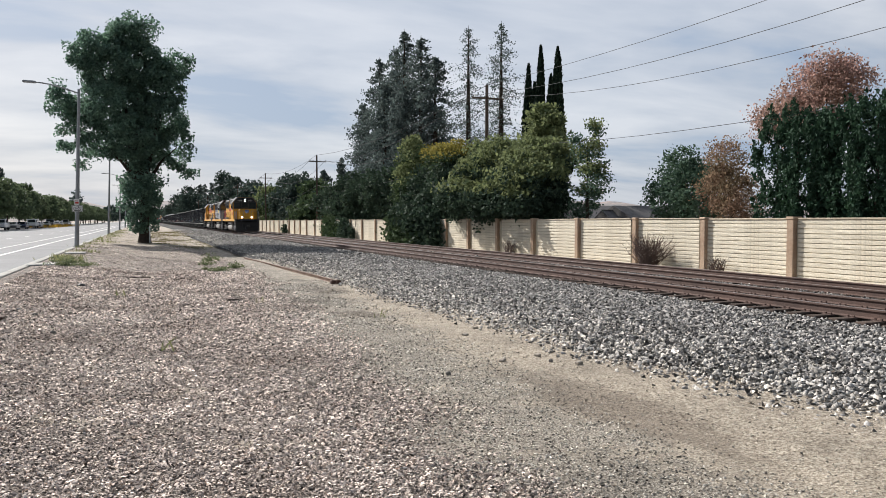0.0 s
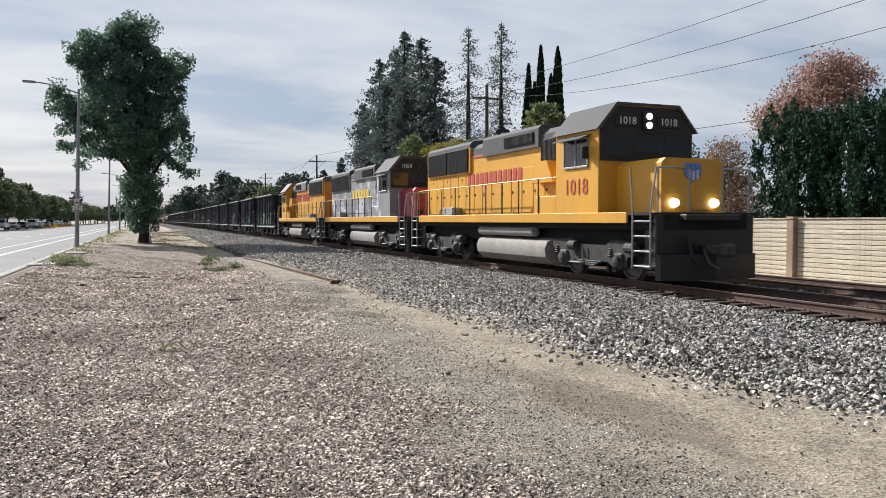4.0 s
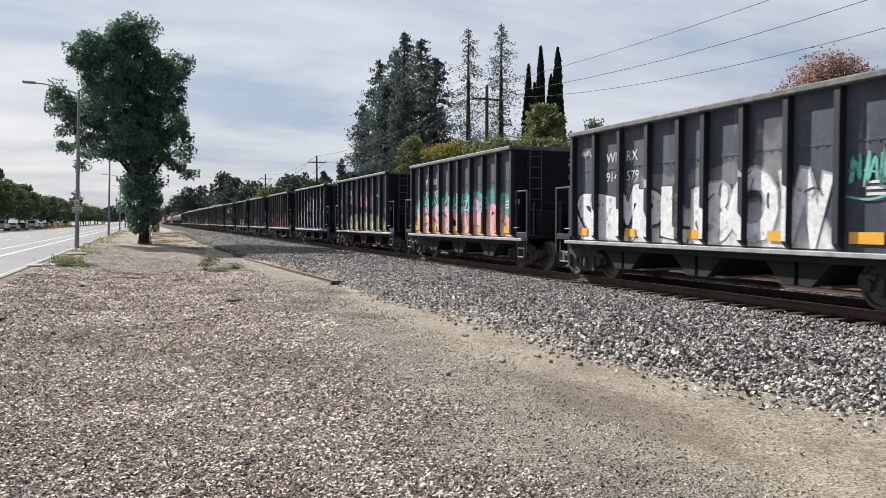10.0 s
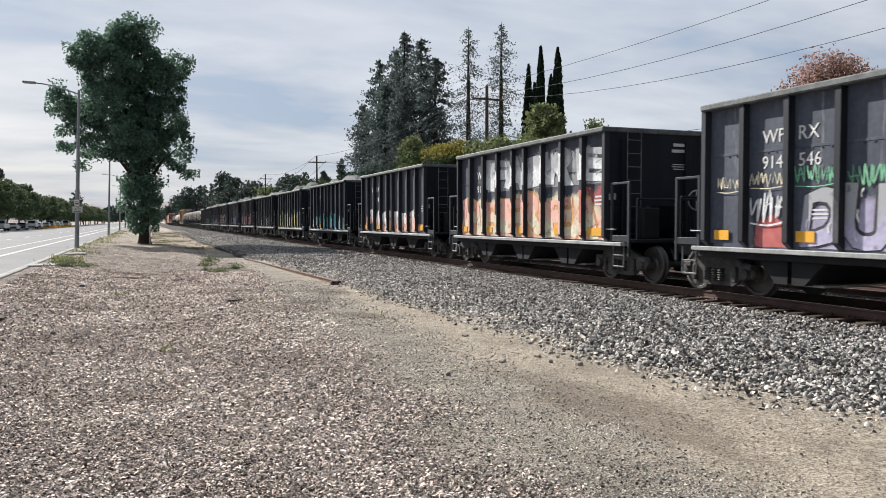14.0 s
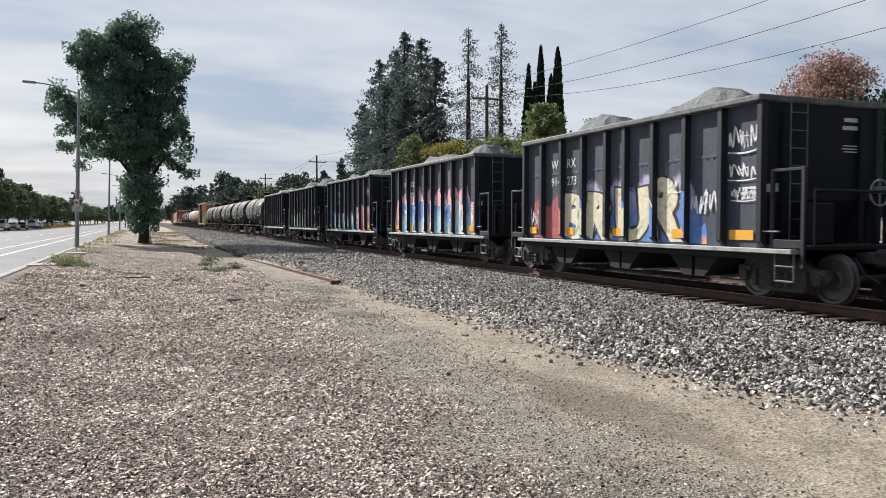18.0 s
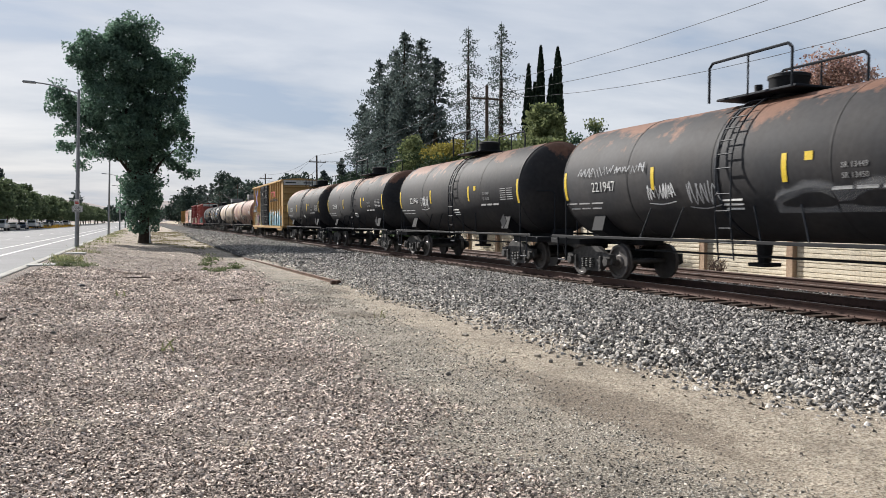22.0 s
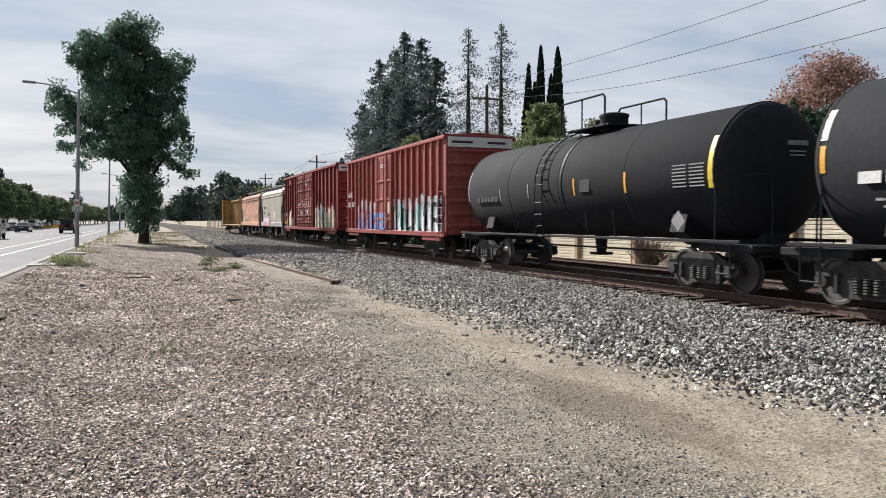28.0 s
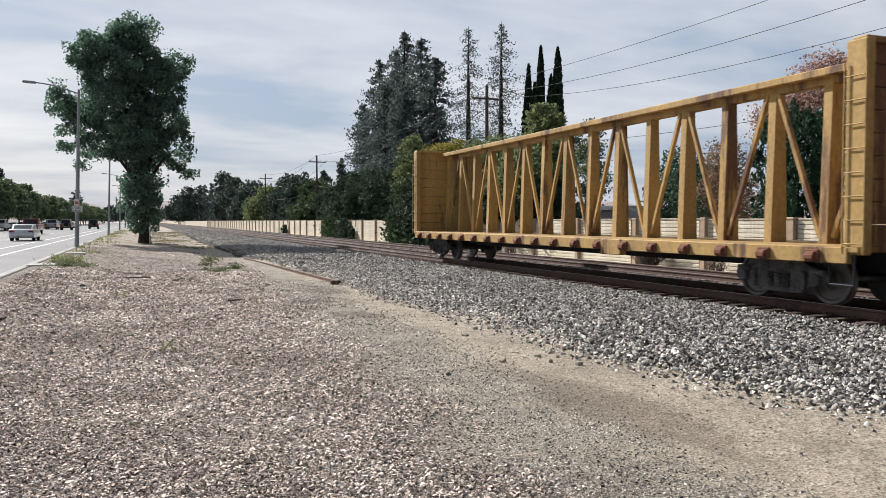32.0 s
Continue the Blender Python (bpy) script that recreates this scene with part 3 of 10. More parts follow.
def prepare_glyphs(chars):
    """Fat letter shapes for sprayed words: (inner, outer), each as points in a unit box with faces."""
    made = []
    for ch in chars:
        for offset in (0.062, 0.105):
            cu = bpy.data.curves.new("glyph", "FONT")
            cu.body, cu.size, cu.offset, cu.resolution_u, cu.fill_mode = ch, 1.0, offset, 3, "FRONT"
            made.append((ch, new("glyph", cu)))
    dg = bpy.context.evaluated_depsgraph_get()
    for ch, ob in made:
        me = bpy.data.meshes.new_from_object(ob.evaluated_get(dg))
        pts = [(v.co.x, v.co.y) for v in me.vertices]
        faces = [tuple(p.vertices) for p in me.polygons]
        if ch not in GLYPHS:
            xs, ys = [p[0] for p in pts], [p[1] for p in pts]
            GLYPHS[ch] = [(min(xs), max(xs), min(ys), max(ys))]
        x0, x1, y0, y1 = GLYPHS[ch][0]
        GLYPHS[ch].append(([((a - x0) / (x1 - x0), (b - y0) / (y1 - y0)) for a, b in pts], faces))
    for ch, ob in made:
        bpy.data.objects.remove(ob)


prepare_glyphs("ABCDEFGHIKLMNOPRSTUWXY")


def layered(name, pieces):
    """One mesh from (Mesh, material) layers."""
    me = bpy.data.meshes.new(name)
    v, f, idx = [], [], []
    for k, (m, material) in enumerate(pieces):
        n = len(v)
        v += m.v
        f += [tuple(i + n for i in q) for q in m.f]
        idx += [k] * len(m.f)
        me.materials.append(material)
    me.from_pydata(v, [], f)
    me.polygons.foreach_set("material_index", idx)
    return me


# writing on a side that faces -X reads towards -Y; on an end that faces -Y it reads towards +X
SIDE = Matrix(((0, 0, -1, 0), (-1, 0, 0, 0), (0, 1, 0, 0), (0, 0, 0, 1)))
FRONT = Matrix(((1, 0, 0, 0), (0, 0, -1, 0), (0, 1, 0, 0), (0, 0, 0, 1)))


# ---- ground, road, track bed ----
RAIL_Z = 0.305            # top of the near rails
TRACK_X, TRACK2_X = 12.6, 17.1
TRACK2_DROP = 0.12
WALL_X, WALL_BASE, WALL_TOP = 20.5, -0.16, 1.95
KERB_X = -3.62


def smooth(a, b, x):
    t = min(1.0, max(0.0, (x - a) / (b - a)))
    return t * t * (3 - 2 * t)


def ground_z(x, y):
    z = 0.30 * (1 - smooth(-3.4, 0.5, x))
    z -= 0.15 * smooth(6.0, 18.0, x)
    near = 1 - smooth(40, 90, abs(y))
    if -3.4 < x < 7.5:
        z += near * (0.035 * noise.noise((x * 0.35, y * 0.22, 0.3)) + 0.012 * noise.noise((x * 1.3, y * 1.1, 4.0))) * smooth(-3.4, -2.2, x)
    z -= 0.22 * math.exp(-((x - 4.2) / 1.9) ** 2) * smooth(33, 46, y) * (1 - smooth(80, 120, y))
    if x < KERB_X:
        z = 0.1
    return z


def ground_material():
    m = bpy.data.materials.new("gravel_and_dirt")
    m.use_nodes = True
    n, l = m.node_tree.nodes, m.node_tree.links
    b = n["Principled BSDF"]
    b.inputs["Roughness"].default_value = 0.95
    b.inputs["Specular IOR Level"].default_value = 0.15
    tc = n.new("ShaderNodeTexCoord")

    def tex(scale, detail, rough=0.6):
        t = n.new("ShaderNodeTexNoise")
        t.inputs["Scale"].default_value, t.inputs["Detail"].default_value, t.inputs["Roughness"].default_value = scale, detail, rough
        l.new(tc.outputs["Object"], t.inputs["Vector"])
        return t.outputs["Fac"]

    def ramp(fac, *stops):
        r = n.new("ShaderNodeValToRGB")
        e = r.color_ramp.elements
        e[0].position, e[0].color = stops[0][0], (*stops[0][1], 1)
        e[1].position, e[1].color = stops[-1][0], (*stops[-1][1], 1)
        for p, c in stops[1:-1]:
            e.new(p).color = (*c, 1)
        l.new(fac, r.inputs["Fac"])
        return r.outputs["Color"]

    def calc(op, a, c):
        k = n.new("ShaderNodeMath")
        k.operation = op
        for i, q in enumerate((a, c)):
            if isinstance(q, (int, float)):
                k.inputs[i].default_value = q
            else:
                l.new(q, k.inputs[i])
        return k.outputs[0]

    def mix(fac, a, c):
        k = n.new("ShaderNodeMix")
        k.data_type = "RGBA"
        l.new(fac, k.inputs["Factor"])
        l.new(a, k.inputs["A"])
        l.new(c, k.inputs["B"])
        return k.outputs["Result"]

    sep = n.new("ShaderNodeSeparateXYZ")
    l.new(tc.outputs["Object"], sep.inputs[0])
    grains = tex(42, 4, 0.75)
    mulch = ramp(grains, (0.41, (0.035, 0.027, 0.022)), (0.50, (0.21, 0.168, 0.142)), (0.59, (0.56, 0.485, 0.425)))
    dirt = ramp(tex(36, 5, 0.75), (0.40, (0.20, 0.162, 0.125)), (0.50, (0.43, 0.365, 0.285)), (0.62, (0.60, 0.535, 0.44)))
    gravel = ramp(tex(48, 4, 0.8), (0.38, (0.085, 0.07, 0.056)), (0.49, (0.27, 0.235, 0.19)), (0.60, (0.56, 0.51, 0.435)))

    def span(value, a, c, top=1.0):
        k = n.new("ShaderNodeMapRange")
        k.interpolation_type = "SMOOTHSTEP"
        k.inputs["From Min"].default_value, k.inputs["From Max"].default_value, k.inputs["To Max"].default_value = a, c, top
        l.new(value, k.inputs["Value"])
        return k.outputs[0]

    # strips beside the line: wood chips, then gravel, then bare trodden dirt
    drift = calc("MULTIPLY", calc("MINIMUM", calc("SUBTRACT", sep.outputs["Y"], 5.0), 28.0), 0.055)
    across = calc("SUBTRACT", sep.outputs["X"], drift)
    wander = calc("ADD", calc("MULTIPLY", calc("SUBTRACT", tex(0.7, 6, 0.65), 0.5), 3.2), calc("MULTIPLY", calc("SUBTRACT", tex(6.0, 4, 0.7), 0.5), 0.9))
    edge = calc("ADD", across, wander)
    both = mix(span(edge, 1.9, 2.7), mulch, gravel)
    both = mix(span(edge, 3.35, 4.3), both, dirt)
    # sandy bare spots in the gravel and along the road
    both = mix(span(tex(0.9, 5, 0.6), 0.56, 0.66, 0.75), both, dirt)
    far_dirt = calc("MULTIPLY", span(sep.outputs["Y"], 30, 60, 0.75), span(tex(0.35, 4), 0.38, 0.55))
    both = mix(far_dirt, both, dirt)
    mottle = n.new("ShaderNodeHueSaturation")
    shade = n.new("ShaderNodeMapRange")
    shade.inputs["From Min"].default_value, shade.inputs["From Max"].default_value = 0.36, 0.64
    shade.inputs["To Min"].default_value, shade.inputs["To Max"].default_value = 0.60, 1.20
    l.new(calc("ADD", calc("MULTIPLY", tex(5.0, 6, 0.75), 0.6), calc("MULTIPLY", tex(0.8, 4, 0.6), 0.4)), shade.inputs["Value"])
    l.new(shade.outputs[0], mottle.inputs["Value"])
    l.new(both, mottle.inputs["Color"])
    both = mottle.outputs["Color"]
    stain = n.new("ShaderNodeMapRange")
    stain.inputs["From Min"].default_value, stain.inputs["From Max"].default_value = 0.62, 0.72
    stain.inputs["To Max"].default_value = 0.7
    mp = n.new("ShaderNodeMapping")
    mp.inputs["Scale"].default_value = (0.5, 0.9, 1)
    l.new(tc.outputs["Object"], mp.inputs["Vector"])
    st = n.new("ShaderNodeTexNoise")
    st.inputs["Scale"].default_value, st.inputs["Detail"].default_value = 0.9, 5
    l.new(mp.outputs[0], st.inputs["Vector"])
    l.new(st.outputs["Fac"], stain.inputs["Value"])
    dark = n.new("ShaderNodeRGB")
    dark.outputs[0].default_value = (0.10, 0.078, 0.062, 1)
    l.new(mix(stain.outputs[0], both, dark.outputs[0]), b.inputs["Base Color"])
    bump = n.new("ShaderNodeBump")
    bump.inputs["Strength"].default_value, bump.inputs["Distance"].default_value = 0.9, 0.035
    l.new(grains, bump.inputs["Height"])
    l.new(bump.outputs[0], b.inputs["Normal"])
    return m


M_GROUND = ground_material()


def axis(*spans):
    """Grid lines from spans of (start, end, step)."""
    out = []
    for a, b, s in spans:
        k = a
        while k < b - 1e-6:
            out.append(k)
            k += s
    return out + [spans[-1][1]]


def build_ground():
    xs = axis((-3000, -400, 650), (-400, -40, 60), (-40, -3.64, 6), (-3.64, -3.4, 0.08), (-3.4, 7.4, 0.27), (7.4, 24, 1.5), (24, 400, 47), (400, 3000, 650))
    ys = axis((-900, -20, 110), (-20, 2, 2), (2, 30, 0.4), (30, 80, 2), (80, 400, 40), (400, 4000, 450))
    m = Mesh()
    verts = [(x, y, ground_z(x, y)) for y in ys for x in xs]
    w = len(xs)
    faces = [(j * w + i, j * w + i + 1, (j + 1) * w + i + 1, (j + 1) * w + i) for j in range(len(ys) - 1) for i in range(w - 1)]
    me = fast_mesh("ground", np.array(verts), np.array(faces), M_GROUND)
    me.polygons.foreach_set("use_smooth", [True] * len(me.polygons))
    tagged(new("ground", me), "wood-chip mulch and sandy dirt beside the railway line", "ground", kind="structure")


build_ground()

# road beyond the kerb
m = Mesh().box(-12.9, 700, 0.1, 18.0, 3000, 0.2)
solid("road", m, M_ASPHALT, "wide grey asphalt road with white lane lines", "road", "structure")
m = Mesh().box(-31, 900, 0.13, 18.0, 2600, 0.26)
solid("far_pavement", m, M_CONCRETE, "pale pavement on the other side of the road", "pavement", "structure")
kerb = thing("kerb", "weathered concrete kerb along the road", "kerb", kind="structure")
k_mesh = Mesh().soft(0, 0, 0.16, 0.26, 3.04, 0.32, 0.02).data("kerb_stone", M_CONCRETE)
for i in range(75):
    part("kerb_stone", k_mesh, M_CONCRETE, kerb, at=(KERB_X - 0.14, -14 + 3.05 * i, 0))
part("kerb_run", Mesh().soft(KERB_X - 0.14, 560, 0.16, 0.26, 690, 0.32, 0.02), M_CONCRETE, kerb)
for i, (lx, lw) in enumerate(((-6.35, 0.16), (-7.9, 0.12))):
    solid("lane_line", Mesh().box(lx, 450, 0.204, lw, 1000, 0.008), M_PAINT, "worn white painted lane line on asphalt", "road marking", "structure")
dash = Mesh().box(-11.4, 0, 0.204, 0.12, 3.0, 0.008).data("lane_dash", M_PAINT)
for i in range(24):
    ob = tagged(new("lane_dash", dash), "white dashed lane marking on asphalt", "road marking", "lane dashes", "structure")
    ob.location = (0, 20 + 12 * i, 0)
for px, py in ((-3.28, 30.2), (-3.0, 40.5)):
    solid("concrete_pad", Mesh().soft(px, py, 0.30, 0.9, 1.3, 0.1, 0.03), M_CONCRETE, "small flat concrete utility pad by the kerb", "utility cover")


# ballast shoulder, ties and rails
def bed_z(x):
    """Height of the stone bed across the two tracks."""
    top = RAIL_Z - 0.235
    if x < 10.6:
        t = max(0.0, min(1.0, (x - 5.5) / 5.1))
        return -0.02 + (top + 0.02) * t ** 0.6 - (0.25 * (5.5 - x) if x < 5.5 else 0.0)
    if x < 14.4:
        return top
    if x < 15.2:
        return top - TRACK2_DROP * (x - 14.4) / 0.8
    if x < 18.9:
        return top - TRACK2_DROP
    return top - TRACK2_DROP - 0.16 * (x - 18.9)


def foot_shift(y):
    """How far the foot of the stone slope wanders across."""
    return 0.85 * math.exp(-max(0.0, y - 4.0) / 3.0) - 0.1 + 0.16 * noise.noise((y * 0.16, 0.5, 2.0)) + 0.14 * noise.noise((y * 0.6, 1.5, 2.0))


def build_bed():
    xs = [5.2 + 0.25 * i for i in range(21)] + [10.6, 11.2, 12, 13, 14.0, 14.4, 14.8, 15.2, 16, 17, 18, 18.9, 19.6, 20.4]
    ys = axis((-60, -6, 18), (-6, 50, 0.5), (50, 150, 5), (150, 1500, 135))
    verts = []
    for y in ys:
        for x in xs:
            k = max(0.0, min(1.0, (10.0 - x) / 4.0))
            verts.append((x + foot_shift(y) * k, y, bed_z(x) + 0.03 * noise.noise((x * 2.0, y * 2.0, 1.0)) * (x < 10.8)))
    w = len(xs)
    faces = [(j * w + i, j * w + i + 1, (j + 1) * w + i + 1, (j + 1) * w + i) for j in range(len(ys) - 1) for i in range(w - 1)]
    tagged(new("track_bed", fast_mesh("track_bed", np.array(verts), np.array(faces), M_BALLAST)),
           "grey crushed-stone ballast bed under two railway tracks, stone-gap shade in its colour", "ballast", kind="structure")


build_bed()

RAIL_OUT = [(-0.075, 0), (0.075, 0), (0.075, 0.012), (0.012, 0.03), (0.012, 0.125), (0.036, 0.138), (0.036, 0.165), (0.03, 0.172),
            (-0.03, 0.172), (-0.036, 0.165), (-0.036, 0.138), (-0.012, 0.125), (-0.012, 0.03), (-0.075, 0.012)]


def build_track(cx, drop, label, shiny):
    root = thing("railway_track", label, "railway track", kind="structure")
    top = RAIL_Z - drop
    for s in (-1, 1):
        out = [(cx + s * 0.7525 + a, top - 0.172 + b) for a, b in RAIL_OUT]
        rail = part("rail", Mesh().prism(out, -80, 1500, "y"), M_RAIL, root, "rust-brown steel rail")
        part("rail_head", Mesh().box(cx + s * 0.7525 - 0.008, 710, top + 0.002, 0.034 if shiny else 0.026, 1580, 0.005), M_SHINE, rail, "polished running surface")
    return root


def build_ties(root, cx, drop, y0, y1, step):
    rng = random.Random(int(cx * 10))
    top = RAIL_Z - drop - 0.172
    shapes = []
    for i in range(4):
        shapes.append(Mesh().soft(rng.uniform(-0.06, 0.06), 0, -0.07, 2.6 + rng.uniform(-0.08, 0.08), 0.23, 0.16, 0.02).data("tie", M_TIE))
    plate = Mesh()
    for s in (-1, 1):
        plate.box(s * 0.7525, 0, 0.008, 0.36, 0.19, 0.016)
        for a in (-0.11, 0.12):
            for b in (-0.06, 0.06):
                plate.box(s * 0.7525 + a, b, 0.03, 0.03, 0.03, 0.04)
    pm = plate.data("tie_plate", M_RAIL)
    n = int((y1 - y0) / step)
    for i in range(n):
        y = y0 + i * step + rng.uniform(-0.03, 0.03)
        t = part("tie", shapes[i % 4], M_TIE, root, at=pose(cx, y, top - 0.012, 0, 0, rng.uniform(-1.2, 1.2)))
        if y < 40 and drop == 0:
            part("tie_plate", pm, M_RAIL, t)


track_near = build_track(TRACK_X, 0.0, "near railway track with rusty rails on wooden ties", True)
track_far = build_track(TRACK2_X, TRACK2_DROP, "second railway track with rusty rails beside the wall", True)

# ---- block wall behind the tracks ----
COURSES = 13
COURSE_H = (WALL_TOP - 0.06 - WALL_BASE) / COURSES
BAY = 4.57
BAY_0 = 19.84 - 4 * BAY   # a pier stands at every bay line


def build_wall():
    wall = thing("wall_east", "cream split-face block wall with brown piers behind the tracks", "wall", kind="structure")
    part("wall_core", Mesh().box(WALL_X + 0.12, 320, (WALL_BASE + WALL_TOP) / 2 - 0.1, 0.13, 700, WALL_TOP - WALL_BASE - 0.08), M_MORTAR, wall)
    cap = Mesh().soft(0, 0, 0, 0.26, BAY - 0.36, 0.065, 0.015).data("cap_stone", M_CAPB)
    row = {}
    for v in range(3):
        rng = random.Random(v)
        ln = BAY - 0.34
        mm = Mesh()
        cuts, steps = 14, ln / 14
        prof = [(0.0, 0.05 * COURSE_H), (-0.013, 0.12 * COURSE_H), (-0.016, 0.55 * COURSE_H), (-0.013, 0.92 * COURSE_H), (0.0, 0.97 * COURSE_H)]
        verts = []
        for i in range(cuts + 1):
            for dx, dz in prof:
                verts.append((dx + (rng.uniform(-0.007, 0.007) if dx < 0 else 0.02), -ln / 2 + i * steps, dz + (rng.uniform(-0.006, 0.006) if dx < 0 else 0)))
        faces = [(i * 5 + k, i * 5 + k + 1, (i + 1) * 5 + k + 1, (i + 1) * 5 + k) for i in range(cuts) for k in range(4)]
        mm.add(verts, faces)
        row[v] = mm.data("block_course", M_BLOCK, smooth=False)
    pier = Mesh().soft(WALL_X + 0.06, 0, 0, 0.36, 0.30, WALL_TOP - WALL_BASE + 0.03, 0.02)
    pier.soft(WALL_X + 0.06, 0, (WALL_TOP - WALL_BASE) / 2 - 0.02, 0.40, 0.34, 0.10, 0.02)
    pm = pier.data("pier", M_PILASTER)
    rng = random.Random(5)
    for i in range(-1, 60):
        y = BAY_0 + BAY * i
        part("pier", pm, M_PILASTER, wall, at=pose(0, y, (WALL_TOP + WALL_BASE) / 2 + 0.01, 0, 0, rng.uniform(-1, 1)))
        part("cap_stone", cap, M_CAPB, wall, at=pose(WALL_X + 0.12, y + BAY / 2, WALL_TOP - 0.03 + rng.uniform(-0.012, 0.012), rng.uniform(-0.2, 0.2), 0, 0))
        if i < 21:
            for c in range(COURSES):
                part("block_course", row[(i * 5 + c * 7) % 3], M_BLOCK, wall, at=(WALL_X + 0.03, y + BAY / 2, WALL_BASE + c * COURSE_H))
    far = Mesh()
    for c in range(COURSES):
        far.box(WALL_X + 0.04, 440, WALL_BASE + (c + 0.5) * COURSE_H, 0.06, 2 * (440 - BAY_0 - 21 * BAY), COURSE_H * 0.88)
    part("block_run", far, M_BLOCK, wall)
    for ob in wall.children:
        if ob.name.startswith("wall_core"):
            ob.location.z = 0.0


build_wall()

# ---- plants ----
RNG = np.random.default_rng(7)


def cards(centres, size, spread=0.35, droop=0.0, long=1.6, up=None):
    """One leaf quad at each centre, turned at random. Returns vertices and faces."""
    n = len(centres)
    a = RNG.normal(size=(n, 3))
    if up is not None:
        a = a * 0.35 + np.array(up)
    a[:, 2] -= droop
    a /= np.linalg.norm(a, axis=1)[:, None]
    b = RNG.normal(size=(n, 3))
    b -= (b * a).sum(1)[:, None] * a
    b /= np.linalg.norm(b, axis=1)[:, None]
    s = size * RNG.uniform(1 - spread, 1 + spread, size=(n, 1))
    a, b = a * s * long / 2, b * s / 2
    c = np.cross(a, b)
    c = c / (np.linalg.norm(c, axis=1)[:, None] + 1e-9) * s * 0.12
    v = np.stack([centres - a, centres + b + c, centres + a, centres - b + c], axis=1).reshape(-1, 3)
    return v, np.arange(4 * n).reshape(n, 4)


def blob_points(blobs, total, clumps, spread, hollow=0.55):
    """Points in leaf clumps that fill the outer part of ellipsoids (cx, cy, cz, rx, ry, rz)."""
    vol = np.array([(b[3] * b[4] * b[5]) ** 0.7 for b in blobs])
    out = []
    for b, share in zip(blobs, vol / vol.sum()):
        k = max(4, int(clumps * share))
        d = RNG.normal(size=(k, 3))
        d /= np.linalg.norm(d, axis=1)[:, None]
        r = RNG.uniform(hollow, 1.0, size=(k, 1)) ** 0.6
        c = np.array(b[:3]) + d * r * np.array(b[3:])
        per = max(3, int(total * share / k))
        w = RNG.uniform(0.6, 1.5, size=(k, 1, 1))
        p = c[:, None, :] + np.clip(RNG.normal(size=(k, per, 3)), -1.5, 1.5) * spread * w * np.array([1.1, 1.1, 0.75])
        out.append(p.reshape(-1, 3))
    return np.concatenate(out)


def limbs(trunk_top, trunk_r, blobs, root, material):
    for b in blobs:
        if b[3] < 1.0 and trunk_r > 0.4:
            continue
        a, e = Vector(trunk_top), Vector(b[:3])
        mid = a.lerp(e, 0.5) + Vector((0, 0, 0.12 * (e - a).length))
        k = 0.25 + 0.25 * min(1.0, b[3] / 2.2)
        part("limb", Mesh().rod(a, mid, trunk_r * k, 7, trunk_r * k * 0.6).rod(mid, e, trunk_r * k * 0.6, 6, trunk_r * 0.06), material, root)


def tree(name, label, x, y, base, trunk_r, fork, blobs, leaves, size, leaf_mat, clumps=140, spread=0.45, bark=None, category="tree", group="", droop=0.2, top_mat=None, young=0.5):
    """Broad-leaved tree; blobs are relative to the foot of the trunk."""
    bark = bark or M_BARK
    root = thing(name, label, category, group, at=Matrix.Translation((x, y, base)))
    t = Mesh()
    n = 5
    pts = [Vector((0.06 * trunk_r * math.sin(i * 2.1), 0.06 * trunk_r * math.cos(i), -0.15 + (fork + 0.15) * i / n)) for i in range(n + 1)]
    for i in range(n):
        r0 = trunk_r * (1.25 if i == 0 else 1.0 - 0.08 * i)
        t.rod(pts[i], pts[i + 1], r0, 10, trunk_r * (1.0 - 0.08 * (i + 1)))
    part("trunk", t, bark, root, smooth=True)
    limbs((0, 0, fork * 0.93), trunk_r, blobs, root, bark)
    pts = blob_points(blobs, leaves, clumps, spread)
    if top_mat:  # paler leaves on the bough tops: sunlight put into the leaf colour
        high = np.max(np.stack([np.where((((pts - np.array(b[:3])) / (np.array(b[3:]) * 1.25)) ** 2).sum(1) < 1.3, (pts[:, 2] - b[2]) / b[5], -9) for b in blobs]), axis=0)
        sunlit = high + RNG.normal(size=len(pts)) * 0.2 > young
        v, f = cards(pts[sunlit], size, droop=droop)
        part("young_foliage", fast_mesh("young_foliage", v, f, top_mat), top_mat, root, "paler foliage on sunlit tops, light in its colour")
        pts = pts[~sunlit]
    v, f = cards(pts, size, droop=droop)
    part("crown", fast_mesh("crown", v, f, leaf_mat), leaf_mat, root)
    return root


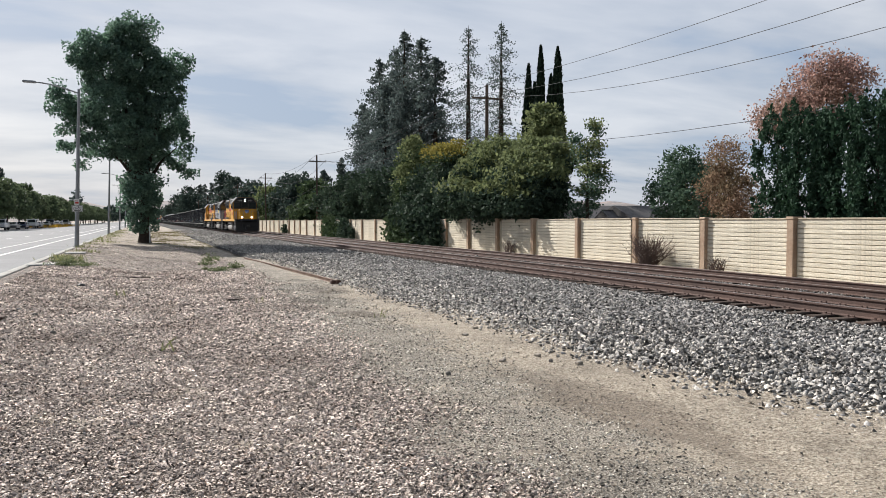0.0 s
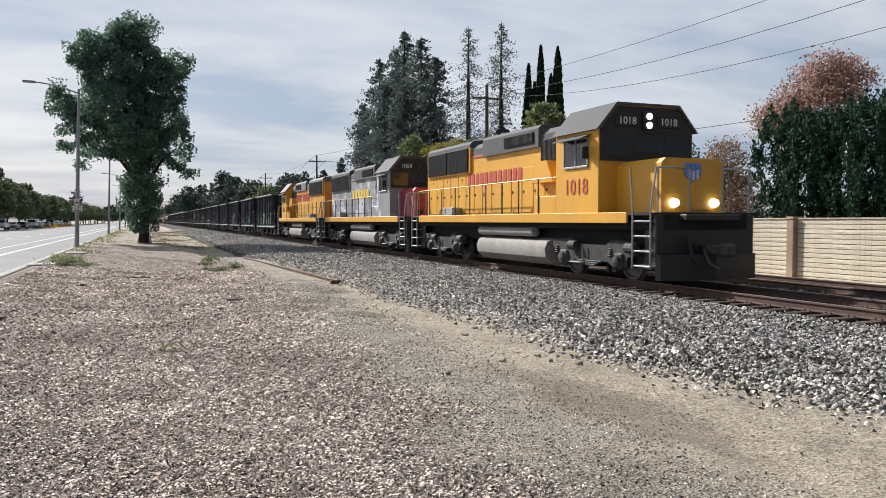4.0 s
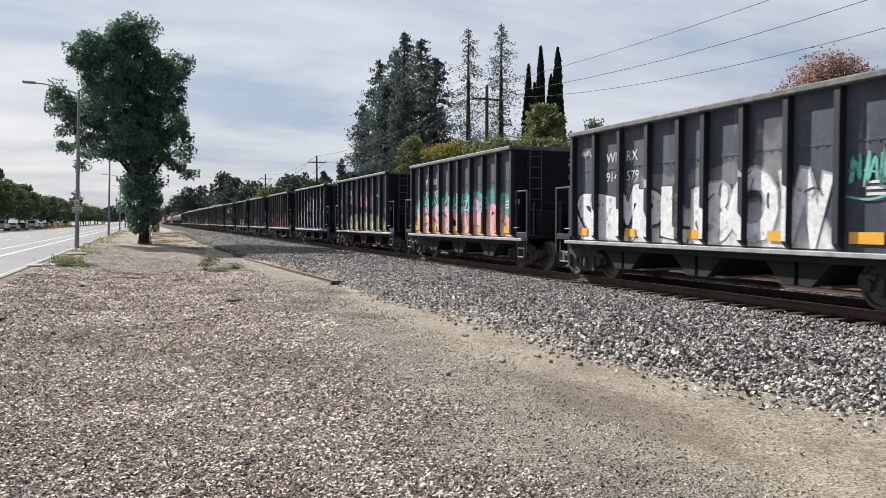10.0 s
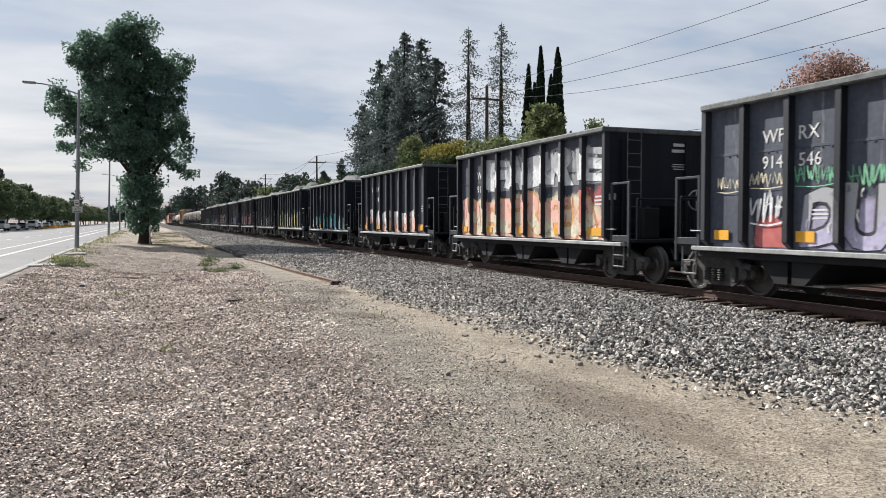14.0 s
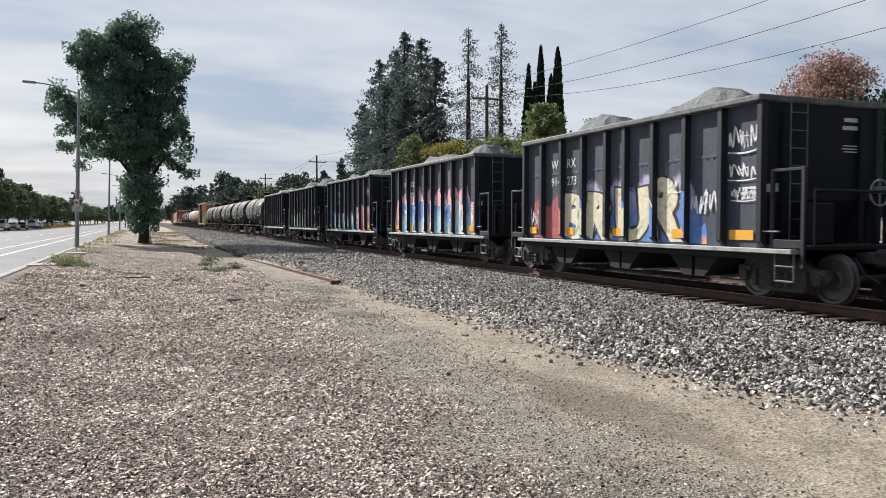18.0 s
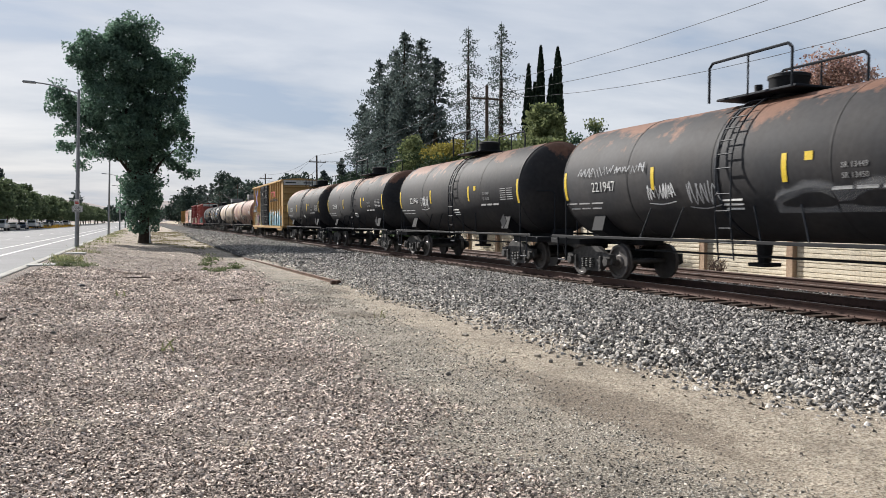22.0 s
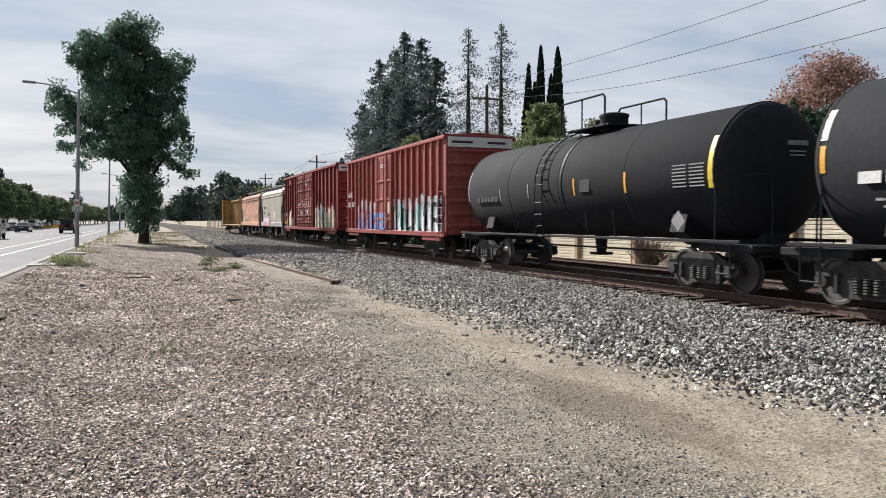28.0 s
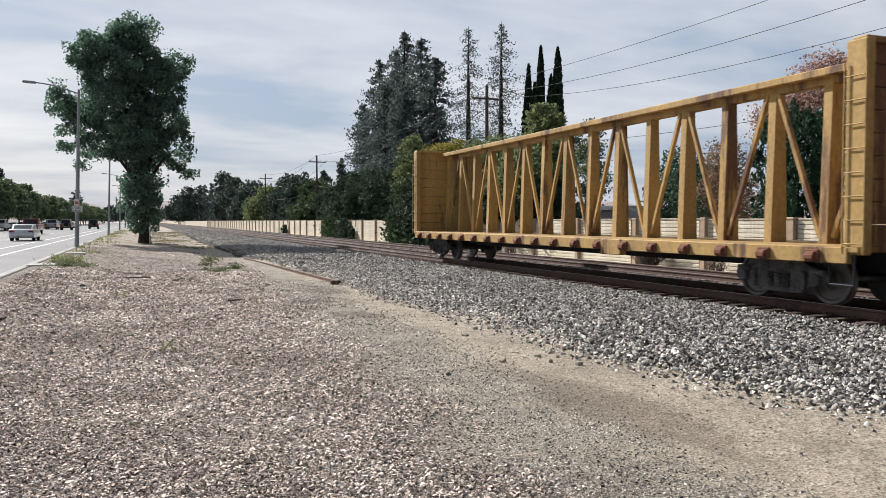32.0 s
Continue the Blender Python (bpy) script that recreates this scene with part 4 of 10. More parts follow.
def conifer(name, label, x, y, base, height, radius, leaf_mat, n_branch=110, per=26, size=0.34, bare=0.12, sparse=1.0, group="", droop=0.25):
    """Trunk with whorls of drooping, needle-clad branches."""
    root = thing(name, label, "tree", group, at=Matrix.Translation((x, y, base)))
    part("trunk", Mesh().rod((0, 0, -0.2), (0, 0, height * 0.6), 0.028 * height ** 0.9, 9, 0.014 * height ** 0.9)
         .rod((0, 0, height * 0.6), (0, 0, height), 0.014 * height ** 0.9, 7, 0.02), M_BARK, root)
    arms, pts = Mesh(), []
    for i in range(n_branch):
        u = (i + RNG.uniform(0, 1)) / n_branch
        z = height * (bare + (0.985 - bare) * u)
        reach = radius * ((1 - u) ** 0.4) * RNG.uniform(0.3, 1.22) * min(1.0, 0.55 + u * 2.2)
        a = RNG.uniform(0, 2 * math.pi)
        e = np.array([math.cos(a) * reach, math.sin(a) * reach, -droop * reach + 0.1 * reach])
        arms.rod((0, 0, z), (e[0], e[1], z + e[2]), 0.035 * (1 - u) + 0.012, 4, 0.008)
        k = max(4, int(per * (0.35 + reach / radius) * sparse))
        s = RNG.uniform(0.25, 1.05, size=(k, 1))
        p = np.array([0, 0, z]) + s * e + RNG.normal(size=(k, 3)) * np.array([0.23, 0.23, 0.15]) * (0.45 + reach * 0.45)
        pts.append(p)
    tagged(part("branchwork", arms, M_BARK, root), kind="stuff")
    v, f = cards(np.concatenate(pts), size, droop=0.5)
    part("crown", fast_mesh("crown", v, f, leaf_mat), leaf_mat, root)
    return root


def column(name, label, x, y, base, height, radius, leaf_mat, leaves=2600, size=0.2, group="", category="tree", taper=0.55, flat=0.1, lean=0.0):
    """Narrow upright evergreen."""
    root = thing(name, label, category, group, at=Matrix.Translation((x, y, base)))
    part("trunk", Mesh().rod((0, 0, -0.1), (lean, 0, height * 0.85), radius * 0.16 + 0.03, 7, 0.02), M_BARK, root)
    u = RNG.uniform(0.0, 1.0, size=leaves) ** 0.85
    prof = np.minimum(1.0, (u + 0.12) * 4) * np.where(u > taper, ((1 - u) / (1 - taper)) ** 0.65, 1.0) + 0.02
    a = RNG.uniform(0, 2 * np.pi, size=leaves)
    lobes = 1 + 0.22 * np.sin(a * 3 + u * 9) + 0.12 * np.sin(a * 7 - u * 15)
    r = radius * prof * lobes * RNG.uniform(0.62, 1.08, size=leaves)
    c = np.stack([np.cos(a) * r + lean * u, np.sin(a) * r, u * height * (1 - flat * 0) + RNG.normal(size=leaves) * 0.06], axis=1)
    v, f = cards(c, size, up=(0, 0, 1.3), long=2.9)
    part("crown", fast_mesh("crown", v, f, leaf_mat), leaf_mat, root)
    return root


def plume(name, label, x, y, base, height, radius, leaf_mat, leaves, size, seed):
    """Hedge conifer: many upswept tufts on an upright body."""
    rng = np.random.default_rng(seed)
    root = thing(name, label, "tree", "hedge conifers", at=Matrix.Translation((x, y, base)))
    part("trunk", Mesh().rod((0, 0, -0.1), (0, 0, height * 0.85), 0.12, 7, 0.02), M_BARK, root)
    k = 230
    u = rng.uniform(0.0, 1.0, size=k)
    a = rng.uniform(0, 2 * np.pi, size=k)
    r = radius * np.minimum(1.0, (1.04 - u) * 5) ** 0.6 * rng.uniform(0.75, 1.08, size=k)
    foot = np.stack([np.cos(a) * r, np.sin(a) * r, u * (height - 0.35)], axis=1)
    reach = np.stack([np.cos(a) * 0.12, np.sin(a) * 0.12, rng.uniform(0.35, 0.75, size=k)], axis=1)
    per = leaves // k
    s = rng.uniform(0, 1, size=(k, per, 1))
    c = foot[:, None, :] + s * reach[:, None, :] + rng.normal(size=(k, per, 3)) * np.array([0.11, 0.11, 0.05]) * (1.15 - s)
    v, f = cards(c.reshape(-1, 3), size, up=(0, 0, 0.5), long=2.0)
    part("crown", fast_mesh("crown", v, f, leaf_mat), leaf_mat, root)
    return root


# the big roadside tree with suckers round its foot
tree("roadside_tree", "tall broad dark-green tree with shoots round its trunk, by the road", 0.15, 68.5, 0.1, 0.46, 4.6,
     [(-0.38, 0.0, 17.23, 1.83, 2.12, 1.34), (-1.35, 0.4, 16.72, 1.69, 1.97, 1.35), (-3.85, 0.0, 15.50, 1.56, 1.82, 1.36), (-4.48, -0.6, 14.60, 0.99, 1.20, 0.75), (-2.43, 0.5, 14.41, 2.62, 2.99, 1.90), (-0.68, -0.6, 14.56, 2.13, 2.45, 1.89), (2.54, 0.0, 14.58, 1.15, 1.37, 1.09), (3.40, 0.0, 15.12, 0.44, 0.59, 0.37), (1.12, 0.3, 13.20, 2.00, 2.31, 2.03), (1.93, -0.8, 12.13, 1.22, 1.45, 1.72), (-6.08, 0.0, 10.87, 0.90, 1.10, 1.66), (-5.94, 0.3, 8.27, 0.50, 0.65, 1.12), (-6.08, 0.0, 12.41, 0.49, 0.65, 0.34), (-4.53, 0.3, 10.31, 1.38, 1.62, 1.87), (-2.39, -0.5, 10.77, 2.57, 2.94, 2.14), (-1.14, 1.0, 11.51, 2.18, 2.51, 2.21), (1.51, 0.0, 10.33, 1.85, 2.15, 1.84), (-3.49, 0.4, 7.91, 1.48, 1.74, 1.09), (-4.56, 0.0, 6.47, 0.30, 0.50, 0.44), (-0.39, 0.5, 7.94, 2.27, 2.61, 1.97), (-0.89, -1.0, 8.71, 2.12, 2.44, 1.92), (2.63, 0.0, 7.91, 1.29, 1.53, 1.95), (3.63, 0.0, 5.97, 0.54, 0.70, 0.52), (-0.03, 0.0, 4.99, 1.60, 1.87, 1.63), (-0.47, 0.4, 3.59, 1.42, 1.67, 1.45), (0.10, -0.6, 3.57, 1.31, 1.54, 1.43), (-0.17, 0.0, 1.89, 0.99, 1.19, 0.88)],
     82000, 0.147, M_LEAF, clumps=1050, spread=0.28)
tree("tree_shoots", "low leafy shoots at the foot of the roadside tree", 0.5, 67.9, 0.1, 0.05, 0.5,
     [(0.3, -0.2, 1.4, 0.3, 0.3, 0.5), (-0.9, 0, 1.2, 0.35, 0.35, 0.45)], 420, 0.15, M_LEAF, clumps=18, spread=0.2, category="shrub")
solid("marker_post", Mesh().soft(0.55, 66.9, 0.75, 0.07, 0.07, 1.4, 0.01), M_SIGN, "thin white marker post in front of the tree", "post")

# redwoods behind the wall
REDWOOD = "dark tall redwood tree behind the wall"
for rx, ry, rh, rr in ((33.0, 98.5, 27.5, 4.6), (33.0, 91.9, 25.2, 4.4), (33.0, 110.1, 26.0, 4.6), (33.5, 88.2, 22.0, 3.8), (32.0, 115.0, 20.0, 4.0), (34.0, 105.0, 26.5, 4.6), (31.0, 101.0, 21.0, 4.2), (31.0, 93.5, 19.0, 4.0)):
    conifer("redwood_tree", REDWOOD, rx, ry, 0, rh, rr, M_LEAF_RW, 230, 46, 0.22, 0.06, group="redwoods", droop=0.3)
for rx, ry, rh, rr in ((34.0, 79.1, 23.5, 3.5), (34.0, 70.7, 22.0, 3.3)):
    conifer("redwood_tree", "slender see-through redwood with sparse branches", rx, ry, 0, rh, rr, M_LEAF_RW, 190, 30, 0.13, 0.16, group="redwoods", droop=0.35)
# Italian cypresses
for cx, cy, ch, cr in ((36.0, 68.6, 17.3, 0.62), (36.0, 66.1, 18.6, 0.62), (36.5, 63.7, 18.0, 0.8), (36.0, 67.3, 15.3, 0.7), (36.3, 64.6, 15.6, 0.7)):
    column("cypress", "slim dark Italian cypress rising behind the wall", cx, cy, 0, ch, cr, M_LEAF_CY, 5200, 0.17, group="cypresses", taper=0.45)
# clumps over the wall
tree("spreading_tree", "low spreading dark-green tree behind the wall", 25.0, 91, 0, 0.25, 2.2,
     [(0, -12, 4.6, 3.2, 4.0, 2.6), (0, -6, 4.6, 3.2, 4.0, 2.9), (0, 0, 4.8, 3.4, 4.5, 2.9), (0, 6.5, 4.4, 3.2, 4.5, 2.7), (0, 14, 4.0, 2.8, 5.5, 2.4), (-1.5, -3, 3.2, 2.6, 9, 2.0)], 17000, 0.27, M_LEAF_D, clumps=340, spread=0.42)
tree("acacia_tree", "yellow-topped acacia hanging over the wall", 23.0, 57.3, 0, 0.16, 2.6,
     [(0, -1.6, 6.7, 1.6, 1.9, 1.3), (0, 1.2, 6.9, 1.5, 1.7, 1.2)], 9000, 0.13, M_LEAF_V, clumps=100, spread=0.3, top_mat=M_LEAF_Y, young=0.1)
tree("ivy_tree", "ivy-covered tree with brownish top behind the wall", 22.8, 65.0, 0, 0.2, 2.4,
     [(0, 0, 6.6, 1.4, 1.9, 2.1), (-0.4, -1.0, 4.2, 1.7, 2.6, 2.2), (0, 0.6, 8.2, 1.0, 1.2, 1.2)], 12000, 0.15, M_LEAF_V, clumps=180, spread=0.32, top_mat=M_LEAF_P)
tree("ivy_mass", "dark ivy-clad shrub mass behind the wall", 22.4, 58.5, 0, 0.2, 2.0,
     [(0, -3.0, 4.0, 1.8, 3.0, 2.3), (0, 2.0, 4.0, 1.8, 2.8, 2.3), (-1.5, 0, 2.2, 1.5, 5.0, 1.7), (-2.2, -3, 1.6, 0.8, 2.2, 1.4)], 12000, 0.205, M_LEAF_D, clumps=240, spread=0.36, category="shrub")
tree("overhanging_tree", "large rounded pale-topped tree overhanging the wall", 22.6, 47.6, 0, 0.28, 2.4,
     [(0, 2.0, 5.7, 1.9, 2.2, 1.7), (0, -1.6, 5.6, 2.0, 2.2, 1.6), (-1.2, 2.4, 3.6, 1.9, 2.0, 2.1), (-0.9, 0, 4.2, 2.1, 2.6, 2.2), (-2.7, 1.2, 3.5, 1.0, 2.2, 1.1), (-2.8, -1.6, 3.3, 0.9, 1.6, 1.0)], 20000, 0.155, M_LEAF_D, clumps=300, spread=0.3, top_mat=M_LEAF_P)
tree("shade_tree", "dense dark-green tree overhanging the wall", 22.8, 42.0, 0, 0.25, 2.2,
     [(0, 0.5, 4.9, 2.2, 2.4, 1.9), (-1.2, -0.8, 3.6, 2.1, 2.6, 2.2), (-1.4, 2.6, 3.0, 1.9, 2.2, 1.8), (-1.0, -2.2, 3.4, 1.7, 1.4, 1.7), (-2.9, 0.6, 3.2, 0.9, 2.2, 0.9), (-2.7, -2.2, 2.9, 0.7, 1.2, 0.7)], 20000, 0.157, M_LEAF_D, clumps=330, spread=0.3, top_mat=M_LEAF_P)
tree("bright_top", "pale leafy top of a tree behind the shrubs", 24.0, 43.0, 0, 0.2, 3.0,
     [(0, 0.4, 6.0, 1.8, 2.0, 1.0)], 2600, 0.17, M_LEAF_P, clumps=60, spread=0.3)
tree("gum_tree", "wispy blue-green gum tree beside the shrubs", 23.5, 37.6, 0, 0.15, 3.0,
     [(0, 0, 6.5, 0.8, 0.8, 1.1), (0.2, -0.3, 5.2, 0.8, 0.9, 1.1), (0, -0.5, 4.0, 0.8, 0.9, 1.0), (0, 0.4, 3.0, 0.8, 0.9, 1.0)], 5200, 0.10, M_LEAF_B, clumps=80, spread=0.2, top_mat=M_LEAF_P)
tree("young_poplar", "pale yellow-green poplar behind the shrubs", 30.0, 54.4, 0, 0.2, 4.0,
     [(0, 0.2, 9.5, 1.3, 1.4, 1.8), (0, -1.2, 8.6, 1.2, 1.2, 1.6), (0, 1.2, 7.8, 1.3, 1.2, 1.8)], 5600, 0.18, M_LEAF_P, clumps=110, spread=0.28)
tree("garden_tree", "loose dark-green garden tree behind the wall", 26.0, 32.4, 0, 0.14, 2.2,
     [(0, 0, 3.8, 1.3, 1.5, 1.2), (0, 1.2, 2.9, 1.2, 1.3, 1.1), (0, -1.2, 3.0, 1.4, 1.4, 1.4), (0, 0.2, 4.9, 0.6, 0.7, 0.6)], 10000, 0.11, M_LEAF_B, clumps=180, spread=0.26)
tree("autumn_tree", "russet and olive-leaved small tree behind the wall", 25.5, 28.3, 0, 0.13, 2.2,
     [(0, 0.5, 4.7, 0.7, 0.9, 1.0), (0, 0.6, 3.4, 0.9, 1.1, 1.1), (0, -0.4, 2.7, 1.0, 1.2, 1.2)], 11000, 0.07, M_LEAF_O, clumps=220, spread=0.24)
tree("red_tree", "red-leaved tree rising behind the hedge", 27.0, 24.6, 0, 0.2, 4.0,
     [(0, 0.9, 7.5, 0.9, 0.9, 0.8), (0, 2.2, 6.9, 0.6, 0.7, 0.5), (0, 3.1, 6.5, 0.55, 0.55, 0.5), (0, -0.2, 8.1, 1.0, 1.0, 0.8), (0, 2.6, 6.0, 0.7, 0.8, 0.6), (0, -1.1, 7.5, 0.8, 0.9, 0.8), (0, 0.2, 6.4, 1.2, 1.6, 0.9)],
     18000, 0.076, M_LEAF_R, clumps=300, spread=0.25)
# clipped conifer hedge
for i in range(14):
    hy = 23.3 - 0.9 * i
    plume("hedge_conifer", "dense green conifer in a tall hedge behind the wall", 23.2 + 0.15 * math.sin(i * 2.3), hy, 0, 6.0 + 0.22 * math.sin(i * 1.7) - 0.03 * i, 0.78, M_LEAF_HD, 6500, 0.078, 150 + i)


# vines and brush on the wall
def vine(label, y, w, h, top, n, mat_leaf=None):
    mat_leaf = mat_leaf or M_LEAF_V
    c = np.stack([WALL_X - 0.18 - RNG.gamma(1.5, 0.16, size=n), y + RNG.normal(size=n) * w * 0.42, np.zeros(n)], axis=1)
    c[:, 2] = WALL_BASE + 0.1 + (h * RNG.uniform(0, 1, size=n) ** 0.9) * (1 - 0.35 * np.abs((c[:, 1] - y) / w))
    v, f = cards(c, 0.2)
    root = thing("wall_vine", label, "vine", "vines")
    part("stems", Mesh().path([(WALL_X - 0.1, y, WALL_BASE), (WALL_X - 0.14, y + 0.3, 0.6), (WALL_X - 0.1, y - 0.2, 1.4), (WALL_X, y, WALL_TOP)], 0.03), M_BARK, root)
    part("leaves", fast_mesh("leaves", v, f, mat_leaf), mat_leaf, root)


vine("leafy green vine covering the block wall", 87.0, 3.4, 2.7, 0, 2400)
vine("leafy green vine covering the block wall", 80.5, 2.4, 2.3, 0, 1200, M_LEAF_D)
vine("leafy green vine covering the block wall", 62.0, 3.0, 2.8, 0, 2600)
vine("leafy green vine covering the block wall", 57.5, 2.6, 2.8, 0, 2400)
vine("dark ivy hanging down the block wall", 53.4, 1.4, 2.6, 0, 1700, M_LEAF_D)
vine("small dark shrub against the block wall", 117, 1.2, 1.4, 0, 300, M_LEAF_D)
vine("small dark shrub against the block wall", 77.0, 0.5, 1.2, 0, 200, M_LEAF_D)


def brush(label, y, x, w, h, n, material, seed):
    rng = random.Random(seed)
    b = Mesh()
    for i in range(n):
        a = rng.uniform(0, 6.28)
        r = w * rng.uniform(0.2, 1)
        foot = Vector((x + rng.uniform(-0.2, 0.2), y + rng.uniform(-0.3, 0.3), WALL_BASE))
        tip = foot + Vector((math.cos(a) * r * 0.4, math.sin(a) * r, h * rng.uniform(0.35, 1)))
        mid = foot.lerp(tip, 0.5) + Vector((rng.uniform(-.1, .1), rng.uniform(-.15, .15), 0.1))
        b.rod(foot, mid, 0.012, 4, 0.008).rod(mid, tip, 0.008, 4, 0.003)
        for k in range(3):
            e = mid.lerp(tip, rng.random()) + Vector((rng.uniform(-.15, .15), rng.uniform(-.25, .25), rng.uniform(0, .25)))
            b.rod(mid.lerp(tip, rng.random() * 0.5), e, 0.005, 3, 0.002)
    solid("dry_bush", b, material, label, "bush", group="brush by the wall")


brush("bare brown twiggy bush against the wall", 27.0, WALL_X - 0.6, 1.5, 1.5, 230, M_TWIG, 1)
brush("small dry weed at the foot of the wall", 23.1, WALL_X - 0.4, 0.45, 0.6, 60, M_TWIG, 2)
brush("dry weeds at the foot of the wall", 40.5, WALL_X - 0.4, 0.8, 0.9, 70, M_TWIG, 3)


def tuft(label, x, y, w, h, n, seed, mat_leaf=None, blade=0.012):
    rng = np.random.default_rng(seed)
    mat_leaf = mat_leaf or M_GRASS
    p = rng.normal(size=(n, 2)) * w
    zz = np.array([ground_z(x + a, y + b) for a, b in p])
    foot = np.stack([x + p[:, 0], y + p[:, 1], zz - 0.01], axis=1)
    tip = foot + np.stack([rng.normal(size=n) * h * 0.35, rng.normal(size=n) * h * 0.35, h * rng.uniform(0.4, 1.1, size=n)], axis=1)
    side = np.stack([rng.normal(size=n), rng.normal(size=n), np.zeros(n)], axis=1) * blade
    mid = (foot + tip) / 2 + np.array([0, 0, 0.15 * h])
    v = np.stack([foot - side, foot + side, mid + side * 0.8, tip, mid - side * 0.8], axis=1).reshape(-1, 3)
    f = np.arange(5 * n).reshape(n, 5)
    tagged(new("weed_clump", fast_mesh("weed_clump", v, f, mat_leaf)), label, "weeds", "weed clumps", "stuff")


def leafy_weed(label, x, y, w, h, n):
    k = RNG.normal(size=(n, 3))
    k /= np.linalg.norm(k, axis=1)[:, None]
    c = k * RNG.uniform(0.2, 1.35, size=(n, 1)) ** 1.3 * np.array([w * 1.3, w * 1.3, h])
    c[:, 2] = np.abs(c[:, 2]) + 0.02
    c += np.array([x, y, ground_z(x, y)])
    v, f = cards(c, 0.045, long=2.6)
    tagged(new("weed_clump", fast_mesh("weed_clump", v, f, M_LEAF_W)), label, "weeds", "weed clumps", "stuff")


for wx, wy, ww, wh, wn_leaves in ((2.6, 29.3, 0.26, 0.12, 230), (3.35, 31.0, 0.22, 0.16, 190), (2.45, 33.0, 0.24, 0.14, 170), (2.9, 37.5, 0.28, 0.26, 220), (3.4, 40.0, 0.2, 0.12, 90), (2.2, 30.4, 0.12, 0.08, 40)):
    leafy_weed("low leafy green weeds in the dirt", wx, wy, ww, wh, wn_leaves)
leafy_weed("leafy green weeds beside the kerb", -2.5, 29.6, 0.4, 0.24, 420)
leafy_weed("leafy green weeds beside the kerb", -2.0, 30.2, 0.3, 0.12, 160)
tuft("green and straw weeds beside the kerb", -2.8, 33.0, 0.3, 0.3, 120, 4)
for i in range(16):
    tuft("straggly green weeds along the kerb", -3.1 + 0.5 * math.sin(i * 1.9), 36 + i * 6.5, 0.45, 0.22, 90, 20 + i)
for i, (tx, ty) in enumerate(((-1.6, 9.0), (2.4, 17.5), (0.3, 11.5), (4.2, 14.0), (-0.5, 20.0))):
    tuft("single dry grass stalks in the gravel", tx, ty, 0.07, 0.2, 9, 60 + i, None, 0.006)

for i in range(26):
    tuft("dry straw-coloured grass beside the track bed", 3.4 + 2.2 * math.sin(i * 2.7), 60 + 3.1 * i, 0.9, 0.13, 170, 90 + i, M_STRAW, 0.02)

# distant trees along the line and across the road
FAR = "distant green trees along the railway"
far_rng = random.Random(11)
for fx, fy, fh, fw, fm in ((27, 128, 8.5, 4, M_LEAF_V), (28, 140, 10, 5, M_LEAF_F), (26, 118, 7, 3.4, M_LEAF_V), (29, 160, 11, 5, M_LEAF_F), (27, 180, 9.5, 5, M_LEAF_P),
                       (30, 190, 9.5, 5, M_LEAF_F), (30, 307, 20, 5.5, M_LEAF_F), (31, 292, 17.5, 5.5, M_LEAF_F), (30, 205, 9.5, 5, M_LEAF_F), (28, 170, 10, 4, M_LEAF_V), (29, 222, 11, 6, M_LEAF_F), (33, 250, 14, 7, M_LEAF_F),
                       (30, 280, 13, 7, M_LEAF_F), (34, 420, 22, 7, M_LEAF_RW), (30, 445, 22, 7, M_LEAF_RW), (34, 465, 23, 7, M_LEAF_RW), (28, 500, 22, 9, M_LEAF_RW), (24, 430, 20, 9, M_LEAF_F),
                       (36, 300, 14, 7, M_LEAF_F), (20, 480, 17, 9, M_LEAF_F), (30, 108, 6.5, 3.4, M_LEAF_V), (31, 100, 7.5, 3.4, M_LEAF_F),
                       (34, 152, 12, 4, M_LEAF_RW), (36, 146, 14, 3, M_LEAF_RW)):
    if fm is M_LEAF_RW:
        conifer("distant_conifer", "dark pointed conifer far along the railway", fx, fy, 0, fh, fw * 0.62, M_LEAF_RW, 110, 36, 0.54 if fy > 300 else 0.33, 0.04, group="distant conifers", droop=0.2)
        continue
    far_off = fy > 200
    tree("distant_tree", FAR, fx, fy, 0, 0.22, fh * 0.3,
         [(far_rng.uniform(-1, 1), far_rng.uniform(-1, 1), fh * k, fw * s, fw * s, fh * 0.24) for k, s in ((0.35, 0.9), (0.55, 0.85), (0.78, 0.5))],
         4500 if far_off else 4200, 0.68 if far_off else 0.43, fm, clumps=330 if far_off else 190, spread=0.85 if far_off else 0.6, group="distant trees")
for i in range(26):
    sy = 120 + i * 19
    sh = 9.5 + far_rng.uniform(-0.8, 0.8)
    tree("street_tree", "round-crowned green street tree across the road", -26.0 + far_rng.uniform(-0.6, 0.6), sy, 0.26, 0.2, 3.0,
         [(0, -2.5, sh * 0.48, 4.4, 5.0, sh * 0.24), (0, 3, sh * 0.5, 4.4, 5.0, sh * 0.25), (0, 0, sh * 0.74, 3.4, 4.6, sh * 0.24)], 4200, 0.44, M_LEAF_S, clumps=130, spread=0.5, group="street trees")
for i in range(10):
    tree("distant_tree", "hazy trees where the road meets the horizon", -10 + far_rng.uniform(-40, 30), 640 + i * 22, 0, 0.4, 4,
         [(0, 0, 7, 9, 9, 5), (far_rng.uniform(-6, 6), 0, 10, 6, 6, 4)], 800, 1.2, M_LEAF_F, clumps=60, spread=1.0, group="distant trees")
conifer("conifer_far", "dark conifer beyond the road", -45, 300, 0, 20, 4.5, M_LEAF_RW, 60, 16, 0.8)
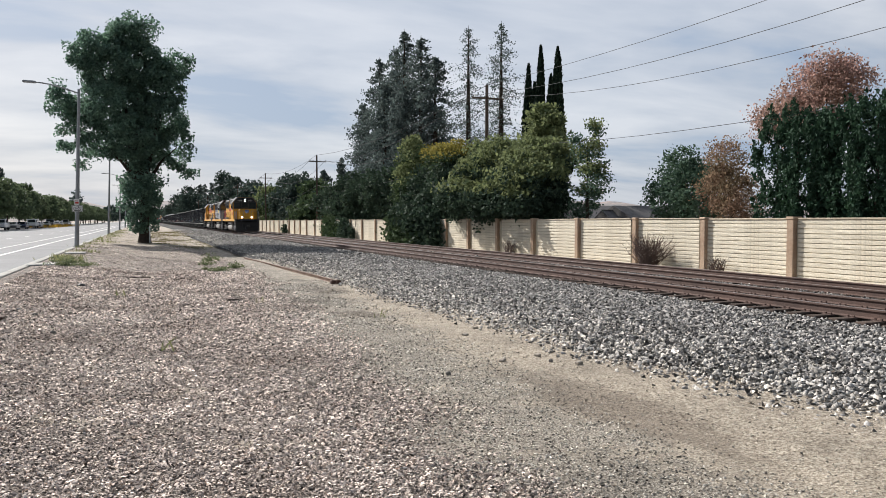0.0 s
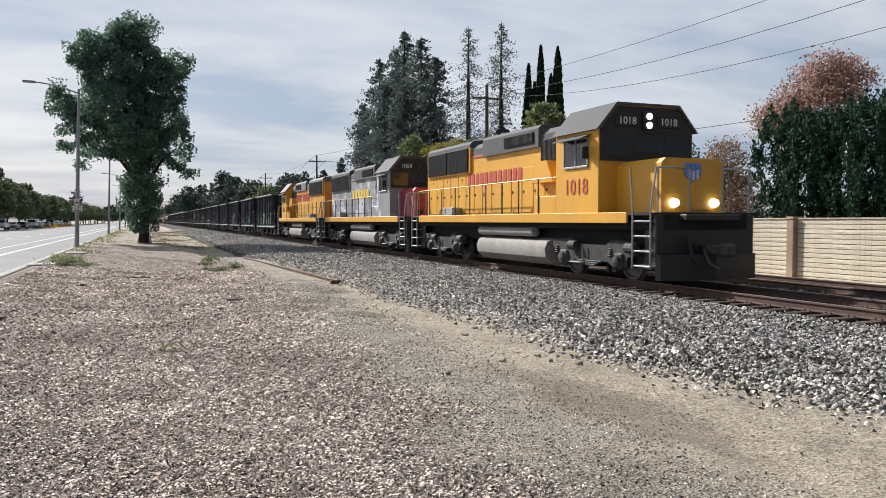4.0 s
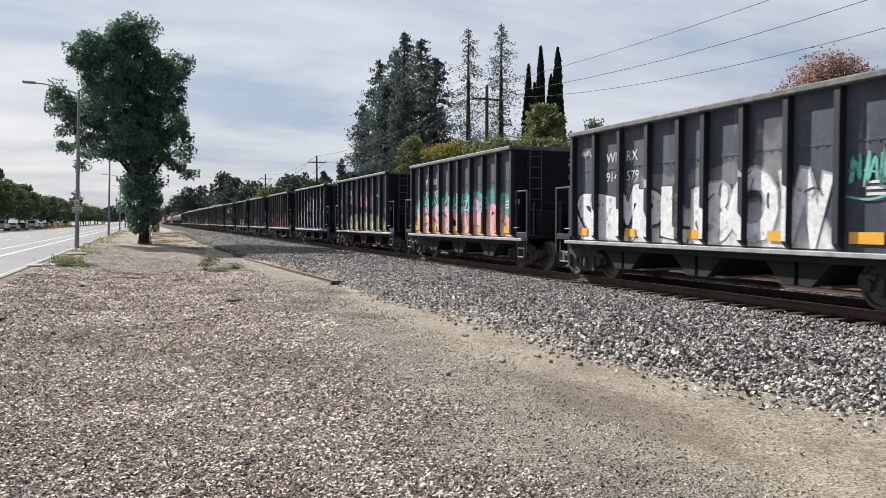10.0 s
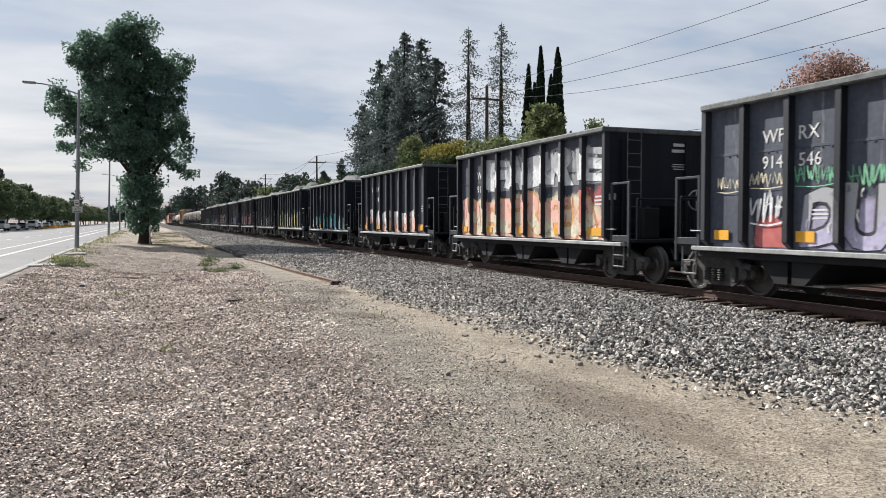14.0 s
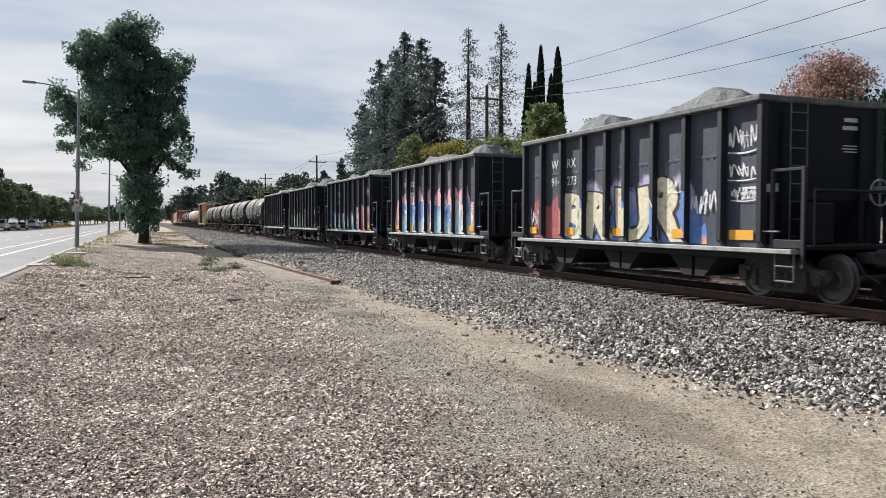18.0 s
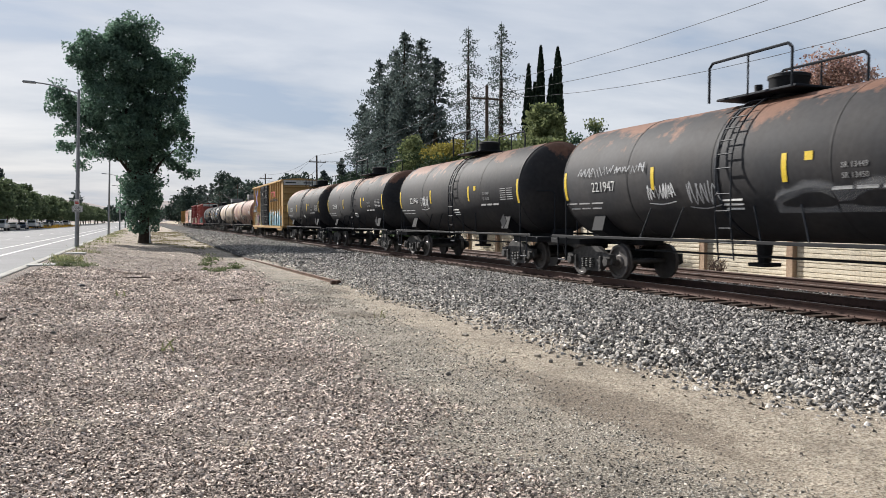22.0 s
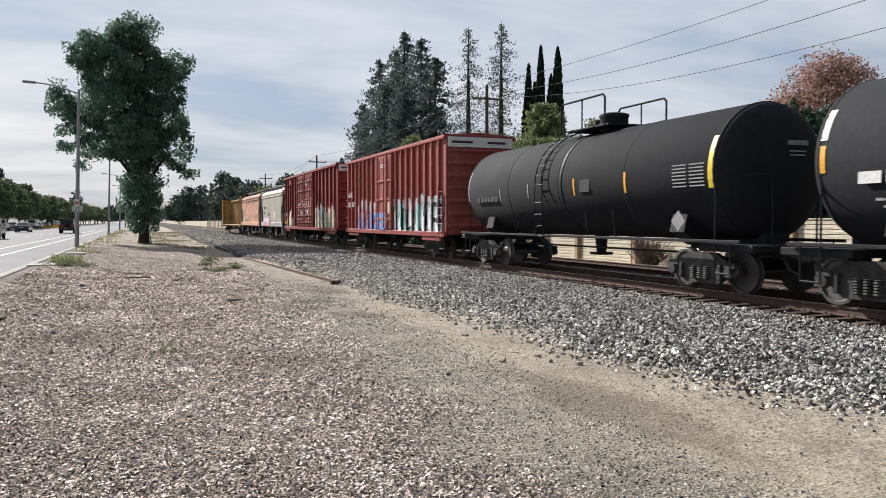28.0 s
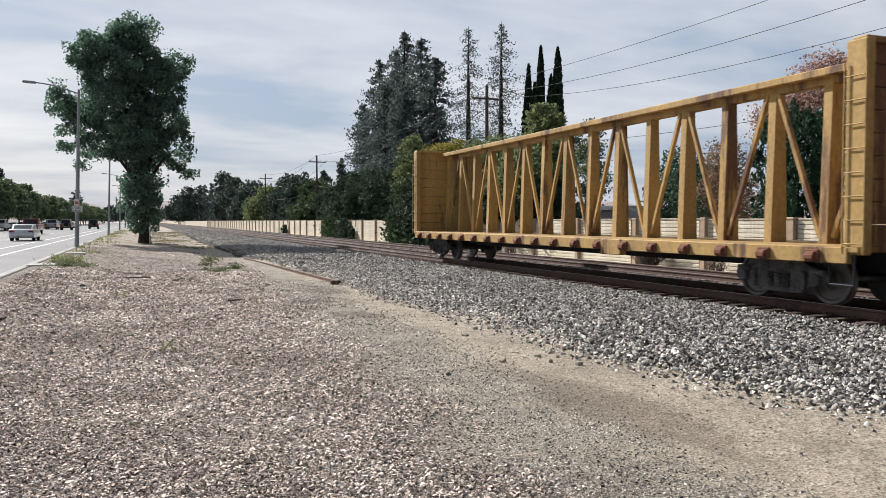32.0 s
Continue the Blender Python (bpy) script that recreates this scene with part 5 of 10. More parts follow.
conifer("conifer_far", "dark conifer beyond the road", -30, 420, 0, 18, 5, M_LEAF_RW, 60, 16, 0.8)


# hills and houses
def hill(label, x0, x1, y, h, seed):
    n = 80
    verts, faces = [], []
    for i in range(n + 1):
        x = x0 + (x1 - x0) * i / n
        z = h * (0.62 + 0.5 * noise.noise((x * 0.0015, seed, 0)) + 0.2 * noise.noise((x * 0.006, seed, 3)))
        for k, fr in enumerate((0, 0.4, 0.75, 1.0, 0.6)):
            verts.append((x, y + k * 180, z * fr - 1))
    for i in range(n):
        for k in range(4):
            faces.append((i * 5 + k, (i + 1) * 5 + k, (i + 1) * 5 + k + 1, i * 5 + k + 1))
    solid("hills", Mesh().add(verts, faces), M_HILL, label, "hills", "structure", True)


hill("dry brown hills on the horizon", -400, 3400, 2300, 105, 1.0)


def house(x, y, w, d, h):
    root = thing("house", "low house with grey shingle roof behind the wall", "house", "houses", at=pose(x, y, 0, 0, 0, 0))
    part("wall", Mesh().box(0, 0, h / 2, w, d, h), M_STUCCO, root)
    part("roof", Mesh().prism([(-d / 2 - 0.4, h), (d / 2 + 0.4, h), (0, h + d * 0.22)], -w / 2 - 0.4, w / 2 + 0.4, "x"), M_ROOF, root)
    part("gable", Mesh().prism([(-1.6, h - 0.1), (1.6, h - 0.1), (0, h + 0.9)], -w / 2 - 1.4, -w / 2 + 1.5, "x"), M_STUCCO, root)
    part("gable_roof", Mesh().prism([(-2.0, h), (2.0, h), (0, h + 1.15), (0, h + 1.0)], -w / 2 - 1.6, -w / 2 + 1.5, "x"), M_ROOF, root)


house(48, 62, 12, 7, 1.75)
house(56, 84, 12, 8, 2.0)

# ---- street lamps, signs, power line ----
for i in range(9):
    ly = 50.2 + 46.0 * i
    root = thing("street_lamp", "tall grey galvanised street lamp with a cobra-head arm", "street lamp", "street lamps", at=pose(KERB_X - 0.02, ly, 0.3, 0, 1.6, 0))
    part("pole", Mesh().rod((0, 0, -0.05), (0, 0, 9.3), 0.13, 12, 0.075), M_GALV, root, smooth=True)
    part("base_plate", Mesh().soft(0, 0, 0.02, 0.42, 0.42, 0.06, 0.01), M_GALV, root)
    arm = [(0, 0, 9.05)] + [(-2.3 * k / 6, 0, 9.05 + 0.45 * math.sin(math.pi / 2 * k / 6)) for k in range(1, 7)]
    part("arm", Mesh().tube(arm, 0.04, 8), M_GALV, root)
    part("lamp_head", Mesh().soft(-2.6, 0, 9.5, 0.7, 0.28, 0.13, 0.05), M_GALV, root)
sign = thing("cycle_sign", "white cycle-lane sign with small plate above, on the lamp pole", "road sign", at=pose(KERB_X + 0.05, 50.15, 0.3, 0, 0, 0))
plate = part("plate", Mesh().soft(0, -0.08, 2.5, 1.0, 0.02, 0.62, 0.005), M_SIGN, sign, "white plate with black border and bicycle picture")
brd = Mesh()
for bx, bz, bw, bh in ((0, 0.27, 0.94, 0.03), (0, -0.27, 0.94, 0.03), (-0.455, 0, 0.03, 0.51), (0.455, 0, 0.03, 0.51), (0, -0.19, 0.6, 0.05)):
    brd.box(bx, -0.095, 2.5 + bz, bw, 0.006, bh)
part("border", brd, M_BLACK, plate)
bike = Mesh()
for wx in (-0.21, 0.21):
    ring = [(wx + 0.13 * math.cos(t * math.pi / 7), -0.096, 2.49 + 0.13 * math.sin(t * math.pi / 7)) for t in range(15)]
    bike.path(ring, 0.016, 4)
bike.path([(-0.21, -0.096, 2.49), (-0.06, -0.096, 2.66), (0.13, -0.096, 2.66), (0, -0.096, 2.49), (-0.21, -0.096, 2.49)], 0.014, 4)
bike.path([(0.21, -0.096, 2.49), (0.11, -0.096, 2.72), (0.16, -0.096, 2.72)], 0.014, 4)
part("bicycle_picture", bike, M_BLACK, plate)
small_plate = part("small_plate", Mesh().soft(-0.03, -0.08, 3.12, 0.46, 0.02, 0.6, 0.005), M_SIGN, sign, "small white plate with red marks")
part("red_mark", Mesh().box(-0.03, -0.094, 3.22, 0.3, 0.006, 0.05).box(-0.03, -0.094, 3.05, 0.34, 0.006, 0.16), M_LRED, small_plate)

for ob in sign.children_recursive:
    for v in ob.data.vertices:
        v.co.x, v.co.z = v.co.x * 0.58, 2.27 + (v.co.z - 2.5) * 0.62

POLE_X = 23.2
poles = [(-8.0, 11.6), (50.6, 11.6), (108.5, 11.2), (157.5, 11.4), (206, 11.4), (255, 11.2), (305, 11.2), (355, 11)]
for py, ph in poles:
    root = thing("utility_pole", "weathered wooden utility pole with one crossarm", "utility pole", "utility poles", at=pose(POLE_X, py, 0, 0, 0, 0))
    part("pole", Mesh().rod((0, 0, -0.2), (0, 0, ph), 0.17, 10, 0.11), M_POLE, root)
    part("crossarm", Mesh().soft(0.1, 0, ph - 0.95, 2.5, 0.11, 0.13, 0.01), M_POLE, root)
    for ix in (-1.05, 0.45, 1.15):
        part("insulator", Mesh().lathe([(0, 0.03), (0.05, 0.055), (0.1, 0.04), (0.16, 0.045), (0.2, 0.02)], "z", 8, (0.1 + ix, 0, ph - 0.88)), M_SIGN, root)
wire_no = 0
for (y0, h0), (y1, h1) in zip(poles, poles[1:]):
    for dx, dz, sag in ((0.0, 0.0, 1.0), (-0.95, -0.75, 1.75), (1.25, -0.75, 2.2), (0, -4.3, 1.4)):
        pts = []
        for k in range(17):
            u = k / 16
            pts.append((POLE_X + dx, y0 + (y1 - y0) * u, h0 + (h1 - h0) * u + dz - 4 * sag * u * (1 - u)))
        solid("power_wire", Mesh().tube(pts, 0.013 if y0 < 40 else 0.02, 5), M_WIRE, "thin dark overhead wire sagging between poles", "wire", group="overhead wires")

# loose rail lying beside the ballast
spare = thing("loose_rail", "rusty spare rail lying in the dirt beside the ballast", "rail")
a, b = Vector((5.25, 21.9, 0)), Vector((4.75, 39.5, 0))
d = (b - a)
turn = pose(a.x, a.y, ground_z(a.x, a.y), math.degrees(math.atan2(ground_z(b.x, b.y) - ground_z(a.x, a.y), d.length)), 0, math.degrees(math.atan2(-d.x, d.y)))
ob = part("rail", Mesh().prism([(p * 0.85, q * 0.7) for p, q in RAIL_OUT], 0, d.length, "y"), M_SPARE, spare, at=turn)
part("rail_clip", Mesh().soft(0, 0.12, 0.06, 0.3, 0.16, 0.12, 0.02), M_RAIL, spare, at=turn)
for i, (sx, sy, sl) in enumerate(((-0.4, 26.2, 1.3), (2.0, 18.3, 0.5), (-2.2, 14.4, 0.5))):
    solid("broken_board", Mesh().soft(0, 0, 0, sl, 0.12, 0.04, 0.01, m=pose(sx, sy, ground_z(sx, sy) + 0.02, 0, 3, 12 + 40 * i)), M_TIE, "dark broken piece of wood lying on the gravel", "wood scrap", group="wood scraps")
solid("litter_rock", Mesh().soft(0, 0, 0, 0.16, 0.12, 0.1, 0.03, m=pose(-1.5, 22.0, 0.16, 10, 5, 30)), M_BLACK, "dark lump of rock on the gravel", "rock")
for i in range(30):
    q = random.Random(100 + i)
    wx, wy = q.uniform(-2.5, 5.8), q.uniform(5.5, 22)
    solid("pale_stone", Mesh().soft(0, 0, 0, q.uniform(.04, .11), q.uniform(.04, .09), q.uniform(.03, .06), 0.012, m=pose(wx, wy, ground_z(wx, wy) + 0.015, q.uniform(-20, 20), q.uniform(-20, 20), q.uniform(0, 180))),
          M_PEBBLE if i % 3 else M_STONE, "single loose stone on the dirt", "stone", group="loose stones")


# dark soil patches and ruts in the mulch
soft_cover(M_SOIL, 5.0, 2.2, 0.26)


def soil_patch(x, y, w, d, turn, seed):
    rng = random.Random(seed)
    n = 22
    v = [(0, 0, 0.022)]
    for r in (0.5, 1.0):
        for k in range(n):
            t = 2 * math.pi * k / n
            q = r * (1 + rng.uniform(-0.28, 0.28))
            v.append((w / 2 * math.cos(t) * q, d / 2 * math.sin(t) * q, 0.02 if r < 1 else 0.008))
    m = pose(x, y, 0, 0, 0, turn)
    out = []
    for p in v:
        q = m @ Vector((p[0], p[1], 0))
        out.append((q.x, q.y, ground_z(q.x, q.y) + p[2]))
    f = [(0, 1 + k, 1 + (k + 1) % n) for k in range(n)] + [(1 + k, 1 + n + k, 1 + n + (k + 1) % n, 1 + (k + 1) % n) for k in range(n)]
    ob = solid("soil_patch", Mesh().add(out, f), M_SOIL, "dark damp soil showing through the gravel", "soil", "stuff", True, "soil patches")
    set_cover(ob.data, [1.0] * (n + 1) + [0.0] * n)


for i, row in enumerate(((-0.87, 14.0, 0.9, 0.6, 0), (-1.15, 12.5, 1.3, 0.3, -55), (-1.9, 13.4, 1.2, 0.3, -50), (0.2, 26.8, 1.6, 0.6, 5), (4.3, 6.4, 4.2, 1.1, 92), (3.9, 14.6, 1.0, 1.6, 20),
                         (3.4, 17.5, 1.4, 1.6, 30), (-0.5, 9.2, 0.45, 0.3, 10), (-1.3, 9.4, 0.6, 0.3, 50), (4.6, 20, 1.2, 2.4, 10), (-2.4, 20, 1.4, 2.0, 0), (1.4, 20.5, 1.6, 0.9, 10))):
    soil_patch(*row, i)


# ---- loose stone, chips and pebbles as real pieces ----
def scatter_stones(name, label, material, pts, size, flat, kind_shape):
    """Small irregular closed pieces, one at each point."""
    n = len(pts)
    if kind_shape == "stone":
        base = np.array([(1, 0.1, -0.45), (0.1, 1, -0.45), (-1, -0.1, -0.45), (-0.1, -1, -0.45), (0.35, 0.1, 0.8), (-0.4, -0.1, 0.7)], dtype=float)
        tri = np.array([(0, 1, 4), (1, 5, 4), (1, 2, 5), (2, 3, 5), (3, 4, 5), (3, 0, 4)])
    else:
        base = np.array([(1, 0.25, 0), (-0.9, 0.3, 0), (-1, -0.25, 0), (0.9, -0.3, 0), (0, 0, 0.6)], dtype=float)
        tri = np.array([(0, 1, 4), (1, 2, 4), (2, 3, 4), (3, 0, 4)])
    k = len(base)
    p = base[None] * RNG.uniform(0.6, 1.25, size=(n, k, 1)) + RNG.normal(size=(n, k, 3)) * 0.13
    q = RNG.normal(size=(n, 4))
    if kind_shape != "stone":
        q[:, 1:3] *= 0.4
    else:
        q[:, 1:3] *= 0.45
    q /= np.linalg.norm(q, axis=1)[:, None]
    w, x, y, z = q.T
    rot = np.stack([1 - 2 * (y * y + z * z), 2 * (x * y - z * w), 2 * (x * z + y * w), 2 * (x * y + z * w), 1 - 2 * (x * x + z * z), 2 * (y * z - x * w),
                    2 * (x * z - y * w), 2 * (y * z + x * w), 1 - 2 * (x * x + y * y)], axis=1).reshape(n, 3, 3)
    p = np.einsum("nij,nkj->nki", rot, p) * (size * RNG.uniform(0.55, 1.35, size=n))[:, None, None]
    p[:, :, 2] *= flat
    v = (p + pts[:, None, :]).reshape(-1, 3)
    f = (tri[None] + (np.arange(n) * k)[:, None, None]).reshape(-1, 3)
    tagged(new(name, fast_mesh(name, v, f, material)), label, "stones", kind="stuff")


def bed_points(n, y0, y1, power):
    y = y0 + (y1 - y0) * RNG.uniform(0, 1, size=n) ** power
    x = 5.0 + 6.3 * RNG.uniform(0, 1, size=n) ** 0.85
    inner = RNG.uniform(0, 1, size=n) < 0.16
    x[inner] = RNG.uniform(11.0, 19.5, size=inner.sum())
    keep = (x < 1.35 * y + 1.0) & (RNG.uniform(0, 1, size=n) < np.clip((x - 5.0) / 0.9, 0.03, 1) ** 1.5)
    x, y = x[keep], y[keep]
    wob = np.array([foot_shift(t) for t in y])
    k = np.clip((10.0 - x) / 4.0, 0, 1)
    z = np.array([bed_z(t) for t in x])
    return np.stack([x + wob * k, y, np.maximum(z, -0.005) + RNG.uniform(0.0, 0.03, size=len(x))], axis=1)


def lay_ballast(label, pts, size):
    """Grey stone, with the dusty paler pieces gathered towards the foot of the slope."""
    dusty = RNG.uniform(0, 1, size=len(pts)) < np.clip((8.8 - pts[:, 0]) / 3.4, 0.08, 0.75)
    scatter_stones("ballast_stones", "loose grey angular ballast stones" + label, M_STONE, pts[~dusty], size, 0.9, "stone")
    scatter_stones("dusty_ballast", "dusty pale ballast stones" + label, M_STONE_P, pts[dusty], size * 0.85, 0.9, "stone")


lay_ballast(" beside the near track", bed_points(76000, 4.2, 30, 1.05), 0.034)
lay_ballast(" along the track", bed_points(20000, 30, 75, 1.2), 0.05)
lay_ballast(" far down the line", bed_points(9000, 75, 170, 1.2), 0.085)


def ground_points(n, lo, hi, y0, y1, power):
    y = y0 + (y1 - y0) * RNG.uniform(0, 1, size=n) ** power
    x = np.maximum(lo, -0.16 * y - 0.6) + (hi - np.maximum(lo, -0.16 * y - 0.6)) * RNG.uniform(0, 1, size=n)
    keep = x < 1.3 * y + 0.8
    x, y = x[keep], y[keep]
    z = np.array([ground_z(a, b) for a, b in zip(x, y)])
    return np.stack([x, y, z + 0.004], axis=1)


def strip_place(pts):
    """How far across the strips of chips, gravel and dirt each point lies."""
    w = np.array([noise.noise((p[0] * 0.7, p[1] * 0.5, 3.0)) for p in pts])
    return pts[:, 0] - 0.055 * np.minimum(pts[:, 1] - 5.0, 28.0) + 0.7 * w + RNG.normal(size=len(pts)) * 0.22, w


def pick(pts, lo, hi, bare):
    at, w = strip_place(pts)
    return pts[(at > lo) & (at < hi) & (w + RNG.normal(size=len(pts)) * 0.16 > bare)]


chips = pick(ground_points(150000, -3.2, 4.6, 3.9, 30, 1.7), -9, 2.5, -0.62)
scatter_stones("mulch_chips", "loose pinkish-brown wood chips on the ground", M_MULCH, chips, 0.0172 * (1 + 0.045 * (chips[:, 1] - 4)), 0.9, "chip")
far_chips = pick(ground_points(20000, -3.2, 5.4, 26, 60, 1.2), -9, 2.6, -0.05)
scatter_stones("mulch_chips_far", "loose wood chips and gravel on the ground", M_MULCH, far_chips, 0.03, 1.0, "chip")
gravel = pick(ground_points(42000, 0.6, 6.2, 3.6, 24, 1.5), 1.7, 4.1, -0.25)
scatter_stones("gravel", "grey and buff gravel between the chips and the dirt", M_GRAVEL, gravel, 0.0105 * (1 + 0.05 * (gravel[:, 1] - 4)), 0.8, "stone")
grit = ground_points(9000, -3.0, 6.4, 3.6, 24, 1.3)
scatter_stones("grit", "small pale pebbles scattered over the dirt", M_PEBBLE, grit, 0.011, 0.8, "stone")


# ---- road vehicles ----
def rounded(name, outline, x0, x1, material, by):
    """Body pressed from a side outline, with soft edges."""
    bm = bmesh.new()
    me = Mesh().prism(outline, x0, x1, "x").data(name, material)
    bm.from_mesh(me)
    bmesh.ops.remove_doubles(bm, verts=bm.verts, dist=0.001)
    bmesh.ops.bevel(bm, geom=list(bm.edges), offset=by, segments=3, affect="EDGES", profile=0.6)
    bm.to_mesh(me)
    bm.free()
    me.polygons.foreach_set("use_smooth", [True] * len(me.polygons))
    return me


def vehicle(kind, label, paint, lights=True):
    """Built with its tail towards -y; drives towards +y."""
    root = thing("car" if kind in ("coupe", "sedan") else ("pickup_truck" if kind == "pickup" else "off_road_car"), label, "car", "road traffic")
    body = CAR_PAINT[paint]
    if kind in ("coupe", "sedan"):
        ln, w, h = 4.7, 1.86, 1.38 if kind == "coupe" else 1.46
        low = [(-2.32, 0.35), (-2.35, 0.62), (-2.3, 0.96), (-1.6, 1.0), (1.1, 0.92), (2.1, 0.74), (2.32, 0.55), (2.3, 0.3), (-2.2, 0.26)]
        top = [(-1.75, 0.98), (-0.95, h), (0.2, h), (1.15, 0.92)]
    elif kind == "pickup":
        ln, w, h = 5.8, 2.02, 1.95
        low = [(-2.85, 0.55), (-2.87, 1.2), (0.9, 1.25), (2.6, 1.2), (2.85, 0.95), (2.85, 0.5), (-2.8, 0.5)]
        top = [(-0.95, 1.22), (-0.75, h), (0.8, h), (1.5, 1.22)]
    else:
        ln, w, h = 4.3, 1.88, 1.95
        low = [(-2.05, 0.5), (-2.08, 1.15), (0.9, 1.15), (2.0, 1.08), (2.1, 0.6), (2.0, 0.5)]
        top = [(-2.03, 1.13), (-1.98, h), (0.55, h), (0.95, 1.13)]
    part("body", rounded("body", low, -w / 2, w / 2, body, 0.07), body, root)
    part("cabin", rounded("cabin", top, -w / 2 + 0.14, w / 2 - 0.14, body, 0.06), body, root)
    (ya, za), (yb, zb) = top[0], top[1]
    part("rear_window", Mesh().prism([(ya + 0.12 * (yb - ya) - 0.015, za + 0.15 * (zb - za)), (yb - 0.12 * (yb - ya) - 0.015, zb - 0.14 * (zb - za)), (yb - 0.1 * (yb - ya) + 0.05, zb - 0.14 * (zb - za)), (ya + 0.14 * (yb - ya) + 0.05, za + 0.15 * (zb - za))],
                                     -w / 2 + 0.28, w / 2 - 0.28, "x"), M_GLASS, root, "dark rear window")
    for s in (-1, 1):
        out = [(y + (0.14 if i < 2 else -0.14), z + (0.05 if z < h - 0.01 else -0.1)) for i, (y, z) in enumerate(top)]
        part("side_window", Mesh().prism(out, s * (w / 2 - 0.15), s * (w / 2 - 0.125), "x"), M_GLASS, root)
        if lights:
            part("tail_lamp", Mesh().soft(s * (w / 2 - 0.22), low[1][0] + 0.0, low[2][1] - 0.16 if kind in ("coupe", "sedan") else 0.98, 0.36, 0.08, 0.14 if kind in ("coupe", "sedan") else 0.3, 0.02), M_TAIL, root, "red tail lamp")
        for yy in (-ln * 0.3, ln * 0.3):
            r = 0.33 if kind in ("coupe", "sedan") else 0.40
            part("wheel", Mesh().lathe([(-0.11, 0.12), (-0.12, r - 0.04), (-0.09, r), (0.09, r), (0.12, r - 0.04), (0.11, 0.12)], "x", 18, (s * (w / 2 - 0.12), yy, r)), M_TYRE, root)
        part("mirror", Mesh().soft(s * (w / 2 + 0.06), 0.75, low[2][1] + 0.12, 0.2, 0.1, 0.14, 0.03), body, root)
    part("bumper", Mesh().soft(0, low[0][0] - 0.03, 0.5, w - 0.1, 0.14, 0.2, 0.04), M_BLACK if kind != "coupe" else body, root)
    part("plate_bar", Mesh().box(0, low[1][0] - 0.03, 0.72, 0.42, 0.02, 0.12), M_SIGN, root)
    if kind == "jeep":
        part("spare_wheel", Mesh().lathe([(-2.32, 0.1), (-2.3, 0.36), (-2.1, 0.36), (-2.08, 0.1)], "y", 18, (0.1, 0, 1.05)), M_TYRE, root)
    if kind == "pickup":
        part("load_bed", Mesh().soft(0, -1.9, 1.22, w - 0.3, 1.7, 0.04), M_BLACK, root)
    return root


TRAFFIC = [
    (vehicle("jeep", "black boxy off-road car driving away", "black"), -9.4, [(24, 51), (25, 67), (27.5, 107.5), (30, 145), (32, 175)]),
    (vehicle("sedan", "dark blue saloon car driving away", "blue"), -16.5, [(27.5, 119), (28.5, 139.5), (30, 169), (32, 208)]),
    (vehicle("jeep", "olive off-road car with load driving away", "olive"), -13.0, [(28.5, 91), (29, 101), (30, 121), (31, 140.5), (32, 157)]),
    (vehicle("pickup", "silver pickup truck driving away", "silver"), -16.5, [(29, 115), (30, 132), (31, 151), (32, 168.5)]),
    (vehicle("pickup", "red pickup truck driving away", "red"), -13.0, [(30.5, 88), (31, 94.5), (31.5, 102), (32, 109)]),
    (vehicle("coupe", "white coupe driving away in the near lane", "white"), -9.3, [(31, 62.6), (31.5, 68), (32, 73.8)]),
]
for i in range(11):
    car = vehicle("sedan" if i % 3 else "pickup", "parked %s car under the street trees" % ("white", "silver", "dark blue", "white")[i % 4], ("white", "silver", "blue", "white")[i % 4], False)
    car.matrix_basis = pose(-22.6, 150 + i * 13 + 3 * math.sin(i * 3.0), 0.2)
for i in range(6):
    n0 = 500
    tuft("low hedge of yellow-orange flowers across the road", -24.2, 205 + i * 11, 1.9, 0.9, n0, 80 + i, M_FLOWER, 0.05)


# ---- the train: local x across (camera side is -x), y along (the rear is +y), z from the rail head ----
SPEED = 21.63
CARS, WHEELS, MESHES = [], [], {}


def shared(key, make, material, smooth=False):
    """Mesh data built once and used again."""
    if key not in MESHES:
        MESHES[key] = make().data(key.split("/")[0], material, smooth)
    return MESHES[key]


def wheelset_mesh(r, gauge=0.7525):
    m = Mesh().rod((-0.98, 0, 0), (0.98, 0, 0), 0.075, 10)
    for s in (-1, 1):
        g = gauge * s
        m.lathe([(g - 0.07 * s, r * 0.3), (g - 0.07 * s, r + 0.028), (g - 0.035 * s, r + 0.02), (g - 0.025 * s, r), (g + 0.055 * s, r - 0.004), (g + 0.07 * s, r - 0.02),
                 (g + 0.07 * s, r - 0.075), (g + 0.028 * s, r - 0.10), (g + 0.02 * s, r * 0.42), (g + 0.06 * s, r * 0.34), (g + 0.06 * s, r * 0.2)], "x", 20)
    return m


def side_frame_mesh():
    out = [(-1.14, 0.50), (-1.10, 0.63), (-0.80, 0.68), (-0.42, 0.86), (0.42, 0.86), (0.80, 0.68), (1.10, 0.63), (1.14, 0.50), (1.08, 0.38),
           (0.80, 0.40), (0.52, 0.19), (-0.52, 0.19), (-0.80, 0.40), (-1.08, 0.38)]
    m = Mesh().prism(out, -0.07, 0.05, "x")
    for a in (-0.91, 0.91):
        m.lathe([(-0.17, 0.05), (-0.165, 0.11), (-0.10, 0.125), (-0.05, 0.13)], "x", 14, (0, a, 0.4625))
        m.soft(-0.02, a, 0.60, 0.2, 0.34, 0.12, 0.02)
    for a in (-0.62, 0.62):
        m.soft(-0.10, a, 0.44, 0.10, 0.1, 0.34, 0.02)
    return m


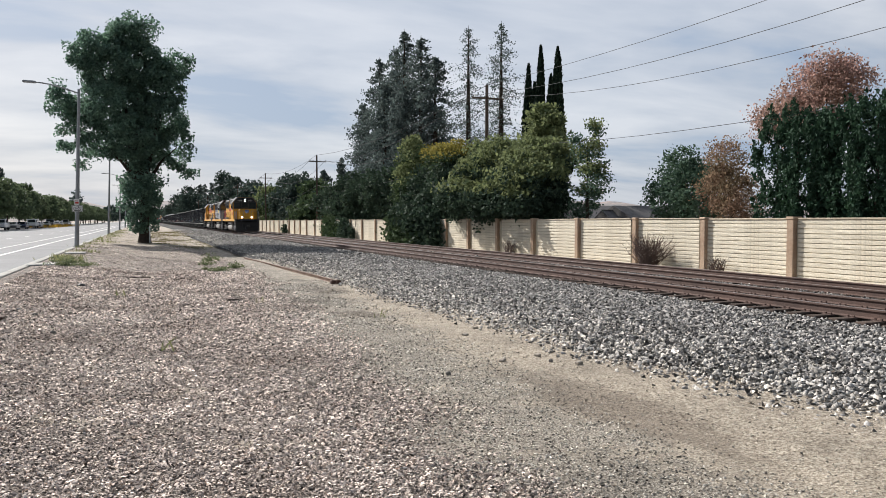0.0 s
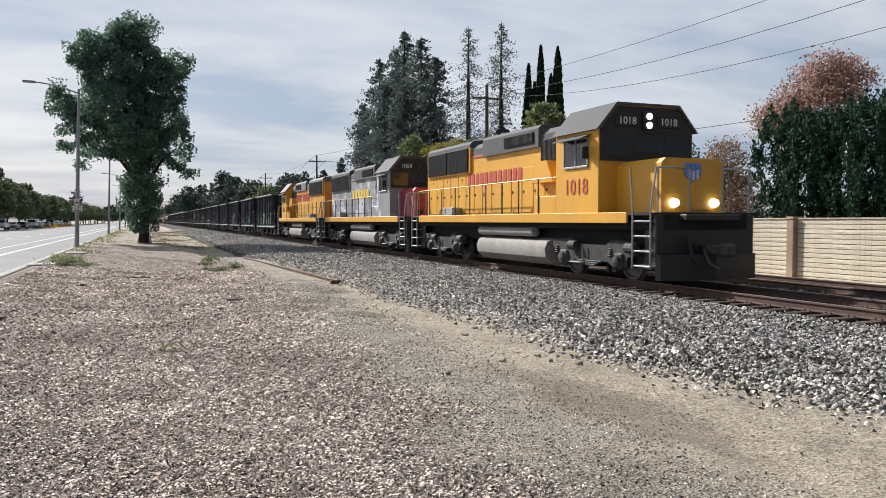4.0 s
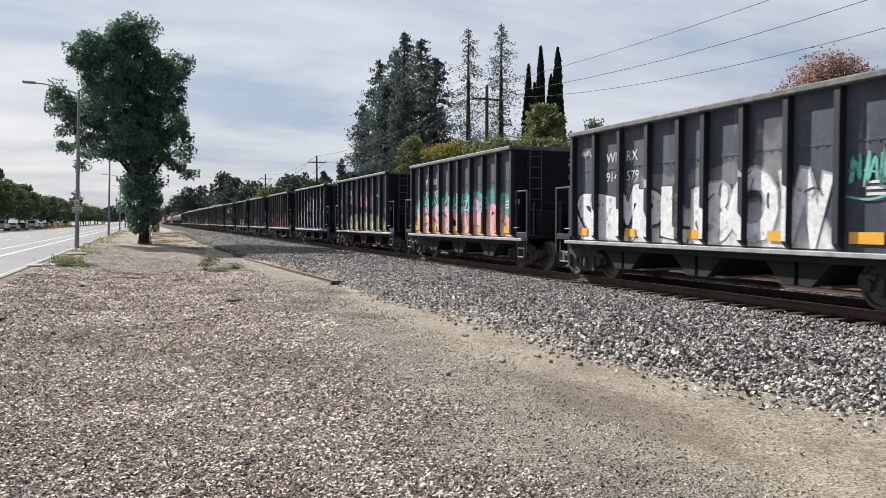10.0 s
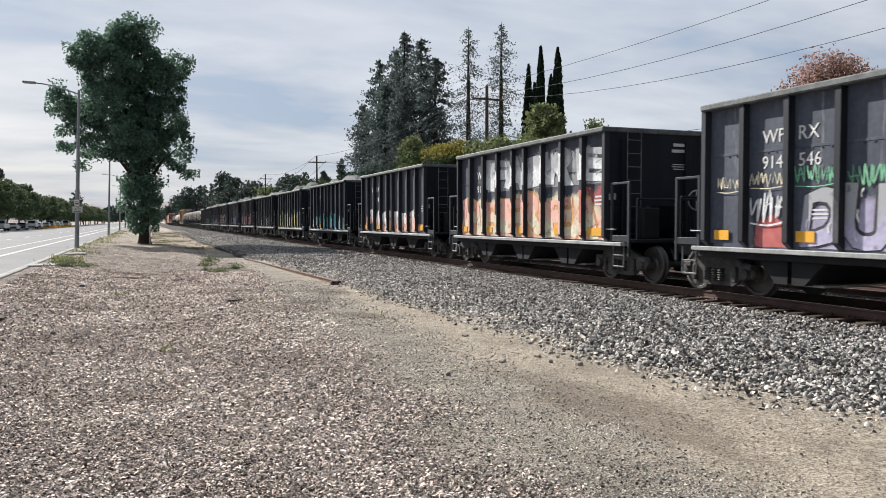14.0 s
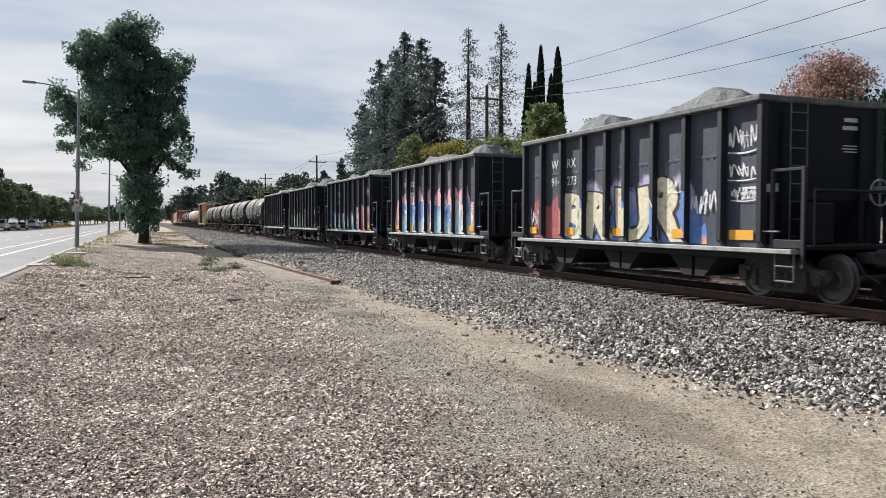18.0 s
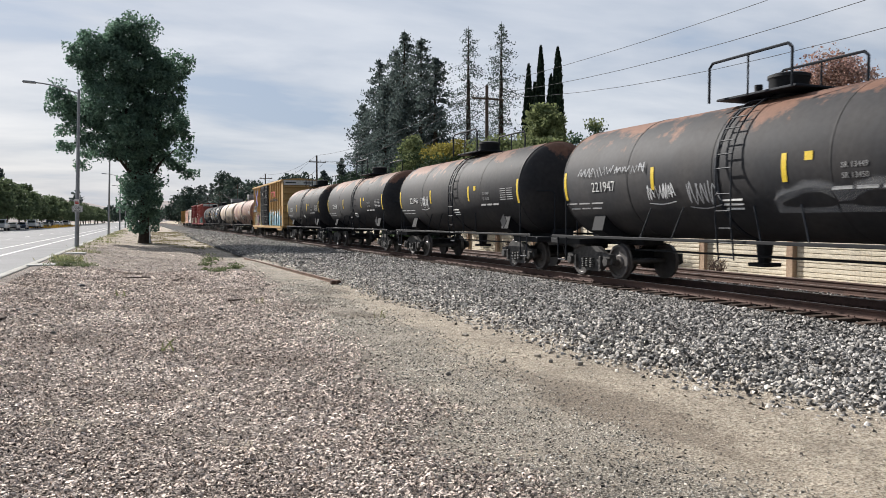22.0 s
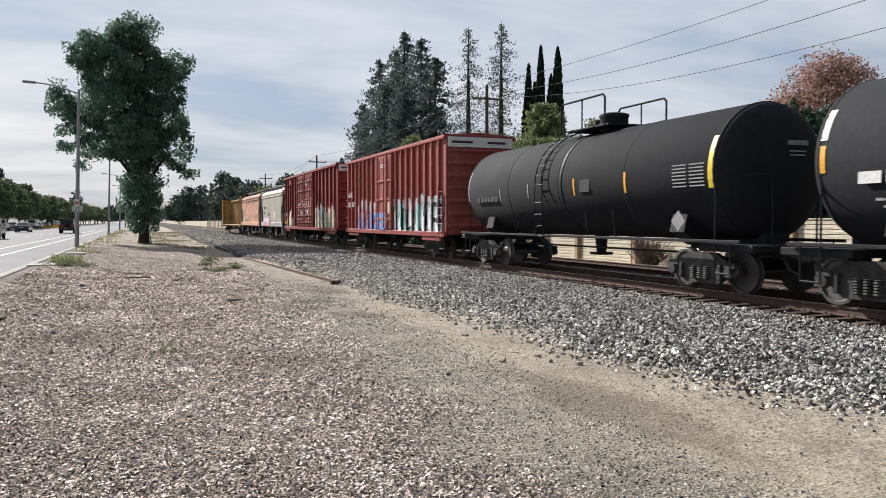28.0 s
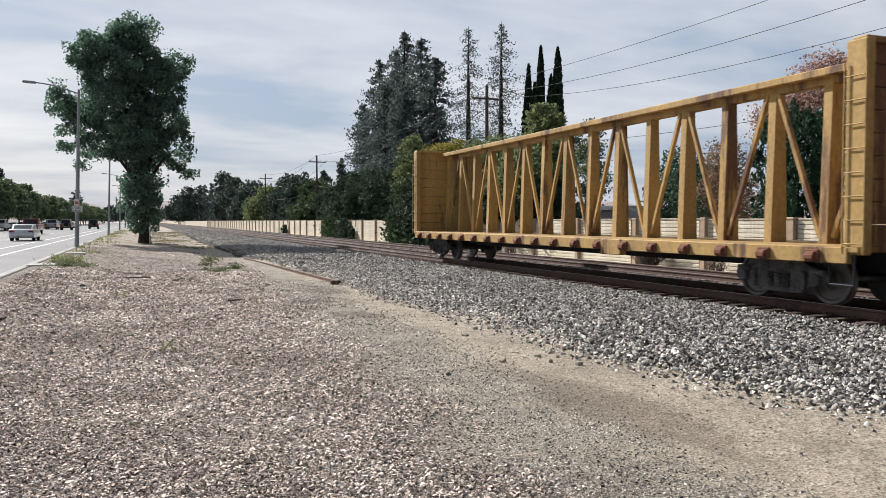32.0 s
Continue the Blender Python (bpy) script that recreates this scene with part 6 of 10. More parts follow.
def spring_mesh():
    return Mesh().lathe([(0.275 * k / 11, 0.085 if k % 2 else 0.06) for k in range(12)], "z", 7, (0, 0, 0.28))


def truck(root, y, half=0.91, r=0.4625):
    """Two-axle freight truck: bolster with side frames, springs and wheelsets."""
    bolster = part("truck", shared("bolster", lambda: Mesh().soft(0, 0, 0.62, 2.1, 0.36, 0.24, 0.03).soft(0, -0.55, 0.5, 1.7, 0.1, 0.12).soft(0, 0.55, 0.5, 1.7, 0.1, 0.12), M_TRUCK),
                   M_TRUCK, root, "grimy four-wheel freight truck", at=(0, y, 0))
    sf, sp = shared("side_frame", side_frame_mesh, M_TRUCK), shared("spring", spring_mesh, M_TRUCK)
    for s in (-1, 1):
        m = pose(s * 1.06, 0, 0, 0, 0, 0 if s < 0 else 180)
        part("side_frame", sf, M_TRUCK, bolster, at=m)
        for a in (-0.2, 0.0, 0.2):
            part("spring", sp, M_TRUCK, bolster, at=(s * 1.16, a, 0))
    ws = shared("wheelset", lambda: wheelset_mesh(r), M_WHEEL, True)
    for k in (-1, 1):
        part("wheelset", ws, M_WHEEL, bolster, at=(0, k * half, r))
    return bolster


def ladder(h, w=0.42, n=6, r=0.014):
    m = Mesh()
    for s in (-1, 1):
        m.rod((0, s * w / 2, 0), (0, s * w / 2, h), r, 5)
    for k in range(n):
        z = h * (k + 0.4) / n
        m.rod((0, -w / 2, z), (0, w / 2, z), r * 0.85, 5)
    return m


def coupler(root, y, s):
    m = Mesh().soft(0, -s * 0.35, 0.86, 0.24, 0.8, 0.22, 0.03).soft(0.05, s * 0.12, 0.86, 0.36, 0.3, 0.34, 0.06).soft(-0.12, s * 0.26, 0.86, 0.12, 0.26, 0.28, 0.04)
    m.path([(-0.25, -s * 0.3, 0.85), (-0.33, 0, 0.55), (-0.25, s * 0.25, 0.42)], 0.03, 6)
    part("coupler", m, M_TRUCK, root, at=(0, y, 0))


def put_text(root, name, words, size, material, x, y, z, label="", wrap=None):
    me = text_mesh(name, words, size, material)
    ob = part(name, me, material, root, label)
    for v in me.vertices:
        p = SIDE @ v.co
        px = x + p.x
        if wrap:
            zc, rad = wrap
            px = -math.sqrt(max(0.01, rad * rad - (z + p.z - zc) ** 2)) - 0.008 + p.x
        v.co = (px, y + p.y, z + p.z)
    return ob


def bars(x, y, z, rows, h, gap, wrap=None):
    """Unreadable writing as plain bars: rows of widths, on a side facing -x."""
    m = Mesh()
    for i, w in enumerate(rows):
        zz = z - i * (h + gap)
        xx = x
        if wrap:
            xx = -math.sqrt(max(0.01, wrap[1] ** 2 - (zz - wrap[0]) ** 2)) - 0.006
        n = max(1, int(w / (h * 1.3))) if h > 0.12 else max(1, int(w / 0.5))
        for k in range(n):
            m.box(xx, y + w / 2 - (k + 0.5) * w / n, zz, 0.008, w / n * 0.82, h)
    return m


def paint_shape(m, outline, x):
    m.add([(x, a, b) for a, b in outline], [tuple(range(len(outline)))])


def stroke(m, pts, width, x):
    """A sprayed line along points (y, z)."""
    left, right = [], []
    for i, (y, z) in enumerate(pts):
        a, b = pts[max(0, i - 1)], pts[min(len(pts) - 1, i + 1)]
        d = math.hypot(b[0] - a[0], b[1] - a[1]) or 1.0
        ny, nz = -(b[1] - a[1]) / d, (b[0] - a[0]) / d
        w = width * (0.35 if i in (0, len(pts) - 1) else 0.5)
        left.append((x, y + ny * w, z + nz * w))
        right.append((x, y - ny * w, z - nz * w))
    k = len(pts)
    m.add(left + right, [(i, i + 1, k + i + 1, k + i) for i in range(k - 1)])


def curve_through(knots, steps=4):
    """Smooth line through knots."""
    p = [knots[0]] + list(knots) + [knots[-1]]
    out = []
    for i in range(1, len(p) - 2):
        for j in range(steps):
            t = j / steps
            out.append(tuple(0.5 * (2 * p[i][c] + (p[i + 1][c] - p[i - 1][c]) * t + (2 * p[i - 1][c] - 5 * p[i][c] + 4 * p[i + 1][c] - p[i + 2][c]) * t * t
                                    + (3 * p[i][c] - p[i - 1][c] - 3 * p[i + 1][c] + p[i + 2][c]) * t ** 3) for c in (0, 1)))
    return out + [tuple(knots[-1])]


def scrawl(rng, y0, y1, z0, z1, n, width, x):
    """A quick signature: n jagged or looping signs side by side, as one sprayed line each."""
    m = Mesh()
    step, h = (y0 - y1) / n, z1 - z0
    for k in range(n):
        c = y0 - (k + 0.5) * step
        lean = rng.uniform(-0.1, 0.25) * step
        knots, count = [], rng.choice((4, 5, 5, 6))
        up = rng.random() < 0.5
        for j in range(count):
            u = (j / (count - 1) - 0.5) * 0.9 + rng.uniform(-0.16, 0.16)
            v = (rng.uniform(0.72, 1.05) if up else rng.uniform(-0.05, 0.3))
            knots.append((c - u * step - lean * (v - 0.5), z0 + v * h))
            up = not up
        stroke(m, curve_through(knots) if rng.random() < 0.7 else knots, width, x - 0.0005 * (k % 5))
        if rng.random() < 0.5:
            v = rng.uniform(0.3, 0.6)
            stroke(m, [(c + 0.4 * step, z0 + v * h), (c - 0.4 * step, z0 + (v + rng.uniform(-0.1, 0.2)) * h)], width * 0.9, x - 0.003)
    if n > 2 and rng.random() < 0.6:
        stroke(m, curve_through([(y0, z0 - 0.08 * h), ((y0 + y1) / 2, z0 - 0.16 * h), (y1, z0 - 0.02 * h)]), width * 0.8, x - 0.003)
    return m


def cloud(root, rng, y0, y1, z0, z1, material, x, label):
    """Painted ground with a lobed, fading upper edge."""
    n = max(8, int((y0 - y1) / 0.22))
    ph, lobes = rng.uniform(0, 3.1), max(1.5, (y0 - y1) / 1.3)
    fade = min(0.32, 0.25 * (z1 - z0))
    v, cover = [], []
    for i in range(n + 1):
        u = i / n
        y = y0 + (y1 - y0) * u
        arch = 0.78 + 0.22 * abs(math.sin(ph + math.pi * lobes * u)) + rng.uniform(-0.05, 0.05)
        arch *= min(1.0, 0.5 + 5 * u, 0.5 + 5 * (1 - u))
        zt = z0 + (z1 - z0) * arch
        end = 0.0 if i in (0, n) else 1.0
        for z, c in ((z0, end), (max(z0 + 0.02, zt - fade), end), (zt + 0.25 * fade, 0.0)):
            v.append((x, y, z))
            cover.append(c)
    f = [(3 * i + k, 3 * i + k + 1, 3 * i + k + 4, 3 * i + k + 3) for i in range(n) for k in range(2)]
    ob = part("painted_ground", Mesh().add(v, f), material, root, label + " background")
    set_cover(ob.data, cover)


def blown(rng, u, w, bulge, ph):
    """Swells and bends the outline of a letter in its unit box."""
    cu, cw = u - 0.5, w - 0.5
    k = 1 + bulge * (0.35 - cu * cu - cw * cw)
    return 0.5 + cu * k + 0.05 * math.sin(4.2 * w + ph), 0.5 + cw * k + 0.06 * math.sin(3.7 * u + 1.7 * ph)


def graffiti(root, pieces, x, seed, ribs=(), rib_x=0.0, label="spray-painted graffiti", sides=False):
    """Rows of pieces, from the end that is read first (y0) to the other (y1 < y0):
    ("mist", y0, y1, z0, z1, colour, upper colour or "", density) a painted ground;
    ("word", y0, y1, z0, z1, letters, fill, upper fill or "", outline or "", highlight) fat letters, one part each;
    ("tag", y0, y1, z0, z1, signs, colour, width) a line-drawn signature."""
    rng = random.Random(seed)
    for kind, y0, y1, z0, z1, *rest in pieces:
        top = z1 - z0
        if kind == "mist":
            first, other, thick = rest
            cloud(root, rng, y0, y1, z0, z1, mist(first, other, z0 + 0.3 * top, z0 + 0.8 * top, thick), x - 0.003 - rng.uniform(0, 0.0025), label)
        elif kind == "tag":
            n, colour, width = rest
            part("painted_tag", scrawl(rng, y0, y1, z0, z1, n, width, x - 0.028), SPRAY[colour], root, label + " tag")
        else:
            word, fill, upper, outline, shine = rest
            step = (y0 - y1) / len(word)
            for k, sign in enumerate(word):
                cy = y0 - (k + 0.5) * step
                h, wide = top * rng.uniform(0.86, 1.0), step * rng.uniform(1.0, 1.16)
                lift, lean = rng.uniform(0, 0.05) * top, rng.uniform(-0.14, 0.14) * step
                bulge, ph = rng.uniform(0.25, 0.7), rng.uniform(0, 6.28)
                back, front, marks = Mesh(), Mesh(), Mesh()
                box, inside, outside = GLYPHS[sign]

                def put(u, w):
                    u, w = blown(rng, u, w, bulge, ph)
                    return cy + (0.5 - u) * wide - lean * (w - 0.5), max(z0, z0 + lift + w * h)

                for mesh, (pts, faces), dx in ((back, outside, 0.008), (front, inside, 0.016)):
                    mesh.add([(x - dx - 0.0006 * k, *put(u, w)) for u, w in pts], faces)
                for j in range(3):  # shine and cut lines inside the letter
                    u, w = rng.uniform(0.12, 0.8), rng.uniform(0.15, 0.8)
                    a, b = put(u, w), put(u + rng.uniform(-0.05, 0.2), w + rng.uniform(0.08, 0.25))
                    stroke(marks, curve_through([a, ((a[0] + b[0]) / 2 + 0.03, (a[1] + b[1]) / 2), b], 3), rng.uniform(0.02, 0.045), x - 0.0235 - 0.0003 * k)
                layers = [(marks, SPRAY[shine]), (front, two_tone(fill, upper, z0, z1))]
                if outline:
                    layers.append((back, SPRAY[outline]))
                part("painted_letter", layered("painted_letter", layers), None, root, label)
        if kind != "tag":
            # paint carried across the faces of the ribs
            for ry in ribs:
                if y1 < ry < y0 and rng.random() < 0.75:
                    zt = z0 + top * rng.uniform(0.55, 0.85)
                    colour = rest[0] if kind == "mist" else rng.choice([rest[1], rest[2] or rest[1], rest[3] or rest[1]])
                    strip = Mesh()
                    paint_shape(strip, [(ry - 0.055, z0 + 0.12), (ry + 0.055, z0 + 0.12), (ry + 0.055, zt), (ry - 0.055, zt - rng.uniform(0.0, 0.2))], rib_x - 0.003 - rng.uniform(0, 0.003))
                    if sides:
                        for d in (-0.053, 0.053):
                            strip.add([(rib_x, ry + d, z0 + 0.12), (x, ry + d, z0 + 0.12), (x, ry + d, zt), (rib_x, ry + d, zt)], [(0, 1, 2, 3)])
                    part("painted_rib", strip, SPRAY[colour], root, label)


# -- open hopper cars --
H_L, H_SHEET, H_RIB, H_TOP, H_SILL = 4.91, 1.42, 1.60, 3.91, 1.00
H_RIBS = [4.91 - 1.125 * k for k in range(1, 5)] + [-4.91 + 1.125 * k for k in range(4, 0, -1)]


def heap_mesh(seed, h):
    rng = np.random.default_rng(seed)
    nx, ny = 15, 41
    v = []
    for j in range(ny):
        for i in range(nx):
            x, y = -1.38 + 2.76 * i / (nx - 1), -4.8 + 9.6 * j / (ny - 1)
            e = min(1.0, (1.38 - abs(x)) / 1.0) * min(1.0, (4.8 - abs(y)) / 1.6)
            lump_h = 0.85 + 0.16 * math.cos(y * 1.3 + seed) + 0.3 * noise.noise((x * 0.9, y * 0.7, seed))
            v.append((x, y, H_TOP - 0.35 + (h + 0.3) * e * lump_h + rng.normal() * 0.025))
    f = [(j * nx + i, j * nx + i + 1, (j + 1) * nx + i + 1, (j + 1) * nx + i) for j in range(ny - 1) for i in range(nx - 1)]
    return Mesh().add(v, f)


def build_hopper():
    root = thing("hopper_car", "black open-top hopper car loaded with crushed stone, graffiti along its side", "hopper car", "hopper cars")
    for s in (-1, 1):
        x = s * H_SHEET
        side = part("side_sheet", Mesh().soft(x, 0, (H_TOP + H_SILL) / 2, 0.04, 2 * H_L - 0.05, H_TOP - H_SILL, 0.005), M_CARBLK, root)
        rivets = Mesh()
        for k in range(46):
            rivets.box(x + s * 0.025, -4.7 + 9.4 * k / 45, 2.86, 0.02, 0.03, 0.03)
        rivets.soft(x + s * 0.022, 0, 2.90, 0.012, 9.7, 0.05, 0.003)
        part("seam", rivets, M_CARBLK, side, "riveted seam")
        part("top_chord", Mesh().soft(s * 1.53, 0, H_TOP, 0.24, 2 * H_L + 0.06, 0.13, 0.025), M_CHORD, root, "scuffed dark top edge")
        part("side_sill", Mesh().soft(s * 1.50, -0.25, H_SILL - 0.02, 0.24, 2 * H_L + 1.1, 0.09, 0.012), M_SILL, root, "scuffed pale side sill")
        part("lower_sill", Mesh().soft(s * 1.42, -0.2, 0.88, 0.12, 2 * H_L + 0.9, 0.16, 0.012), M_UNDER, root)
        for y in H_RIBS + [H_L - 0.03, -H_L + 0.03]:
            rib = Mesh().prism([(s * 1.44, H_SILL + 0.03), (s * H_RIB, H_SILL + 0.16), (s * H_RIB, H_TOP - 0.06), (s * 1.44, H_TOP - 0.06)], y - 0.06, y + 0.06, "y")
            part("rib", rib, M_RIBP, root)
        for y in (4.45, 2.3, 0.0, -2.35, -4.3):
            w = 0.66 if abs(y) < 4.4 and y < -4 else 0.42
            part("reflector", Mesh().box(s * (H_SHEET + 0.053), y, H_SILL + 0.27, 0.006, w, 0.2), M_ORANGE, root, "yellow-orange reflector plate")
    for s in (-1, 1):
        e = s * (H_L - 0.04)
        # the end's shade is put into its paint, darker than the sides
        part("end_sheet", Mesh().soft(0, e, (H_TOP + 1.95) / 2, 2.84, 0.05, H_TOP - 1.95, 0.006), M_BLACK_SHADED, root)
        part("end_slope", Mesh().prism([(e, 1.97), (e - s * 0.05, 1.97), (e - s * 1.55, 0.9), (e - s * 1.5, 0.87)], -1.4, 1.4, "x"), M_CARBLK, root)
        part("end_chord", Mesh().soft(0, e, H_TOP, 3.26, 0.14, 0.13, 0.025), M_CHORD, root)
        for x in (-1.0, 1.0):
            part("end_post", Mesh().soft(x, s * (H_L + 0.02), 2.36, 0.14, 0.1, 2.6, 0.01), M_BLACK_SHADED, root)
        part("end_platform", Mesh().soft(0, s * 5.35, 1.06, 2.9, 1.3, 0.08, 0.01), M_UNDER, root)
        part("end_ladder", ladder(2.75, 0.42, 8), M_CHORD, root, at=pose(-0.75 if s < 0 else 0.75, s * (H_L + 0.12), 1.1, 0, 0, 90))
        for x in (-1.48, 1.48):
            frame_bars = Mesh().soft(x, s * 5.12, 1.72, 0.06, 0.09, 1.62, 0.012).soft(x, s * 5.86, 1.6, 0.06, 0.09, 1.85, 0.012).soft(x, s * 5.49, 2.50, 0.05, 0.82, 0.06, 0.01)
            part("handrail", frame_bars.soft(x, s * 5.49, 1.12, 0.05, 0.82, 0.16, 0.01), M_RIBP, root, "dark handrail frame with worn edges")
            part("card_board", Mesh().soft(x * 0.97, s * (H_L + 0.12), 2.18, 0.05, 0.34, 0.16, 0.008), M_SILL, root, "small pale card board")
            part("grab_iron", Mesh().path([(x, s * (H_L + 0.05), 1.35), (x * 1.04, s * (H_L + 0.05), 1.35), (x * 1.04, s * (H_L + 0.4), 1.35), (x, s * (H_L + 0.4), 1.35)], 0.016, 5), M_SILL, root)
            part("step", Mesh().path([(x, s * 5.2, 1.0), (x, s * 5.2, 0.42), (x, s * 5.65, 0.42), (x, s * 5.65, 1.0)], 0.022, 6).path([(x, s * 5.2, 0.7), (x, s * 5.65, 0.7)], 0.018), M_CHORD, root)
        part("end_rail", Mesh().path([(-1.3, s * 5.95, 1.05), (-1.3, s * 5.95, 2.1), (1.3, s * 5.95, 2.1), (1.3, s * 5.95, 1.05)], 0.03, 6), M_BLACK_SHADED, root)
        part("end_box", Mesh().soft(s * 0.5, s * 5.25, 1.5, 0.5, 0.4, 0.8, 0.03), M_UNDER, root)
        coupler(root, s * 6.2, s)
        truck(root, s * 5.0)
    part("brake_wheel", Mesh().path([(0.85 + 0.26 * math.cos(t * 0.524), -5.5, 2.1 + 0.26 * math.sin(t * 0.524)) for t in range(13)], 0.02, 5).rod((0.6, -5.5, 2.1), (1.1, -5.5, 2.1), 0.015, 5).rod((0.85, -5.5, 1.84), (0.85, -5.5, 2.36), 0.015, 5), M_STEEL, root)
    part("brake_stand", Mesh().soft(0.85, -5.42, 1.6, 0.12, 0.14, 1.1, 0.01), M_BLACK_SHADED, root)
    for y in (-2.75, 0, 2.75):
        chute = Mesh()
        for d in (-1, 1):
            chute.prism([(y + d * 0.05, 0.95), (y + d * 0.95, 0.95), (y + d * 0.34, 0.36), (y + d * 0.05, 0.36)], -1.36, 1.36, "x")
        part("hopper_chute", chute, M_UNDER, root)
        part("chute_gate", Mesh().soft(0, y, 0.36, 2.3, 1.2, 0.05, 0.01), M_STEEL, root)
    part("center_sill", Mesh().soft(0, 0, 0.92, 0.4, 11.6, 0.3, 0.02), M_UNDER, root)
    part("inner_floor", Mesh().box(0, 0, 3.3, 2.76, 9.7, 0.06), M_UNDER, root)
    return root


W, C, T, P, R, O, Y, G, B, L, K, E, Q, A, M = "white", "cyan", "teal", "pink", "red", "orange", "yellow", "green", "blue", "lilac", "black", "cream", "grey", "peach", "magenta"
# graffiti of each hopper, rows as graffiti() takes them, and the last digits of its painted number
Z0 = H_SILL + 0.06


def wash(*spots):
    """Rubbed-out, chalky patches high on the side."""
    return [("mist", a, b, lo, hi, "grey", "", 0.4) for a, b, lo, hi in spots]


